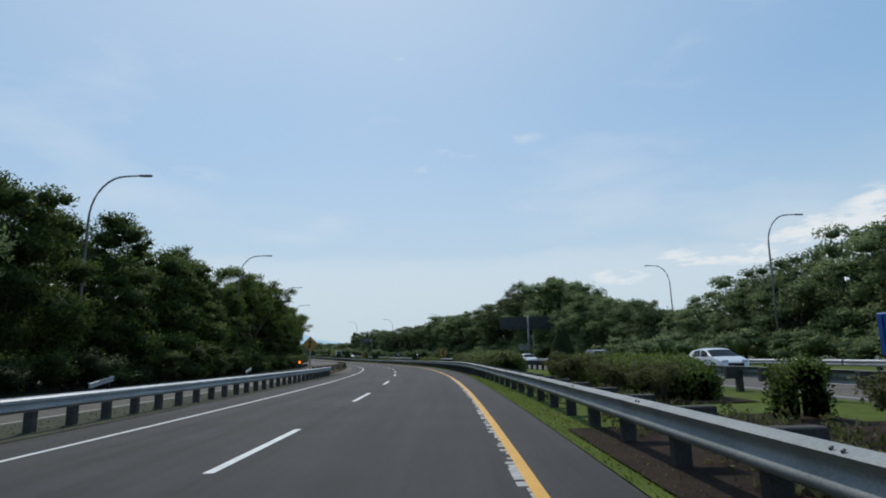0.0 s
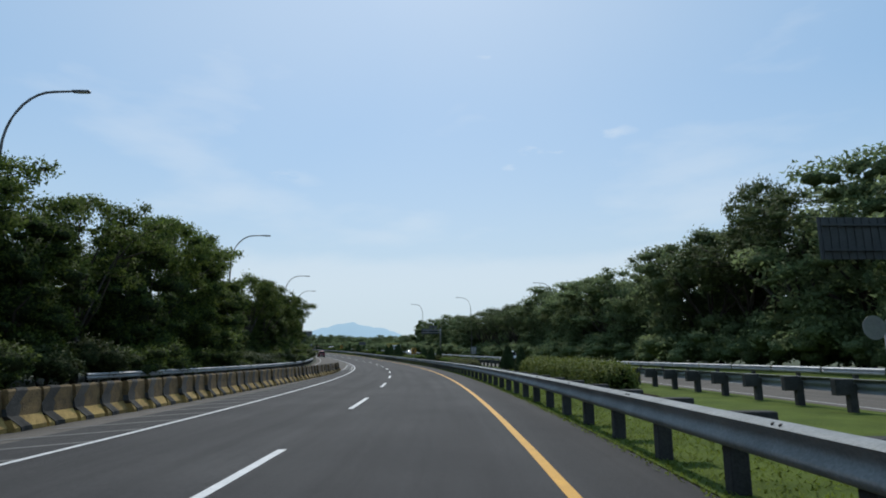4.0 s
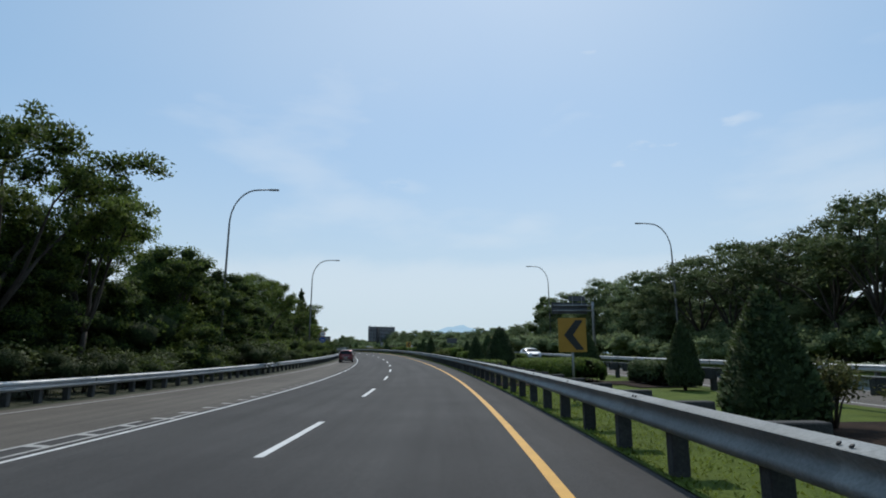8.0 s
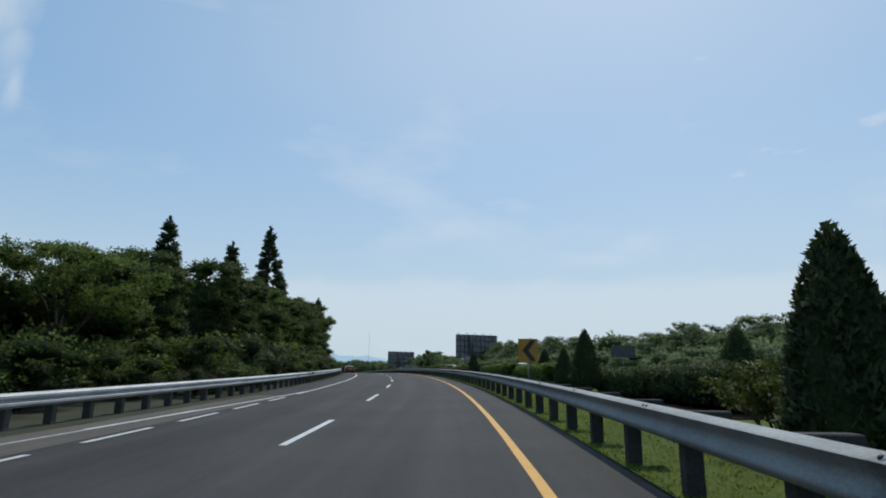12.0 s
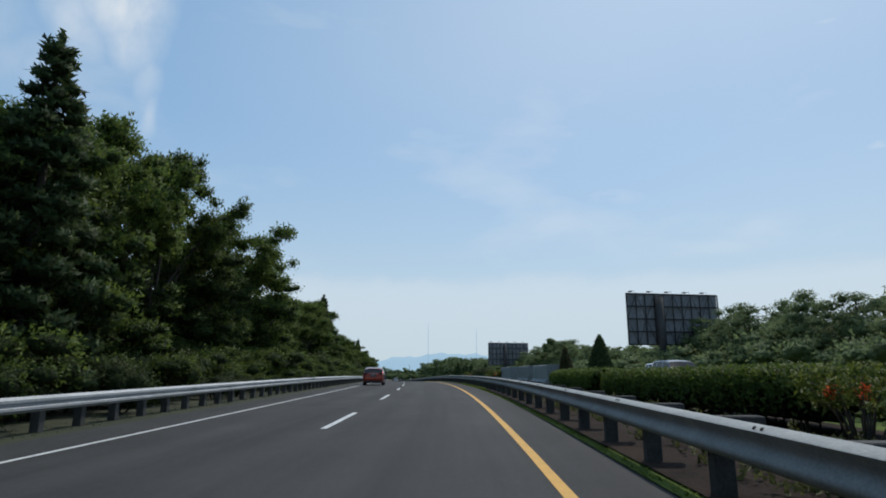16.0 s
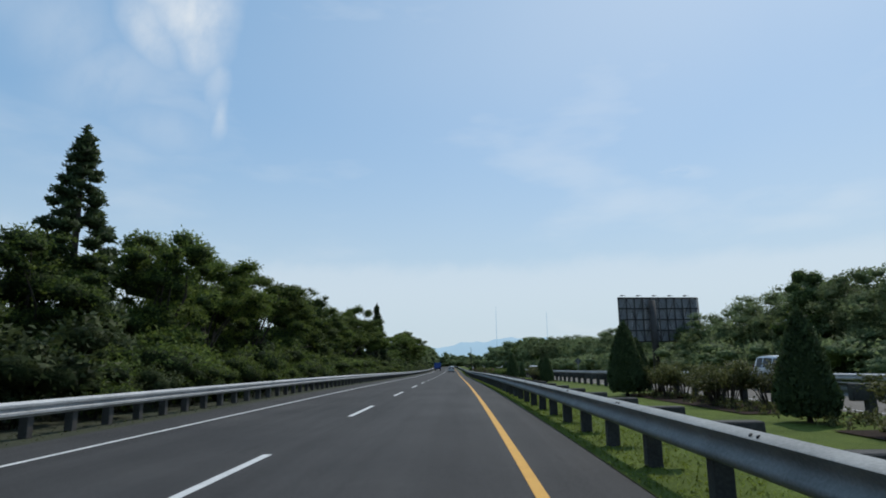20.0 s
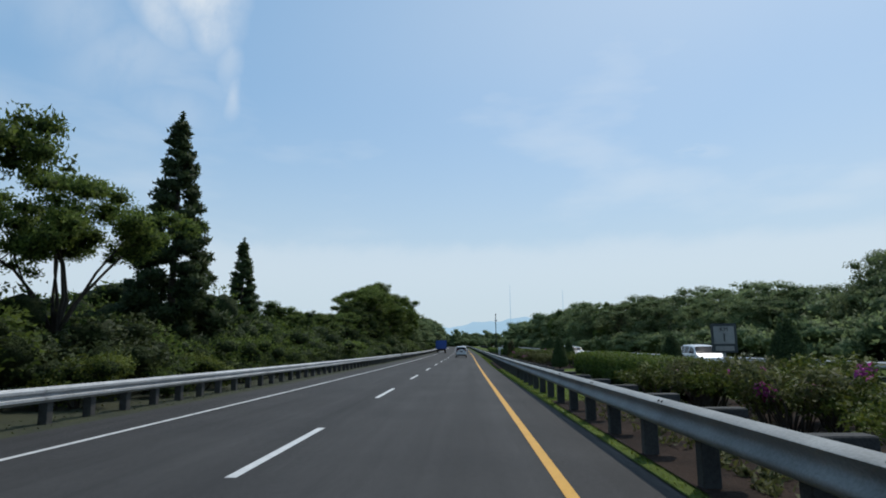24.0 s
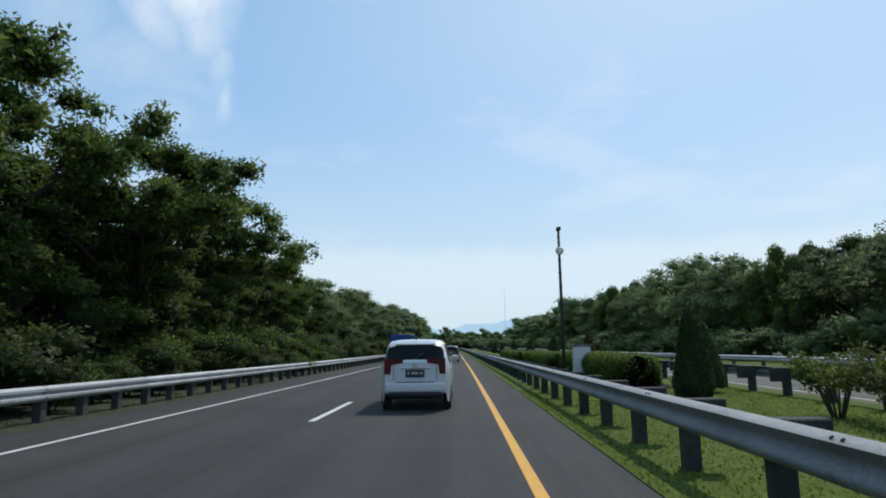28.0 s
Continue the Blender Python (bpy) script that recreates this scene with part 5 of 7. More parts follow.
BUSH = [bush_mesh(k, 2000, m, 3.0, 2.6, 0.12, 13) for k, m in ((81, LEAF_DARK), (82, LEAF), (83, LEAF_SHRUB), (84, LEAF_DARK))]
GREY_BUSH = bush_mesh(89, 3000, LEAF_GREY, 3.0, 2.6, 0.1, 14)
BIG_LEAF_BUSH = [bush_mesh(k, 2000, m, 2.8, 3.0, 0.15, 12) for k, m in ((85, LEAF_SHRUB), (86, LEAF))]

# the heights of the two rows of trees along the road, and how far off they stand
HL = table((-40, 11), (40, 12), (60, 10.5), (75, 13.5), (89, 14), (100, 12), (125, 12.5), (140, 8), (150, 11.4), (182, 11), (192, 8.3), (216, 9.7), (225, 6.2), (238, 8.8), (253, 6), (272, 8.2), (300, 8.6), (318, 10.6), (350, 11), (358, 8.4), (381, 9.8), (400, 6.6), (416, 7.6), (455, 8.6), (477, 10), (492, 6), (510, 4.8), (541, 5.8), (551, 9), (566, 10.8), (584, 8.4), (611, 9.2), (650, 10), (720, 12), (820, 13))
TREE_L = table((-40, -21), (60, -19.5), (120, -17.5), (150, -16), (190, -14), (230, -12.5), (260, -11.5), (820, -11.0))
HR = table((-40, 10.5), (57, 11), (66, 8), (72, 7), (80, 9), (92, 10), (99, 13), (104, 16), (111, 15.5), (118, 15.5), (150, 13.3), (176, 13.2), (190, 11.8), (243, 10.5), (253, 6.3), (300, 6.0), (316, 6.0), (333, 7.0), (372, 7.6), (388, 5.4), (407, 6.2), (428, 8), (440, 9.4), (460, 7.4), (494, 6.8), (507, 9.2), (515, 7.2), (540, 9.6), (584, 10.4), (617, 12.4), (820, 12.4))
TREE_R = table((-40, 40), (60, 37), (110, 35), (172, 31.5), (250, 29), (330, 31), (420, 34), (820, 34))
rng = random.Random(9)
FLAT_LABEL, DENSE_LABEL = "spreading roadside tree with flat layered crown", "dense dark green roadside broadleaf tree"


def roadside_tree(s, l, h, kind, wide, label):
    tr, cr = rng.choice(WOOD if s > 640 and kind is ROUND_FAR else kind)
    if s < 12 and kind in (ROUND_FAR, ROUND):
        tr, cr = WOOD[int(s) % 2]
    k = h / 10
    plant("tree", label, "tree", stand(s, l, -0.1, rng.uniform(0, 360)), (("trunk", tr), ("crown", cr)), "roadside trees", (k * wide, k * wide, k))


# trees of the wooded verge that stand out: place along the road, height, spread
FLAT_EARLY = ((74, 13.4, 1.0), (80.5, 12.8, 0.9), (87, 13.3, 0.9), (98, 11.6, 1.0), (110, 11.5, 0.95), (121, 12.8, 0.9), (149.5, 11.8, 0.95), (157, 12.0, 1.0), (168.5, 10.8, 1.0), (175, 11.5, 1.0), (181, 10.9, 0.88), (212, 9.6, 0.85), (216.5, 9.5, 0.74), (237, 8.9, 1.15), (254, 6.0, 1.2))
FLAT_LATE = ((333.5, 11.6, 0.8), (339.5, 12.4, 0.72), (349, 11.4, 0.9), (367, 7.4, 1.15), (373, 9.0, 1.1), (379.5, 9.6, 0.85), (421, 8.0, 1.1), (429, 8.4, 1.15), (463.5, 8.3, 1.1), (469, 9.0, 1.0), (476.5, 11.2, 0.75), (483.5, 7.9, 1.0), (550, 10.6, 1.2), (556.5, 12.0, 1.0), (564.5, 11.4, 1.1), (573, 11.0, 1.0), (583, 8.4, 1.1))
DENSE_EARLY = ((32, 11.8, 1), (40.5, 12.2, 1), (48.5, 11.4, 1), (54, 11.2, 1), (60.5, 10.2, 1), (67, 10.0, 1), (93, 9.0, 1.1), (104, 9.0, 1.1), (116, 10.5, 1), (126, 12.4, 1), (133, 9.0, 1.1), (140.5, 7.4, 1.2), (162, 8.0, 1.1), (190, 8.6, 1.1), (196, 8.4, 1.1), (202, 8.2, 1.1), (207, 7.0, 1.1), (224, 6.2, 1.2), (230, 6.5, 1.1), (246, 6.8, 1.2), (259, 6.8, 1.1), (264, 7.5, 1.1), (271.5, 8.3, 1.1), (278, 8.0, 1.1), (285, 8.0, 1.1), (292, 8.2, 1.1), (299, 8.6, 1.1), (305, 9.0, 1.1), (311, 9.8, 1.1))
DENSE_LATE = ((316, 10.8, 1.1), (322, 10.6, 1.1), (329, 10.0, 1.0), (334, 9.0, 1.1), (344, 8.6, 1.1), (356, 8.8, 1.2), (362, 7.7, 1.2), (370, 6.5, 1.2), (384, 9.6, 0.85), (394, 8.7, 1.0), (402, 6.7, 1.2), (407.5, 6.6, 1.2), (414, 8.0, 1.1), (425, 7.0, 1.2), (437, 8.5, 1.1), (445, 8.6, 1.1), (454, 8.6, 1.1), (460, 7.0, 1.2), (473, 6.0, 1.3), (480, 5.2, 1.3), (497, 4.6, 1.3), (503, 4.8, 1.2))
DENSE_END = ((508, 5.4, 1.2), (513, 5.2, 1.2), (518, 5.2, 1.2), (523, 5.2, 1.2), (528, 5.5, 1.2), (534, 5.8, 1.2), (540, 6.3, 1.2), (544.5, 8.2, 1.25), (549.5, 8.6, 1.25), (554.5, 8.4, 1.3), (559.5, 8.6, 1.25), (565, 8.4, 1.25), (571, 8.2, 1.2), (576, 7.8, 1.2), (580, 8.4, 1.1), (587, 8.5, 1.1), (595, 8.7, 1.1))
DENSE_UNDER = ((86, 5.6, 1.2), (146, 6.2, 1.2), (153, 6.6, 1.2), (158, 6.8, 1.2), (166, 6.8, 1.2), (172, 6.8, 1.2), (178, 6.8, 1.2), (184, 6.6, 1.2), (214, 5.8, 1.2), (239, 5.4, 1.2), (341, 7.0, 1.2), (348, 7.0, 1.2), (376, 5.8, 1.2), (465, 5.4, 1.3), (470, 5.2, 1.3), (477, 4.8, 1.3))
for row, kind, label in ((DENSE_UNDER, ROUND, DENSE_LABEL), (FLAT_EARLY, OPEN_UMBRELLA, FLAT_LABEL), (FLAT_LATE, UMBRELLA, FLAT_LABEL), (DENSE_EARLY, ROUND, DENSE_LABEL), (DENSE_LATE, ROUND, DENSE_LABEL), (DENSE_END, ROUND, DENSE_LABEL)):
    for s, h, wide in row:
        low = h < 8.8 and kind is ROUND and (h < 7.6 or s > 544)
        roadside_tree(s, TREE_L(s) - (1.2 if low else 0) + rng.uniform(-0.4, 0.4), h, kind, wide, label)
roadside_tree(384.5, -9.6, 6.4, ROUND[1:2], 1.15, "low very dark dense roadside tree")
for s0, s1, gap in ((-36, 28, 6.5), (602, 812, 8.0)):
    s = s0
    while s < s1:
        flat = rng.random() < 0.3
        roadside_tree(s, TREE_L(s) + rng.uniform(-0.9, 0.9), HL(s) * rng.uniform(0.92, 1.05), (UMBRELLA_FAR if flat else ROUND_FAR) if s > 0 else ROUND, rng.uniform(1.0, 1.2), FLAT_LABEL if flat else DENSE_LABEL)
        s += gap * rng.uniform(0.85, 1.15)
woods = []
s = -30.0
while s < 812:
    h = HL(s) * rng.uniform(0.7, 0.92)
    tr, cr = rng.choice(WOOD_DARK if s < 600 else WOOD)
    k = h / 10
    m = stand(s, TREE_L(s) - rng.uniform(4, 7), -0.1, rng.uniform(0, 360)) @ Matrix.Diagonal((k * 1.35, k * 1.35, k * 0.92, 1))
    woods.append((cr, m))
    s += rng.uniform(6.0, 8.0) if not 468 < s < 488 else 11
s = -36.0
while s < 812:
    h = HR(s) * rng.uniform(0.92, 1.07)
    roll = rng.random()
    if 184 < s < 212 or 119 < s < 130:
        kind, label = AIRY, "light airy tree beyond the oncoming carriageway"
    elif 590 < s < 660 and roll < 0.5 or roll < 0.06:
        kind, label = FEATHER, "feathery upright tree beyond the oncoming carriageway"
    elif (130 < s < 184 or 66 < s < 100 or 520 < s < 600) and roll < 0.42:
        kind, label = UMBRELLA_FAR, "spreading flat-crowned tree beyond the oncoming carriageway"
    else:
        kind, label = ROUND_FAR, "dense green tree beyond the oncoming carriageway"
    roadside_tree(s, TREE_R(s) + rng.uniform(-1.2, 1.2), h, kind, rng.uniform(1.0, 1.3), label)
    s += rng.uniform(4.6, 6.2)
roadside_tree(124.6, 34.2, 18.4, AIRY, 0.5, "tall light airy tree beyond the oncoming carriageway")
roadside_tree(106.5, 35.1, 16.4, ROUND_TALL, 0.85, "tall dark round-crowned tree beyond the oncoming carriageway")
roadside_tree(248.0, 29.2, 10.3, ROUND_TALL, 0.9, "tall dark round-crowned tree beyond the oncoming carriageway")
roadside_tree(438.5, 34.0, 9.6, ROUND_TALL, 0.9, "tall dark round-crowned tree beyond the oncoming carriageway")
s = -30.0
while s < 812:
    h = HR(s) * rng.uniform(0.76, 0.93)
    tr, cr = rng.choice(WOOD)
    k = h / 10
    m = stand(s, TREE_R(s) + rng.uniform(5, 9), -0.1, rng.uniform(0, 360)) @ Matrix.Diagonal((k * 1.6, k * 1.6, k, 1))
    woods.append((cr, m))
    s += rng.uniform(5.4, 7.4)
for k in range(34):
    m = stand(826 + rng.uniform(-8, 14), -46 + 3.0 * k, -1.0, rng.uniform(0, 360)) @ Matrix.Diagonal((1.1, 1.1, rng.uniform(0.85, 1.15), 1))
    woods.append((rng.choice(WOOD)[1], m))
for k in range(60):
    woods.append((rng.choice(SCRUB), stand(816 + rng.uniform(0, 8), -50 + 1.8 * k, -0.9, rng.uniform(0, 360)) @ Matrix.Diagonal((1.6, 1.6, rng.uniform(1.2, 2.2), 1))))
    woods.append((rng.choice(WOOD)[1], stand(840 + rng.uniform(-4, 10), -60 + 2.0 * k, -1.2, rng.uniform(0, 360)) @ Matrix.Diagonal((1.0, 1.0, rng.uniform(0.7, 1.0), 1))))
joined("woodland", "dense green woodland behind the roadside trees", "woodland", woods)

for s, l, h in ((290, -12.1, 14.6), (278, -12.5, 10.6), (266, -12.7, 9.7), (296, -11.6, 10.5), (327.7, -9.5, 11.8), (389, -10.5, 11.4), (396, -11.8, 8.2), (409.3, -11.9, 11.2), (490.8, -10.6, 12.8), (504, -12.4, 9.2), (306, -12.4, 9.0)):
    tr, cr = rng.choice(SPIRE)
    k = h / 12
    plant("spire_tree", "tall dark narrow conifer-like spire tree", "tree", stand(s, l, -0.1, rng.uniform(0, 360)), (("trunk", tr), ("crown", cr)), "spire trees", (k * 1.15 if h < 12 else k * 1.08, k * 1.15 if h < 12 else k * 1.08, k))

for s, h in ((193.5, 8.6), (199.0, 8.5), (204.5, 8.2)):
    roadside_tree(s, TREE_L(s) - 2.2, h, ROUND, 1.15, DENSE_LABEL)

# undergrowth behind the rail and on the far verge
def bush_stem(seed):
    rs = np.random.RandomState(seed)
    b = bmesh.new()
    for k in range(5):
        x, y = rs.normal(0, 0.5, 2)
        tube([(x * 0.2, y * 0.2, -0.1), (x, y, 1.3)], [0.05, 0.02], 5, into=b)
    me = bpy.data.meshes.new("branching_stem")
    b.to_mesh(me)
    b.free()
    me.materials.append(BARK)
    return me


BUSH_STEM = bush_stem(5)
CLIPPED = bush_mesh(99, 4200, LEAF_LIGHT, 3.0, 2.6, 0.12, 22)
s = -24.0
while s < 640:
    l = TREE_L(s) + rng.uniform(1.8, 3.4)
    k = rng.uniform(0.8, 1.15)
    me = rng.choice(BUSH + BIG_LEAF_BUSH if s > 180 else BUSH)
    plant("bush", "dark green leafy bush in the undergrowth", "bush", stand(s, l, -0.05, rng.uniform(0, 360)), (("branching_stem", BUSH_STEM), ("crown", me)), "undergrowth bushes", (k * 1.1, k * 1.1, k * rng.uniform(0.75, 1.0)))
    s += rng.uniform(2.6, 3.8)
s = 256.0
while s < 610:
    k = rng.uniform(0.45, 0.75)
    plant("bush", "low leafy bush just behind the guard rail", "bush", stand(s, rng.uniform(-8.0, -6.6), -0.05, rng.uniform(0, 360)), (("branching_stem", BUSH_STEM), ("crown", rng.choice(BUSH))), "undergrowth bushes", (k, k, k * rng.uniform(0.7, 1.1)))
    s += rng.uniform(1.9, 3.2) if not 474 < s < 489 else 8.0
scrub = []
s = -30.0
while s < 620:
    k = rng.uniform(1.0, 1.5)
    scrub.append((rng.choice(SCRUB_DARK), stand(s, TREE_L(s) - rng.uniform(1.0, 4.5), -0.1, rng.uniform(0, 360)) @ Matrix.Diagonal((k * 0.97, k * 0.97, k * rng.uniform(0.8, 1.2), 1))))
    s += rng.uniform(2.2, 3.4)
s = -30.0
while s < 800:
    l = TREE_R(s) - rng.uniform(2.5, 5.0)
    k = rng.uniform(0.9, 1.5)
    scrub.append((rng.choice(SCRUB), stand(s, l, -0.05, rng.uniform(0, 360)) @ Matrix.Diagonal((k, k, k * 0.9, 1))))
    scrub.append((rng.choice(SCRUB), stand(s + 2, TREE_R(s) + rng.uniform(0, 3), -0.05, rng.uniform(0, 360)) @ Matrix.Diagonal((k * 1.25, k * 1.25, k * 1.34, 1))))
    scrub.append((rng.choice(SCRUB), stand(s + 1, TREE_R(s) + rng.uniform(5, 8), -0.05, rng.uniform(0, 360)) @ Matrix.Diagonal((k * 1.4, k * 1.4, k * 1.3, 1))))
    s += rng.uniform(3.6, 5.2)
joined("scrub", "green scrub below the trees on both verges", "scrub", scrub)
for s in (134, 138.5, 142, 146, 150, 154.5, 158, 162, 167):
    plant("bush", "grey-green rounded shrub behind the guard rail", "bush", stand(s, LEFT_RAIL(s) - 1.9, 0, rng.uniform(0, 360)), (("branching_stem", BUSH_STEM), ("crown", GREY_BUSH)), "grey-green shrubs", (0.8, 0.8, 0.72))
for s in (479.6, 486.8):
    plant("bush", "small clipped yellow-green bush behind the guard rail", "bush", stand(s, -7.2, 0, rng.uniform(0, 360)), (("branching_stem", BUSH_STEM), ("crown", CLIPPED)), "clipped bushes", (0.62, 0.62, 0.5))

# clipped cones in the median
CONES_EARLY = ((31.9, 9.5, 2.8, 0), (82.2, 9.8, 2.7, 0), (117.3, 9.4, 2.1, 0), (127.6, 10.5, 2.4, 0), (161.8, 7.8, 2.45, 3), (173.1, 11.2, 2.5, 0), (184.2, 10.9, 2.5, 3), (194.6, 7.9, 3.15, 3), (207.7, 8.0, 2.7, 3), (216.9, 10.9, 3.1, 0))
CONES_MID = ((229.1, 10.65, 2.5, 0), (239.5, 7.3, 3.05, 0), (250, 11.3, 2.5, 0), (259.9, 9.4, 2.95, 0), (263.5, 9.3, 2.2, 0), (274, 10.7, 2.4, 0), (303, 10.3, 2.7, 0), (340.3, 10.3, 2.85, 0), (347.7, 10.3, 2.55, 1), (387.5, 10.6, 2.3, 0), (400.3, 10.4, 2.5, 0), (411.9, 9.8, 3.1, 0), (414, 10.9, 2.5, 0), (436, 10.2, 2.3, 0), (444, 11.0, 2.2, 0))
CONES_LATE = ((480.1, 11.0, 2.3, 0), (457.8, 9.6, 3.05, 0), (463, 11.3, 1.9, 0), (490, 11.4, 2.1, 0), (507.4, 9.4, 2.35, 0), (514, 11.2, 2.2, 0), (526.6, 11.5, 2.7, 0), (530.6, 11.5, 2.6, 0), (535.6, 8.1, 2.4, 1), (558.6, 10.6, 2.2, 0), (554.4, 8.6, 2.45, 2), (575, 10.6, 2.4, 1), (590, 11.0, 2.5, 0), (604, 10.8, 2.4, 0), (622, 10.8, 2.4, 0), (640, 10.6, 2.4, 1), (660, 10.8, 2.4, 0))
WIDTH = (0.95, 0.95, 0.62, 1.18)
for s, l, h, red in CONES_EARLY + CONES_MID + CONES_LATE:
    st, cr = CONE_RED if red == 1 else rng.choice(CONE)
    plant("clipped_bush", "red-tipped clipped cone bush in the median" if red == 1 else "tall narrow green cypress-like bush in the median" if red == 2 else "broad dark green clipped cone bush in the median" if red else "dark green clipped cone bush in the median", "bush", stand(s, l, 0.0, rng.uniform(0, 360)), (("stem", st), ("crown", cr)), "clipped cone bushes", (h / 2.6 * WIDTH[red], h / 2.6 * WIDTH[red], h / 2.6))


def hedge_skin(u, y, w, ln, h, legs, loose, seed, size=1.0):
    """A point of a hedge's uneven rounded skin, u from foot over the top to foot, and the way out there."""
    c, s = np.cos(np.pi * u), np.sin(np.pi * u)
    p = 0.62 if loose else 0.46
    end = np.clip(1 - np.abs(2 * y / ln) ** (10 if loose else 22), 0, 1) ** 0.35
    lump = np.sin(y * 1.3 + seed) * 0.4 + np.sin(y * 2.9 + u * 7 + seed * 2) * 0.5 + np.sin(y * 5.3 - u * 11 + seed) * 0.4 + np.sin(y * 9.1 + u * 17) * 0.25
    grow = size * (1 + (0.085 if loose else 0.035) * lump)
    x = w / 2 * np.sign(c) * np.abs(c) ** p * grow * end
    z = legs + (h - legs) * s ** p * (1 + (grow - 1) * (1.0 if loose else 0.8)) * (0.3 + 0.7 * end)
    out = np.stack([np.sign(c) * np.abs(c) ** (2 - p) / w * 2, np.sign(y) * np.abs(2 * y / ln) ** 16, s ** (2 - p) / h + 0.25], 1)
    return np.stack([x, y, z], 1), unit(out)


def hedge(s0, s1, l0, l1, h, label, material, length=0.13, density=230, seed=0, legs=0.0, loose=False):
    """A hedge: an uneven rounded body of packed growth with a skin of leaves, on thin stems."""
    rs = np.random.RandomState(seed)
    ln, w, h = s1 - s0, l1 - l0, h * 0.94
    ob = thing("hedge", label, "hedge", stand((s0 + s1) / 2, (l0 + l1) / 2), "median hedges")
    area = ln * (w + 2 * h)
    n = min(60000 if h > 1.43 else 27000, int(area * density))
    u, y = 0.5 + 0.5 * np.sign(rs.uniform(-1, 1, n)) * rs.random(n) ** 0.85, rs.uniform(-0.5, 0.5, n) * ln
    pts, out = hedge_skin(u, y, w, ln, h, legs, loose, seed)
    pts = pts + out * rs.uniform(-0.06, 0.13 if loose else 0.05, (n, 1)) * (1 + (rs.random((n, 1)) < 0.12) * (1.2 if loose else 0.5)) + rs.normal(0, 0.03, (n, 3))
    pts[:, 2] = np.maximum(pts[:, 2], 0.05)
    v, q, normal = leaves(pts, out + np.array([0, 0, 0.3]), length, length * 0.6, rs, -0.1, 0.8)
    part("foliage", quick_mesh("foliage", v, q, NO_QUADS, material, normals=normal), None, ob)
    nu, ny = 25, max(12, int(ln / 0.16))
    gu, gy = np.meshgrid(np.linspace(0, 1, nu), np.linspace(-0.5, 0.5, ny) * (ln - 0.06))
    body, way = hedge_skin(gu.ravel(), gy.ravel(), w, ln, h, legs, loose, seed, 0.93 if loose else 0.965)
    body += rs.normal(0, 0.018, body.shape)
    k = (np.arange(ny - 1)[:, None] * nu + np.arange(nu - 1)).ravel()
    part("inner_growth", quick_mesh("inner_growth", body, np.zeros((0, 3), int), np.stack([k, k + 1, k + nu + 1, k + nu], 1), HEDGE_MASS.get(material, MASS_SHRUB), normals=way), None, ob)
    if legs:
        b = bmesh.new()
        for k in range(int(ln * 4)):
            px, py = rs.uniform(-0.4, 0.4) * w, rs.uniform(-0.48, 0.48) * ln
            tube([(px, py, -0.03), (px + rs.normal(0, 0.06), py + rs.normal(0, 0.06), legs + 0.15)], [0.02, 0.014], 5, into=b)
        tagged(part("branching_stem", b, TWIG, ob), "", "", "", "stuff")
    return ob


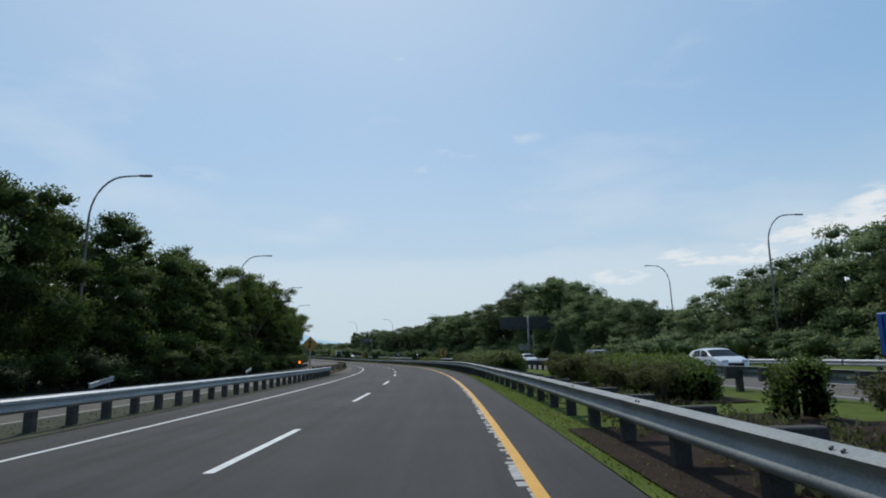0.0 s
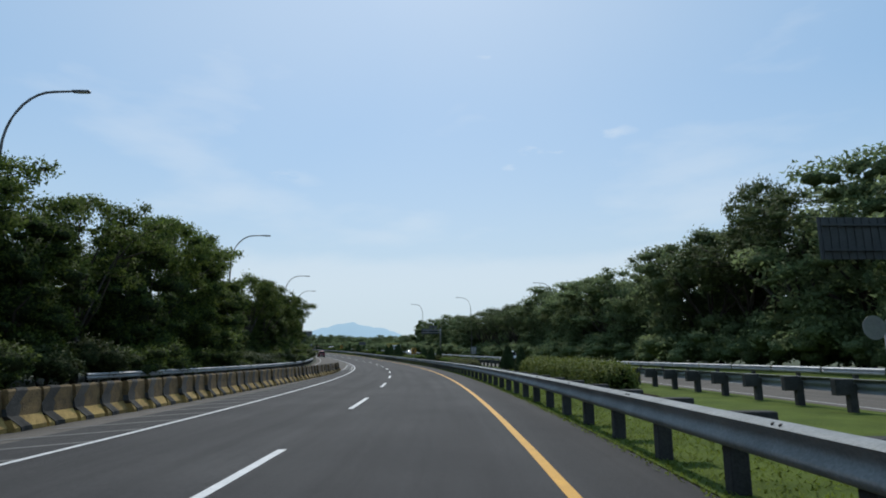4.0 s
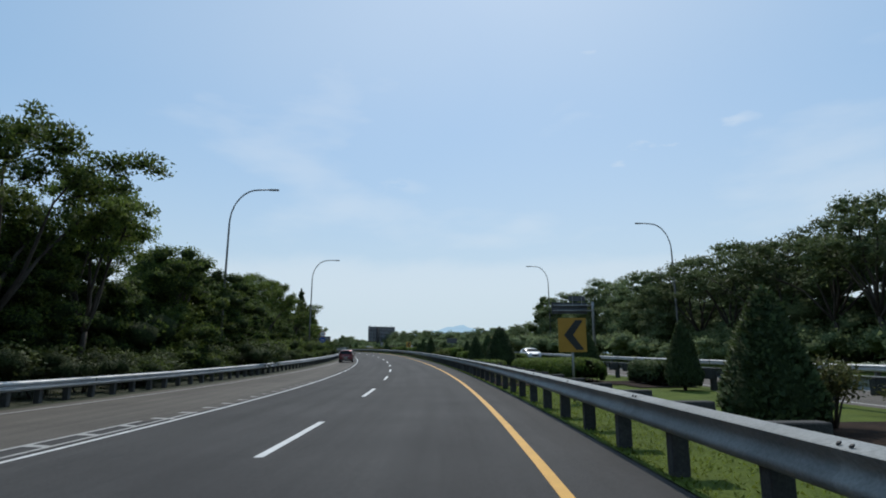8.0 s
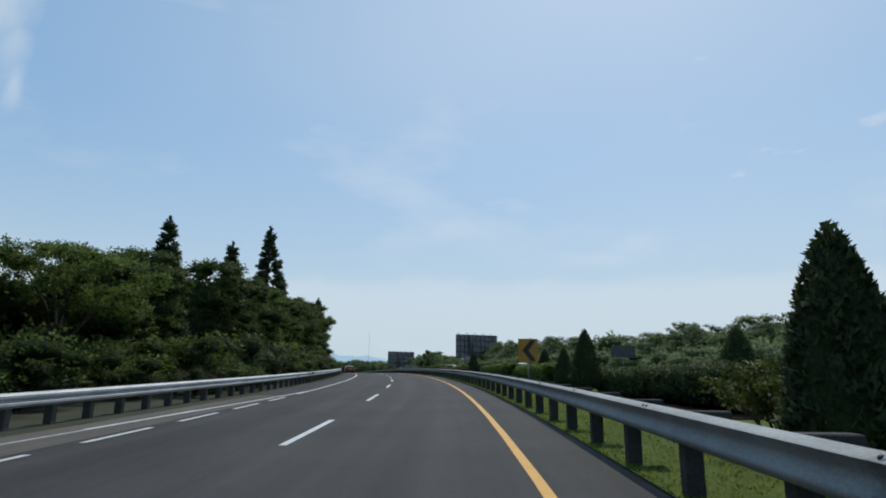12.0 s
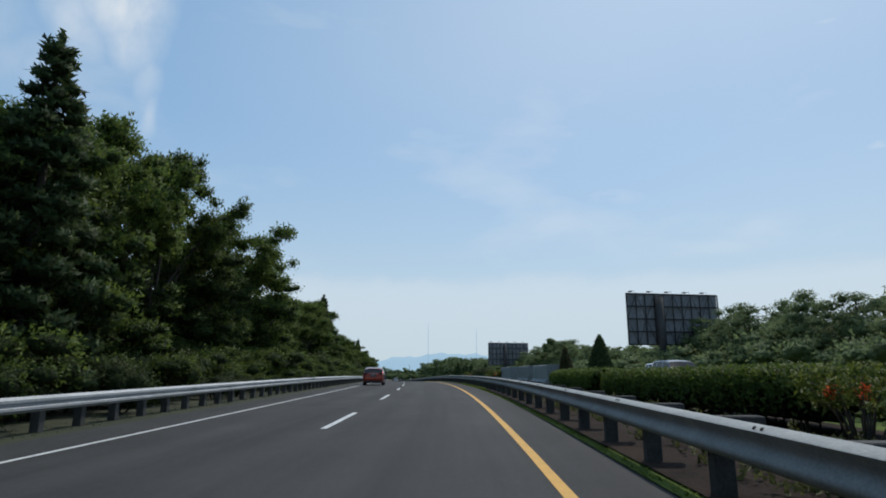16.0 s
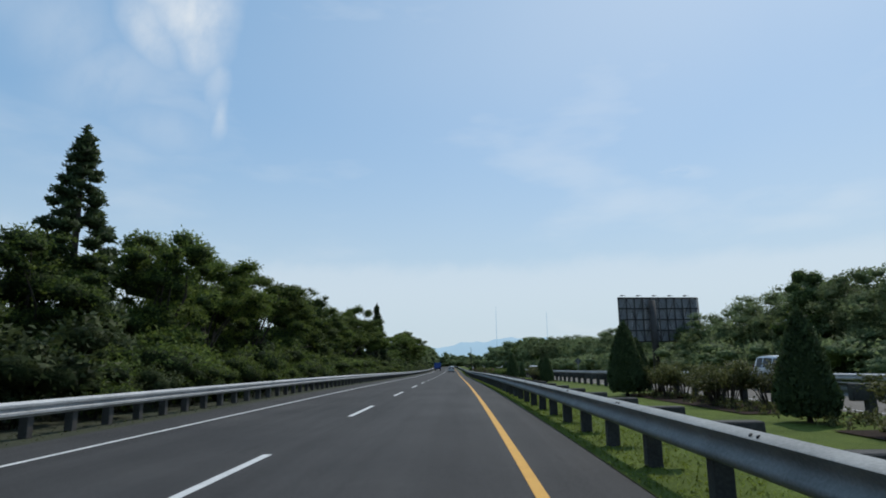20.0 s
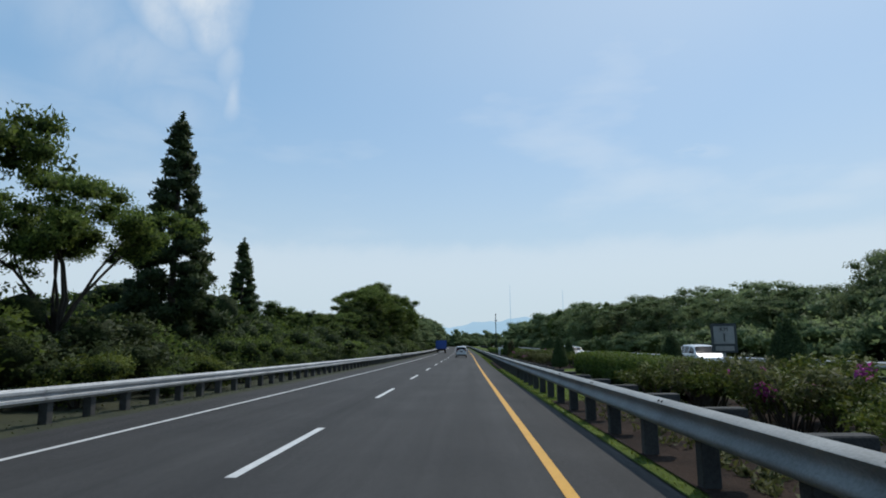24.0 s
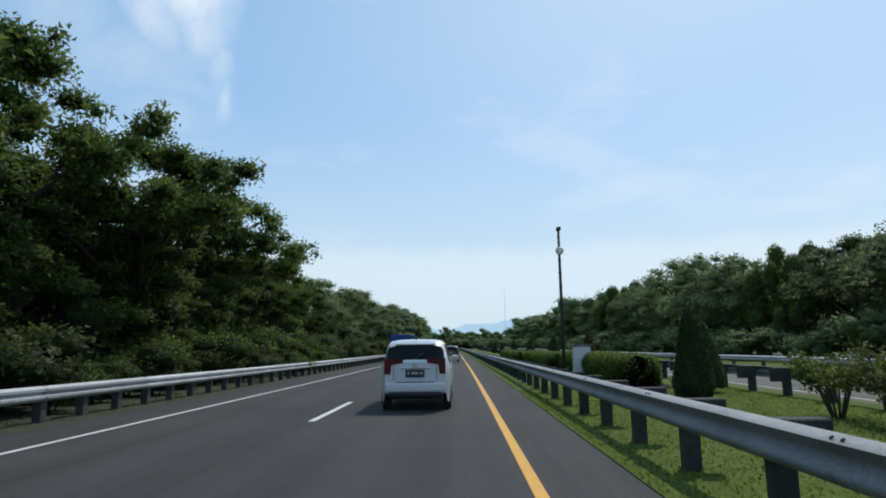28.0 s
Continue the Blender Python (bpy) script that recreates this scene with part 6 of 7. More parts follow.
HEDGE_MASS = {LEAF_HEDGE: MASS_HEDGE, LEAF_CONE: MASS_CONE, LEAF_TIPPED: MASS_TIPPED, LEAF_LIGHT: MASS_HEDGE}
for k, (s0, s1, l0, l1, h, mat_, label, legs) in enumerate((
    (10.7, 11.6, 9.0, 9.7, 1.08, LEAF_HEDGE, "small rounded dense green hedge in the median", -0.1),
    (15.5, 30, 8.8, 10.2, 1.12, LEAF_HEDGE, "loose bushy hedge over bare red earth", -0.25),
    (41, 57.6, 6.15, 9.4, 1.56, LEAF_TIPPED, "tall yellow-green hedge with rusty tips in the median", -0.1),
    (57.4, 66.5, 6.4, 9.2, 1.53, LEAF_TIPPED, "tall yellow-green hedge with rusty tips in the median", -0.1),
    (71, 79, 9.0, 10.4, 1.0, LEAF_SHRUB, "low loose hedge in the median", -0.2),
    (95, 112, 8.0, 9.4, 1.15, LEAF_LIGHT, "low yellow-green hedge in the median", -0.1),
    (150.5, 160, 8.6, 10.2, 0.95, LEAF_HEDGE, "clipped dark green hedge in the median", 0.1),
    (175, 178.5, 11.0, 12.0, 1.0, LEAF_CONE, "small dark clipped hedge near the far rail", 0.1),
    (177, 193, 8.2, 9.8, 1.0, LEAF_HEDGE, "clipped green hedge in the median", 0.1),
    (196.5, 206.5, 8.8, 10.4, 1.1, LEAF_HEDGE, "clipped green hedge in the median", 0.15),
    (188, 203, 6.3, 7.2, 0.72, LEAF_HEDGE, "low clipped green hedge behind the guard rail", 0.1),
    (216.5, 223, 8.2, 9.8, 1.15, LEAF_HEDGE, "clipped green hedge in the median", 0.1),
    (231, 244, 9.2, 10.8, 1.4, LEAF_HEDGE, "clipped dark green hedge in the median", 0.15),
    (248, 261, 10.0, 11.6, 1.3, LEAF_CONE, "clipped dark green hedge in the median", 0.1),
    (264, 274, 8.4, 9.8, 1.3, LEAF_HEDGE, "clipped dark green hedge in the median", 0.1),
    (277, 290, 8.4, 9.8, 1.3, LEAF_HEDGE, "clipped dark green hedge in the median", 0.1),
    (292.5, 296, 10.4, 11.8, 1.4, LEAF_CONE, "tall dark clipped hedge near the far rail", 0.2),
    (297, 308, 10.6, 12.0, 1.45, LEAF_CONE, "tall dark clipped hedge near the far rail", 0.2),
    (313, 317.5, 10.2, 11.6, 1.2, LEAF_HEDGE, "short clipped green hedge in the median", 0.1),
    (321, 335, 8.6, 10.2, 1.2, LEAF_HEDGE, "clipped green hedge with bare earth below", 0.2),
    (336, 345, 8.6, 10.2, 1.15, LEAF_HEDGE, "clipped green hedge in the median", 0.15),
    (376, 383, 8.2, 10.2, 1.45, LEAF_SHRUB, "tall loose yellowish shrub hedge", -0.2),
    (459, 470, 8.3, 9.8, 1.02, LEAF_HEDGE, "clipped green hedge in the median", 0.15),
    (481, 495.5, 8.2, 9.8, 1.28, LEAF_HEDGE, "tall clipped green hedge in the median", 0.15),
    (495, 501, 10.2, 11.6, 1.2, LEAF_CONE, "dark clipped hedge over bare red earth", 0.3),
    (526.5, 534, 8.1, 9.8, 1.3, LEAF_HEDGE, "clipped green hedge in the median", 0.15),
    (136, 149, 7.9, 9.6, 0.72, LEAF_LOOSE, "low loose dull green hedge in the median", -0.15),
    (561, 574, 8.6, 10.2, 1.2, LEAF_HEDGE, "clipped green hedge in the median", 0.05),
    (578, 592, 8.6, 10.0, 1.15, LEAF_HEDGE, "clipped green hedge in the median", 0.05),
    (600, 618, 8.6, 10.0, 1.1, LEAF_HEDGE, "clipped green hedge in the median", 0.05))):
    hedge(s0, s1, l0, l1, h, label, mat_, 0.06 if h > 1.5 else 0.08, 900 if h > 1.5 else 600, k, abs(legs) if legs > 0 else 0.0, legs < 0)
    if legs:
        strip("planting_bed", s0 - 0.6, s1 + 0.6, (lambda s: EDGE(s) + (0.03 if s < 68 else 0.16)) if s0 in (41, 177, 188, 216.5, 321, 336, 376, 459, 136) else l0 - 0.9, l1 + 0.4, 0.045, EARTH, parent=median, label="bare red earth bed")

LEGGY = [leggy_mesh(k, 2300, m, 1.9, 1.35, 0.075, f) for k, m, f in ((91, LEAF_LOOSE, None), (92, LEAF_LIGHT, ORANGE_FLOWER), (93, LEAF_LOOSE, PINK), (94, LEAF_LIGHT, None))]
for lo, hi, gap, l0, l1, which, label in ((-10, 10, 1.5, 8.0, 10.4, (0,), "leggy green shrub over bare earth"), (16, 29, 1.5, 8.4, 9.0, (0,), "leggy green shrub over bare earth"), (113, 123, 1.4, 10.4, 11.6, (0,), "dry leggy shrub over bare earth"), (157, 163, 1.3, 9.0, 11.2, (0,), "dry leggy shrub over bare earth"), (230, 243, 1.2, 7.6, 8.6, (0, 3), "loose weedy shrub over bare earth"), (308, 320, 1.3, 8.0, 10.0, (0, 1), "low reddish shrub over bare earth"),
                                  (366, 386, 1.1, 8.2, 10.6, (0, 1, 1), "loose shrub with orange flowers"), (388, 398, 1.0, 10.6, 11.8, (0,), "dry leggy shrub with bare stems"), (403, 413, 1.0, 10.8, 11.9, (0,), "dry leggy shrub with bare stems"), (440, 450, 1.3, 9.8, 11.4, (0,), "dry leggy shrub with bare stems"), (470.5, 481, 0.55, 7.4, 10.0, (0, 2, 3, 3), "loose shrub with pink flowers"), (508, 526, 0.85, 7.6, 11.0, (0, 0, 2, 3), "loose shrub with pink flowers"), (545.5, 552, 1.3, 9.8, 11.2, (0, 3), "loose green shrub by the lawn")):
    s = lo
    while s < hi:
        st, fo = LEGGY[rng.choice(which)]
        k = rng.uniform(0.75, 1.1)
        plant("shrub", label, "shrub", stand(s, rng.uniform(l0, l1), 0.03, rng.uniform(0, 360)), (("branching_stem", st), ("foliage", fo)), "median shrubs", (k, k, k * rng.uniform(0.7, 0.95)))
        s += gap * rng.uniform(0.7, 1.3)
    if lo < 540:
        strip("planting_bed", lo - 0.6, hi + 0.6, (lambda s: EDGE(s) + 0.2) if lo in (-10, 136, 308, 366, 470.5, 508) else l0 - 0.8, l1 + 0.5, 0.04, EARTH, parent=median, label="bare red earth bed")


def grass_blades(name, label, spans, count, seed, material):
    """Short grass as one mesh of blades along stretches of the road."""
    rs = np.random.RandomState(seed)
    verts = []
    total = sum((s1 - s0) * (l1 - l0) for s0, s1, l0, l1 in spans)
    for s0, s1, l0, l1 in spans:
        n = int(count * (s1 - s0) * (l1 - l0) / total)
        ss, ls = rs.uniform(s0, s1, n), rs.uniform(l0, l1, n)
        if l0 < 5:
            ls = ls + np.array([EDGE(v) for v in ss]) - 4.85
        a = np.interp(ss, SS, _turn)
        x, y, z = np.interp(ss, SS, _X) + ls * np.cos(a), np.interp(ss, SS, _Y) + ls * np.sin(a), np.interp(ss, SS, _Z) + np.interp(ss, SS, _lean) * np.clip(ls, -6, 6) + 0.02
        h, w, b = rs.uniform(0.015, 0.045, n), rs.uniform(0.008, 0.02, n), rs.uniform(0, 2 * math.pi, n)
        base = np.stack([x, y, z], 1)
        side = np.stack([np.cos(b) * w, np.sin(b) * w, 0 * w], 1)
        tip = base + np.stack([rs.normal(0, 0.03, n), rs.normal(0, 0.03, n), h], 1)
        verts.append(np.stack([base - side, base + side, tip], 1).reshape(-1, 3))
    verts = np.concatenate(verts)
    up_ = np.tile(np.array([0.0, 0.0, 1.0]), (len(verts), 1))
    return tagged(new(name, quick_mesh(name, verts, np.arange(len(verts)), NO_QUADS, material, normals=up_)), label, "grass", "", "stuff")


def weeds(spans, gap, seed):
    """Low weeds and seedlings scattered over the bare beds, as one mesh of small leaves."""
    rs = np.random.RandomState(seed)
    pts, ways = [], []
    for s0, s1, l0, l1 in spans:
        for _ in range(int((s1 - s0) * (l1 - l0) / gap)):
            s, l = rs.uniform(s0, s1), rs.uniform(l0, l1)
            n, r, tall = rs.randint(8, 42), rs.uniform(0.06, 0.3), rs.uniform(0.05, 0.32)
            base = at(s, l, 0.05)
            off = rs.normal(0, 0.5, (n, 3)) * np.array([r, r, 0])
            pts.append(np.array(base) + off + np.stack([0 * off[:, 0], 0 * off[:, 0], rs.random(n) * tall], 1))
            ways.append(off + np.array([0, 0, 0.12]))
    pts, ways = np.concatenate(pts), np.concatenate(ways)
    v, q, normal = leaves(pts, unit(ways), 0.085, 0.045, rs, -0.2, 0.7)
    return tagged(new("weeds", quick_mesh("weeds", v, q, NO_QUADS, LEAF_LOOSE, normals=normal)), "low weeds and seedlings scattered over bare earth", "weeds", "", "stuff")


weeds([(-10, 30, 5.7, 8.8), (42, 58, 5.5, 6.6), (113, 123, 10, 12), (135, 150, 5.7, 8.2), (177, 205, 5.5, 8.2), (217, 226, 5.7, 8.2), (308, 345, 5.7, 8.4), (366, 386, 5.7, 9), (388, 413, 10.2, 12), (459, 481, 5.7, 8.2), (508, 526, 5.7, 8.0)], 0.22, 8)
GRASS_BLADE = leaf_material("grass_blade", (0.11, 0.15, 0.02), (0.18, 0.235, 0.042), 0.5, 0.8, 0.1)
grass_blades("grass", "short sunlit grass of the median", [(-2, 42, 4.86, 5.5), (59, 560, 4.86, 5.02), (59, 135, 5.02, 5.5), (59, 68, 5.5, 6.5), (150, 176, 5.02, 5.5), (205, 217, 5.02, 5.5), (226, 308, 5.02, 5.5), (345, 366, 5.02, 5.5), (386, 459, 5.02, 5.5), (481, 508, 5.02, 5.5), (526, 560, 5.02, 5.5), (30, 41, 5.5, 12.2), (68, 95, 5.5, 9), (95, 113, 5.5, 8), (113, 136, 5.5, 12), (150, 176, 5.5, 8.5), (205, 217, 5.5, 9), (226, 308, 5.5, 7.6), (346, 366, 5.5, 8.5), (386, 440, 5.5, 8.5), (440, 459, 5.5, 12), (481, 508, 5.5, 8.5), (534, 562, 5.5, 12)], 300000, 3, GRASS_BLADE)
grass_blades("grass", "rough grass along the wooded verge", [(-2, 49, -6.9, -5.05), (136, 250, -14, -9.5), (255, 560, -6.6, -5.1)], 26000, 4, LEAF_SHRUB)

# ---- vehicles ----
def paint(name, colour, coat=0.7, metal=0.25):
    m = surface(name, tuple(c * 0.93 for c in colour), colour, 3, 0.35, metal=metal)
    b = m.node_tree.nodes["Principled BSDF"]
    b.inputs["Coat Weight"].default_value, b.inputs["Coat Roughness"].default_value = coat, 0.06
    return m


CAR_WHITE = paint("white_car_paint", (0.66, 0.67, 0.68), metal=0)
CAR_RED = paint("dark_red_car_paint", (0.13, 0.009, 0.013), metal=0.6)
CAR_ORANGE = paint("orange_red_car_paint", (0.24, 0.022, 0.007), metal=0.85)
CAR_DARK = paint("dark_grey_car_paint", (0.03, 0.034, 0.04))
CAR_SILVER = paint("silver_car_paint", (0.42, 0.44, 0.46), metal=0.5)
CAR_BRIGHT_RED = paint("bright_red_car_paint", (0.4, 0.02, 0.03))
CAR_BLUE = paint("blue_truck_paint", (0.015, 0.07, 0.3))
TRUCK_YELLOW = surface("yellow_truck_panel", (0.26, 0.21, 0.03), (0.4, 0.33, 0.05), 1.5, 0.6)
GLASS = surface("tinted_glass", (0.006, 0.007, 0.008), (0.011, 0.012, 0.014), 4, 0.1, spec=0.15)
TYRE = surface("tyre_rubber", (0.012, 0.012, 0.012), (0.03, 0.03, 0.03), 9, 0.85)
RIM = surface("alloy_rim", (0.6, 0.6, 0.61), (0.75, 0.75, 0.76), 9, 0.3, metal=0.9)
# rim barrel: dark colour in place of the shade behind the spokes
RIM_SHADE = surface("shaded_rim", (0.1, 0.1, 0.1), (0.16, 0.16, 0.16), 9, 0.4, metal=0.6)
TRIM = surface("black_plastic", (0.014, 0.014, 0.015), (0.03, 0.03, 0.032), 6, 0.6)
CHROME = surface("chrome", (0.7, 0.7, 0.7), (0.8, 0.8, 0.8), 6, 0.12, metal=1.0)
TAIL_RED = surface("red_lamp_lens", (0.07, 0.006, 0.008), (0.12, 0.01, 0.012), 6, 0.15, spec=0.5)
HEAD_CLEAR = surface("clear_lamp_lens", (0.55, 0.57, 0.6), (0.75, 0.77, 0.8), 6, 0.1)
PLATE_GREY = surface("plate_bars", (0.3, 0.3, 0.3), (0.45, 0.45, 0.45), 9, 0.6)


def wheel_meshes(r, w):
    tyre = turned([(r * 0.6, -w / 2), (r * 0.93, -w / 2), (r, -w * 0.32), (r, w * 0.32), (r * 0.93, w / 2), (r * 0.6, w / 2)], 22)
    rim = turned([(r * 0.62, -w * 0.4), (r * 0.62, w * 0.42), (r * 0.56, w * 0.46), (r * 0.5, w * 0.3), (r * 0.12, w * 0.26)], 22)
    spoke = bmesh.new()
    for k in range(10):
        a = 2 * math.pi * (k // 2) / 5 + (0.2 if k % 2 else -0.2)
        b2 = bmesh.ops.create_cube(spoke, size=1, matrix=Matrix.Rotation(a, 4, "Z") @ Matrix.Translation((r * 0.32, 0, w * 0.42)) @ Matrix.Diagonal((r * 0.6, r * 0.14, w * 0.2, 1)))
    out = []
    for n_, b, m in (("tyre", tyre, TYRE), ("rim", rim, RIM_SHADE), ("spoke_ring", spoke, RIM)):
        b.transform(Matrix.Rotation(radians(90), 4, "Y"))
        me = bpy.data.meshes.new(n_)
        b.to_mesh(me)
        b.free()
        me.materials.append(m)
        out.append(me)
    return out


WHEELS = {}


def add_wheel(parent, x, y, r, w):
    key = (round(r, 3), round(w, 3))
    if key not in WHEELS:
        WHEELS[key] = wheel_meshes(r, w)
    tyre, rim, spokes = WHEELS[key]
    m = Matrix.Translation((x, y, r)) @ Matrix.Rotation(radians(0 if x > 0 else 180), 4, "Z")
    wheel = part("wheel", tyre, None, parent, "black tyre on alloy rim", m)
    part("rim", rim, None, wheel)
    part("spokes_disc", spokes, None, wheel)


def lamp_wedge(side, edge, top, tall):
    """A tail lamp that wraps the rear corner and tapers towards the tailgate."""
    drop, reach = 0.17, 0.3
    if tall:
        outline = [(edge, top + 0.02), (edge, top - 0.34), (edge - 0.14, top - 0.34), (edge - 0.165, top - 0.13), (edge - 0.44, top - 0.085), (edge - 0.42, top)]
    else:
        outline = [(edge, top + 0.02), (edge, top - drop), (edge - 0.15, top - drop * 0.92), (edge - 0.19, top - drop * 0.5), (edge - reach, top - drop * 0.36), (edge - reach, top)]
    b = bmesh.new()
    rows = [[b.verts.new((side * (x - (0.0 if y < 0.1 else 0.02)), y, z)) for x, z in outline] for y in (-0.012, 0.13)]
    for k in range(6):
        b.faces.new((rows[0][k], rows[0][(k + 1) % 6], rows[1][(k + 1) % 6], rows[1][k]))
    b.faces.new(rows[0])
    b.faces.new(rows[1][::-1])
    bmesh.ops.recalc_face_normals(b, faces=b.faces)
    return b


def car(name, label, m, colour, prof, half, axles, windows, screen, rear_glass, belt, wheel=0.3, group="", plate_z=0.86, lamps_z=0.95, plate=True, tall_lamp=False):
    """A car from its top line. prof: (y, z) from tail to nose; windows: (y0, y1) of the side panes; screen and rear_glass: the y spans of the sloped panes."""
    ob = thing(name, label, "car" if name != "pickup" else "truck", m, group)
    length = prof[-1][0]
    topf = table(*prof)
    ys = {p[0] for p in prof} | {v for w in windows for v in w} | set(screen) | set(rear_glass)
    for a in axles:
        ys |= {a + (wheel + 0.07) * math.cos(math.pi * k / 8) for k in range(9)}
    ys |= {0.12, 0.3, length - 0.25, length - 0.1}
    ys = sorted(y for y in ys if 0 <= y <= length)
    ys = [y for i, y in enumerate(ys) if i == 0 or y - ys[i - 1] > 0.012]

    def ring(y):
        end = min(y, length - y)
        w = half * (1 - 0.16 * max(0, 1 - end / 0.55) ** 2)
        t = topf(y)
        b = min(belt, t - 0.03)
        wr = w - 0.3 * max(0, t - b) * (0.9 if t - b > 0.2 else 0.5)
        sill = 0.2 + (0.22 if tall_lamp and y < 0.15 else 0.1 if end < 0.15 else 0)
        for a in axles:
            if abs(y - a) < wheel + 0.07:
                sill = max(sill, wheel + math.sqrt(max(0, (wheel + 0.07) ** 2 - (y - a) ** 2)))
        d = max(t - b, 0.02)
        half_ring = [(0, t), (wr * 0.62, t - 0.012), (wr - 0.06, t - min(0.05, d * 0.3)), (wr, t - min(0.12, d * 0.55)), (w - 0.025, b), (w, b - 0.09), (w + 0.012, b - 0.24), (w, max(sill + 0.04, b - 0.5)), (w - 0.03, sill)]
        return [(x, y, z) for x, z in half_ring]

    rings = [ring(y) for y in ys]
    verts, body, glass = [], [], []
    n = len(rings[0])
    for r in rings:
        verts += r
    for r in rings:
        verts += [(-x, y, z) for x, y, z in r]
    half_count = len(rings) * n
    pieces = {"window": [], "windscreen": [], "rear_window": []}
    panes = {}
    for i in range(len(rings) - 1):
        mid = (ys[i] + ys[i + 1]) / 2
        for j in range(n - 1):
            f = (i * n + j, i * n + j + 1, (i + 1) * n + j + 1, (i + 1) * n + j)
            g = tuple(half_count + k for k in f[::-1])
            key = None
            if j == 3:
                for k, (a, b) in enumerate(windows):
                    if a <= mid <= b:
                        key = ("window", k)
            if j <= 1 and screen[0] <= mid <= screen[1]:
                key = ("windscreen", 0)
            if j <= (2 if tall_lamp else 1) and rear_glass[0] <= mid <= rear_glass[1]:
                key = ("rear_window", 0)
            if key is None:
                body += [f, g]
            elif key[0] == "window":
                panes.setdefault((*key, 0), []).append(f)
                panes.setdefault((*key, 1), []).append(g)
            else:
                panes.setdefault(key, []).extend([f, g])
    for first, flip in ((0, False), (len(rings) - 1, True)):
        cap = [first * n + j for j in range(n)] + [half_count + first * n + j for j in range(n - 1, 0, -1)]
        body.append(tuple(cap if flip else cap[::-1]))

    def piece(name_, faces, material):
        used = sorted({v for f in faces for v in f})
        index = {v: k for k, v in enumerate(used)}
        me = mesh_of(name_, [verts[v] for v in used], [tuple(index[v] for v in f) for f in faces], material)
        for p in me.polygons:
            p.use_smooth = True
        b = bmesh.new()
        b.from_mesh(me)
        bmesh.ops.remove_doubles(b, verts=b.verts, dist=0.002)
        bmesh.ops.recalc_face_normals(b, faces=b.faces)
        b.to_mesh(me)
        b.free()
        me.set_sharp_from_angle(angle=radians(38))
        return part(name_, me, None, ob)

    shell_ = piece("body", body, colour)
    for key, faces in panes.items():
        piece(key[0], faces, GLASS)
    w0 = half * 0.84
    part("underbody", box(half * (1.5 if tall_lamp else 1.7), length - 0.5, 0.34, 0, length / 2, 0.26 if tall_lamp else 0.2), TRIM, ob)
    if tall_lamp:
        part("rear_bumper", box(w0 * 1.86, 0.22, 0.13, 0, 0.1, 0.33, 0.05, rounds=2), TRIM, ob, "black lower bumper")
        bump = part("rear_bumper", box(w0 * 2.06, 0.26, 0.24, 0, 0.1, 0.43, 0.08, rounds=4), colour, ob)
        part("crease", box(w0 * 1.3, 0.02, 0.02, 0, -0.005, 0.655, 0.006), TRIM, bump)
        part("tailgate_seam", box(0.012, 0.012, 0.34, w0 * 0.72, -0.003, 0.7), TRIM, ob)
        part("tailgate_seam", box(0.012, 0.012, 0.34, -w0 * 0.72, -0.003, 0.7), TRIM, ob)
    else:
        part("rear_bumper", box(w0 * 1.9, 0.2, 0.2 if half < 0.85 else 0.24, 0, 0.075, 0.2, 0.06), TRIM, ob, "black lower bumper")
        bump = part("rear_bumper", box(w0 * 2.02, 0.2, 0.26, 0, 0.08, 0.33, 0.07, rounds=3), colour, ob)
    if not tall_lamp and half < 0.85:
        part("reflector", box(w0 * 1.2, 0.02, 0.035, 0, -0.035, 0.4), CHROME, bump, "pale bumper strip")
    zt = lamps_z
    for sx in (-1, 1):
        part("tail_lamp", lamp_wedge(sx, half * 0.86, zt, tall_lamp), TAIL_RED, ob, "red tail lamp")
        part("headlamp", box(0.36, 0.25, 0.14, sx * (half - 0.3), length - 0.2, 0.66, 0.04), HEAD_CLEAR, ob, "clear headlamp")
        mir = part("mirror", box(0.2, 0.1, 0.14, sx * (half + 0.08), screen[0] - 0.02, belt + 0.02, 0.03), TRIM if not tall_lamp else colour, ob)
        for k, (a, b) in enumerate(windows[:2]):
            part("door_handle", box(0.025, 0.16, 0.03, sx * (half + 0.012), (a + b) / 2 - 0.2, belt - 0.15, 0.008), colour, ob)
        for y in axles:
            add_wheel(ob, sx * (half - 0.1), y, wheel, 0.19)
    if plate:
        pl = part("number_plate", box(0.44, 0.02, 0.17, 0, -0.02, plate_z - 0.17, 0.004), SIGN_BLACK, ob, "dark number plate with plain bars")
        for x, w in ((-0.15, 0.05), (0.0, 0.16), (0.15, 0.07)):
            part("plate_bar", box(w, 0.006, 0.06, x, -0.034, plate_z - 0.11), PLATE_GREY, pl)
        part("garnish", box(0.7, 0.025, 0.03, 0, -0.012, plate_z + 0.02, 0.008), CHROME, ob, "chrome strip")
        part("badge", box(0.1, 0.015, 0.07, 0, -0.012, plate_z + 0.075, 0.02), CHROME, ob)
    zr = topf(rear_glass[0]) + 0.04
    wiper = tube([(0.02, rear_glass[0] - 0.02, zr), (0.2, rear_glass[0] + 0.02, zr + 0.1)], 0.012, 5)
    part("rear_wiper", wiper, TRIM, ob)
    part("spoiler", box(w0 * 1.35, 0.2, 0.03, 0, rear_glass[1] + 0.06, topf(rear_glass[1]) - 0.002, 0.012), colour, ob)
    part("aerial", tube([(0, rear_glass[1] + 0.25, topf(rear_glass[1] + 0.25) - 0.01), (0, rear_glass[1] + 0.15, topf(rear_glass[1]) + 0.14)], 0.012, 5), TRIM, ob)
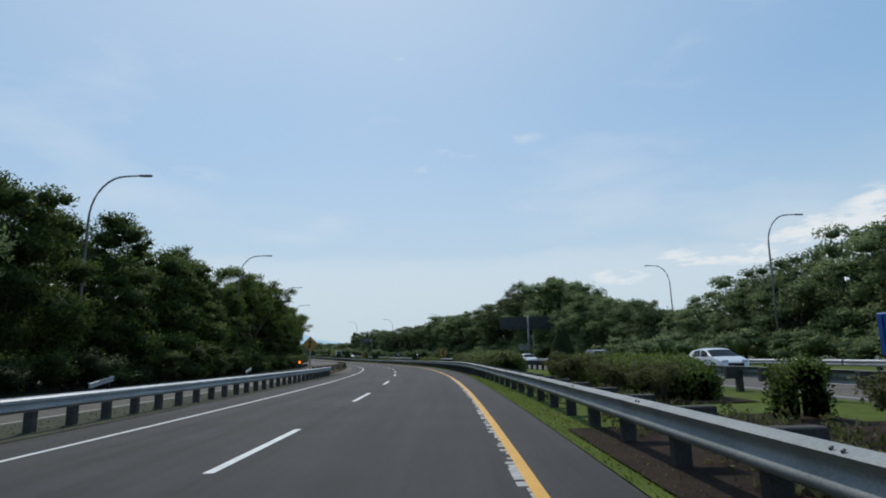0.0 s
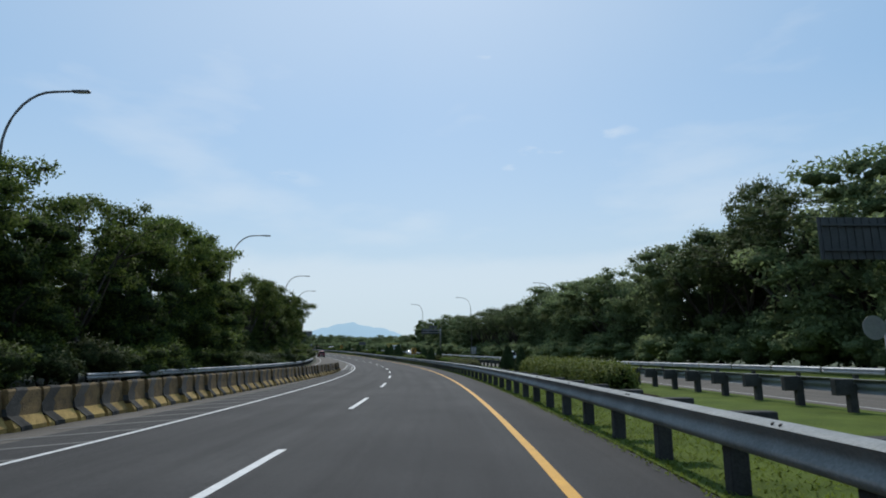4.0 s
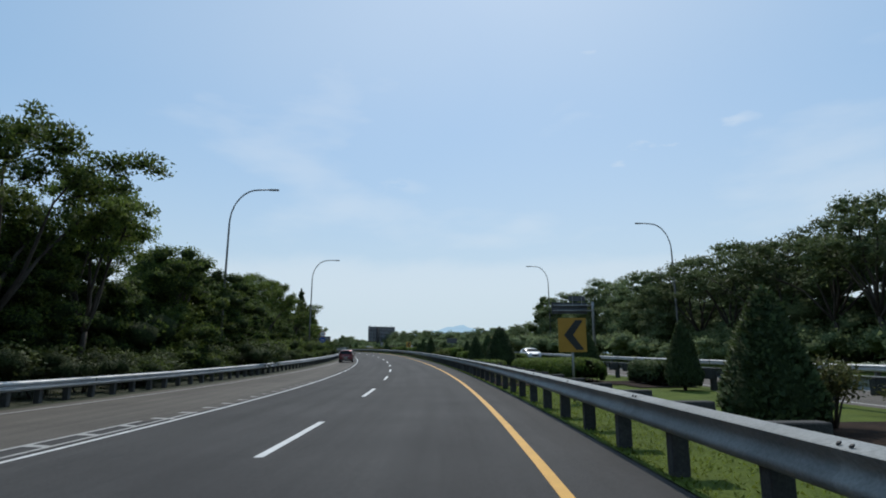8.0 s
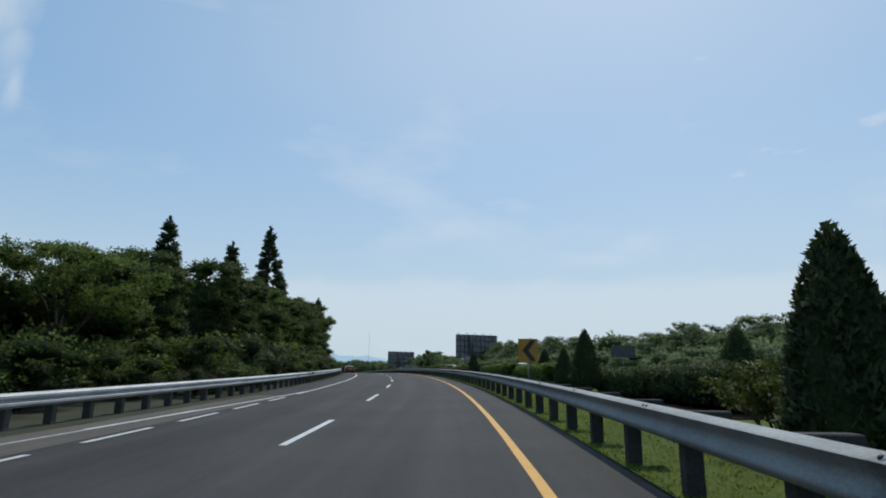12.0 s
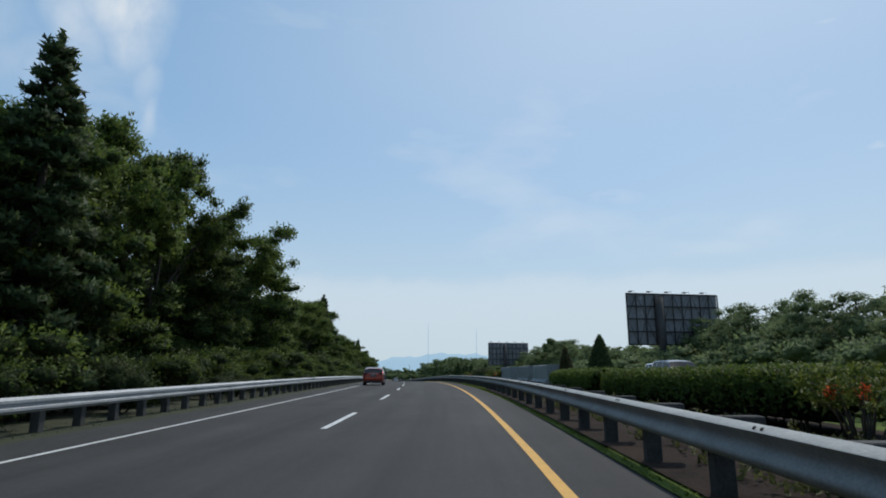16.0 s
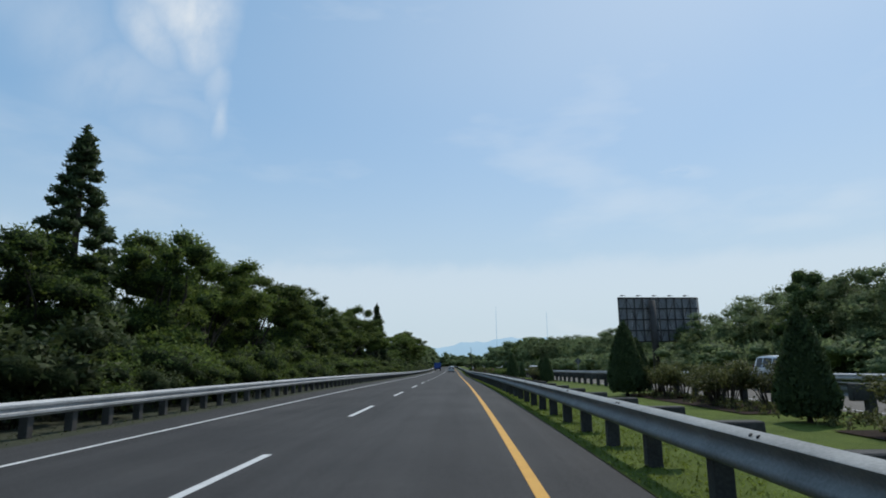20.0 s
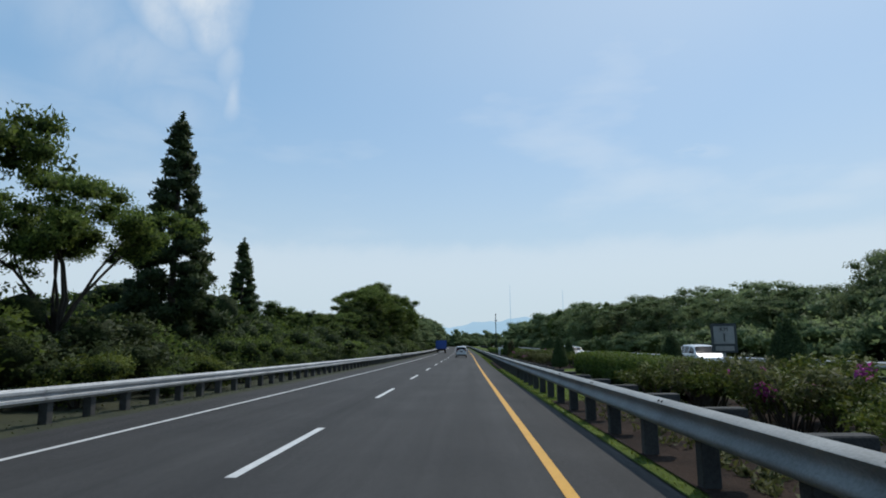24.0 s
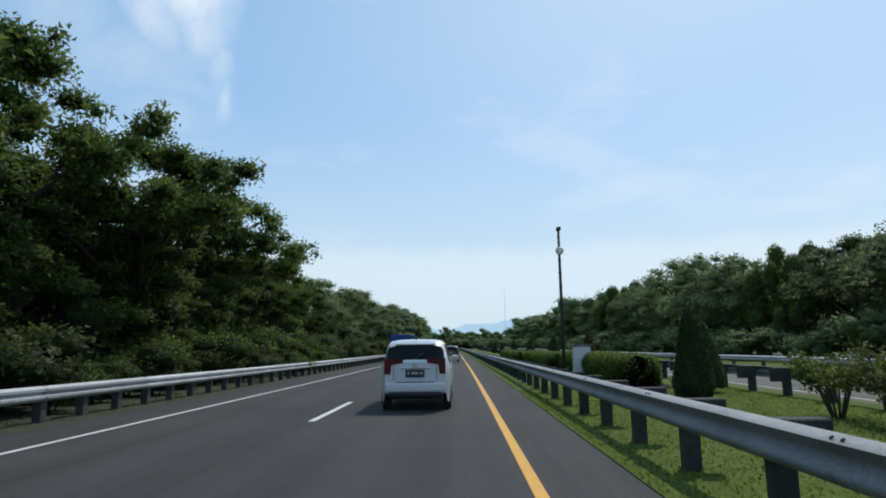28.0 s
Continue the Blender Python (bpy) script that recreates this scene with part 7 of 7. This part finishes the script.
    part("grille", box(0.9, 0.06, 0.2, 0, length - 0.02, 0.42, 0.03), TRIM, ob)
    part("front_plate", box(0.42, 0.02, 0.12, 0, length + 0.02, 0.38), SIGN_BLACK, ob)
    return ob


MPV = dict(prof=[(0, 1.13), (0.05, 1.18), (0.22, 1.52), (0.34, 1.61), (0.6, 1.655), (1.3, 1.665), (2.2, 1.63), (2.6, 1.54), (3.3, 1.1), (3.5, 1.01), (3.9, 0.85), (4.03, 0.7), (4.07, 0.5)], half=0.83, axles=(0.74, 3.28), windows=[(0.42, 1.0), (1.06, 1.86), (1.93, 2.85)], screen=(2.6, 3.3), rear_glass=(0.05, 0.22), belt=1.08, wheel=0.29, plate_z=0.95, lamps_z=1.19)
HATCH = dict(prof=[(0, 0.86), (0.06, 0.96), (0.4, 1.36), (0.55, 1.44), (1.3, 1.5), (2.0, 1.46), (2.3, 1.39), (2.95, 1.0), (3.25, 0.94), (3.65, 0.8), (3.78, 0.66), (3.82, 0.45)], half=0.83, axles=(0.65, 3.1), windows=[(0.62, 0.9), (0.95, 1.65), (1.72, 2.55)], screen=(2.3, 2.95), rear_glass=(0.06, 0.4), belt=0.98, wheel=0.3, plate_z=0.62, lamps_z=1.02)
SPORT_HATCH = dict(prof=[(0, 0.8), (0.08, 0.97), (0.12, 1.0), (0.62, 1.31), (0.8, 1.37), (1.6, 1.46), (2.25, 1.44), (2.55, 1.36), (3.3, 0.97), (3.6, 0.91), (4.15, 0.74), (4.3, 0.6), (4.35, 0.42)], half=0.87, axles=(0.85, 3.44), windows=[(1.08, 1.86), (1.93, 2.8)], screen=(2.55, 3.3), rear_glass=(0.12, 0.62), belt=0.96, wheel=0.32, plate_z=0.86, lamps_z=0.98)
PICKUP = dict(prof=[(0, 0.88), (2.05, 0.9), (2.1, 1.7), (2.25, 1.8), (3.2, 1.78), (3.5, 1.66), (3.95, 1.08), (4.1, 0.9), (4.18, 0.5)], half=0.82, axles=(0.9, 3.3), windows=[(2.3, 2.5), (2.6, 3.45)], screen=(3.5, 3.95), rear_glass=(2.09, 2.12), belt=1.02, wheel=0.29, plate=False, lamps_z=0.8)

car("car", "white family car with red tail lamps and dark glass", stand(553.75, 1.96, 0, 0), CAR_WHITE, group="", tall_lamp=True, **MPV)
car("car", "dark red hatchback with alloy wheels on the slip road", stand(222.95, -4.8, 0, -2), CAR_RED, **HATCH)
car("car", "shiny orange-red hatchback in the outer lane", stand(360.1, -2.45, 0, 1), CAR_ORANGE, **SPORT_HATCH)
car("car", "dark grey family car further along the lane", stand(601, 2.3), CAR_DARK, tall_lamp=True, **MPV)
for s, l, col, shape, label in ((36.6, 19.2, CAR_WHITE, SPORT_HATCH, "white car on the oncoming carriageway"), (81, 18.6, CAR_WHITE, HATCH, "small white car on the oncoming carriageway"), (57.6, 19.3, CAR_DARK, MPV, "dark grey family car on the oncoming carriageway"), (66.5, 18.8, CAR_DARK, MPV, "dark family car on the oncoming carriageway"), (228, 18.2, CAR_SILVER, SPORT_HATCH, "silver car on the oncoming carriageway"), (312, 18.4, CAR_SILVER, MPV, "silver family car on the oncoming carriageway"),
                                (329, 18.6, CAR_BRIGHT_RED, MPV, "bright red family car on the oncoming carriageway"), (345.5, 15.4, CAR_DARK, MPV, "dark car on the oncoming carriageway"), (356, 19.0, CAR_WHITE, MPV, "tall white car on the oncoming carriageway"), (417.5, 18.4, CAR_SILVER, MPV, "grey silver car on the oncoming carriageway"), (507, 18.4, CAR_WHITE, MPV, "white van on the oncoming carriageway"), (552, 18.2, CAR_SILVER, HATCH, "silver hatchback on the oncoming carriageway"), (541, 15.4, CAR_DARK, MPV, "dark grey car on the oncoming carriageway")):
    car("car", label, stand(s, l, 0, 180), col, group="oncoming cars", **shape)
pick = car("pickup", "small white pickup truck on the oncoming carriageway", stand(163.4, 19.4, 0, 180), CAR_WHITE, **PICKUP)
part("front_bumper", box(1.56, 0.14, 0.5, 0, 4.13, 0.26, 0.05), TRIM, pick, "black lower front")


def cargo_truck(label, m, cab, side, length, high):
    """A box truck: cab, ribbed cargo body, chassis and wheels; the nose points along +y."""
    ob = thing("truck", label, "truck", m)
    cargo = part("cargo_body", box(2.3, length, high - 1.0, 0, length / 2, 1.0, 0.03), side, ob)
    for k in range(int(length / 0.5)):
        for sx in (-1, 1):
            part("rib", box(0.05, 0.09, high - 1.1, sx * 1.17, 0.25 + 0.5 * k, 1.05), side, cargo)
    for k in range(5):
        part("rear_rib", box(0.09, 0.05, high - 1.1, -1.0 + 0.5 * k, -0.02, 1.05), side, cargo)
    part("chassis", box(0.9, length + 1.8, 0.25, 0, length / 2 + 0.8, 0.68), TRIM, ob)
    cb = part("cab", box(2.05, 1.75, 1.7, 0, length + 1.05, 0.72, 0.12, rounds=3), cab, ob)
    part("windscreen", box(1.8, 0.04, 0.62, 0, length + 1.92, 1.5, 0.01), GLASS, cb)
    for sx in (-1, 1):
        part("side_window", box(0.04, 0.8, 0.5, sx * 1.02, length + 1.2, 1.55, 0.01), GLASS, cb)
        part("headlamp", box(0.3, 0.06, 0.18, sx * 0.75, length + 1.93, 0.95, 0.03), HEAD_CLEAR, cb)
        part("tail_lamp", box(0.3, 0.05, 0.12, sx * 0.85, -0.02, 0.82, 0.01), TAIL_RED, ob)
        for y in (1.2, length + 1.0):
            add_wheel(ob, sx * 0.9, y, 0.42, 0.28)
    part("bumper", box(2.0, 0.12, 0.25, 0, length + 1.95, 0.5, 0.03), TRIM, ob)
    return ob


cargo_truck("truck with ribbed yellow cargo body on the oncoming carriageway", stand(248, 18.8, 0, 180), CAR_WHITE, TRUCK_YELLOW, 5.0, 3.0)
cargo_truck("blue box truck on the oncoming carriageway", stand(20.6, 19.2, 0, 180), CAR_BLUE, CAR_BLUE, 4.6, 2.45)
cargo_truck("blue box truck further along the outer lane", stand(603, -3.0), CAR_BLUE, CAR_BLUE, 5.0, 2.9)

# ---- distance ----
# blue emission stands in for the air's haze over hills and masts
FAR_HILL = bpy.data.materials.new("far_hill_haze_glow")
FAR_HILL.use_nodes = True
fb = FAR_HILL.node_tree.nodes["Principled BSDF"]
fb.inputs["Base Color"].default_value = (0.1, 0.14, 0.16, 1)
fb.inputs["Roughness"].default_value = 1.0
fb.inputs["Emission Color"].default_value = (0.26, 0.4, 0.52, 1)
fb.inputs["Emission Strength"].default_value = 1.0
RIDGE = table((-60, 0.7), (-20, 0.9), (5, 1.0), (12, 1.3), (14.6, 2.0), (17, 2.7), (19, 3.0), (21, 2.9), (23, 2.2), (28, 1.3), (33, 1.7), (36, 1.75), (40, 2.1), (44, 1.8), (47, 1.4), (52, 1.2), (70, 1.0), (110, 0.8))
verts, faces = [], []
for k in range(341):
    az = -60 + 0.5 * k
    el = RIDGE(az) + 0.1 * math.sin(az * 1.7) + 0.06 * math.sin(az * 4.3 + 1)
    a = radians(az)
    for d, z in ((2600, -40), (2750, 2750 * math.tan(radians(el)) * 0.55), (2950, 2950 * math.tan(radians(el)))):
        verts.append((-math.sin(a) * d, math.cos(a) * d + 150, z))
    if k:
        for j in range(2):
            i = 3 * k + j
            faces.append((i - 3, i, i + 1, i - 2))
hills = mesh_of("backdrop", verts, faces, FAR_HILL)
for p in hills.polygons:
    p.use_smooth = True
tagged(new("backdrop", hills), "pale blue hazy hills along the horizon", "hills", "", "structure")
for az, el in ((42.2, 4.4), (37.9, 3.9)):
    a = radians(az)
    d = 2400
    tower = thing("radio_mast", "thin far radio mast above the hills", "mast", Matrix.Translation((-math.sin(a) * d, math.cos(a) * d + 150, 0)))
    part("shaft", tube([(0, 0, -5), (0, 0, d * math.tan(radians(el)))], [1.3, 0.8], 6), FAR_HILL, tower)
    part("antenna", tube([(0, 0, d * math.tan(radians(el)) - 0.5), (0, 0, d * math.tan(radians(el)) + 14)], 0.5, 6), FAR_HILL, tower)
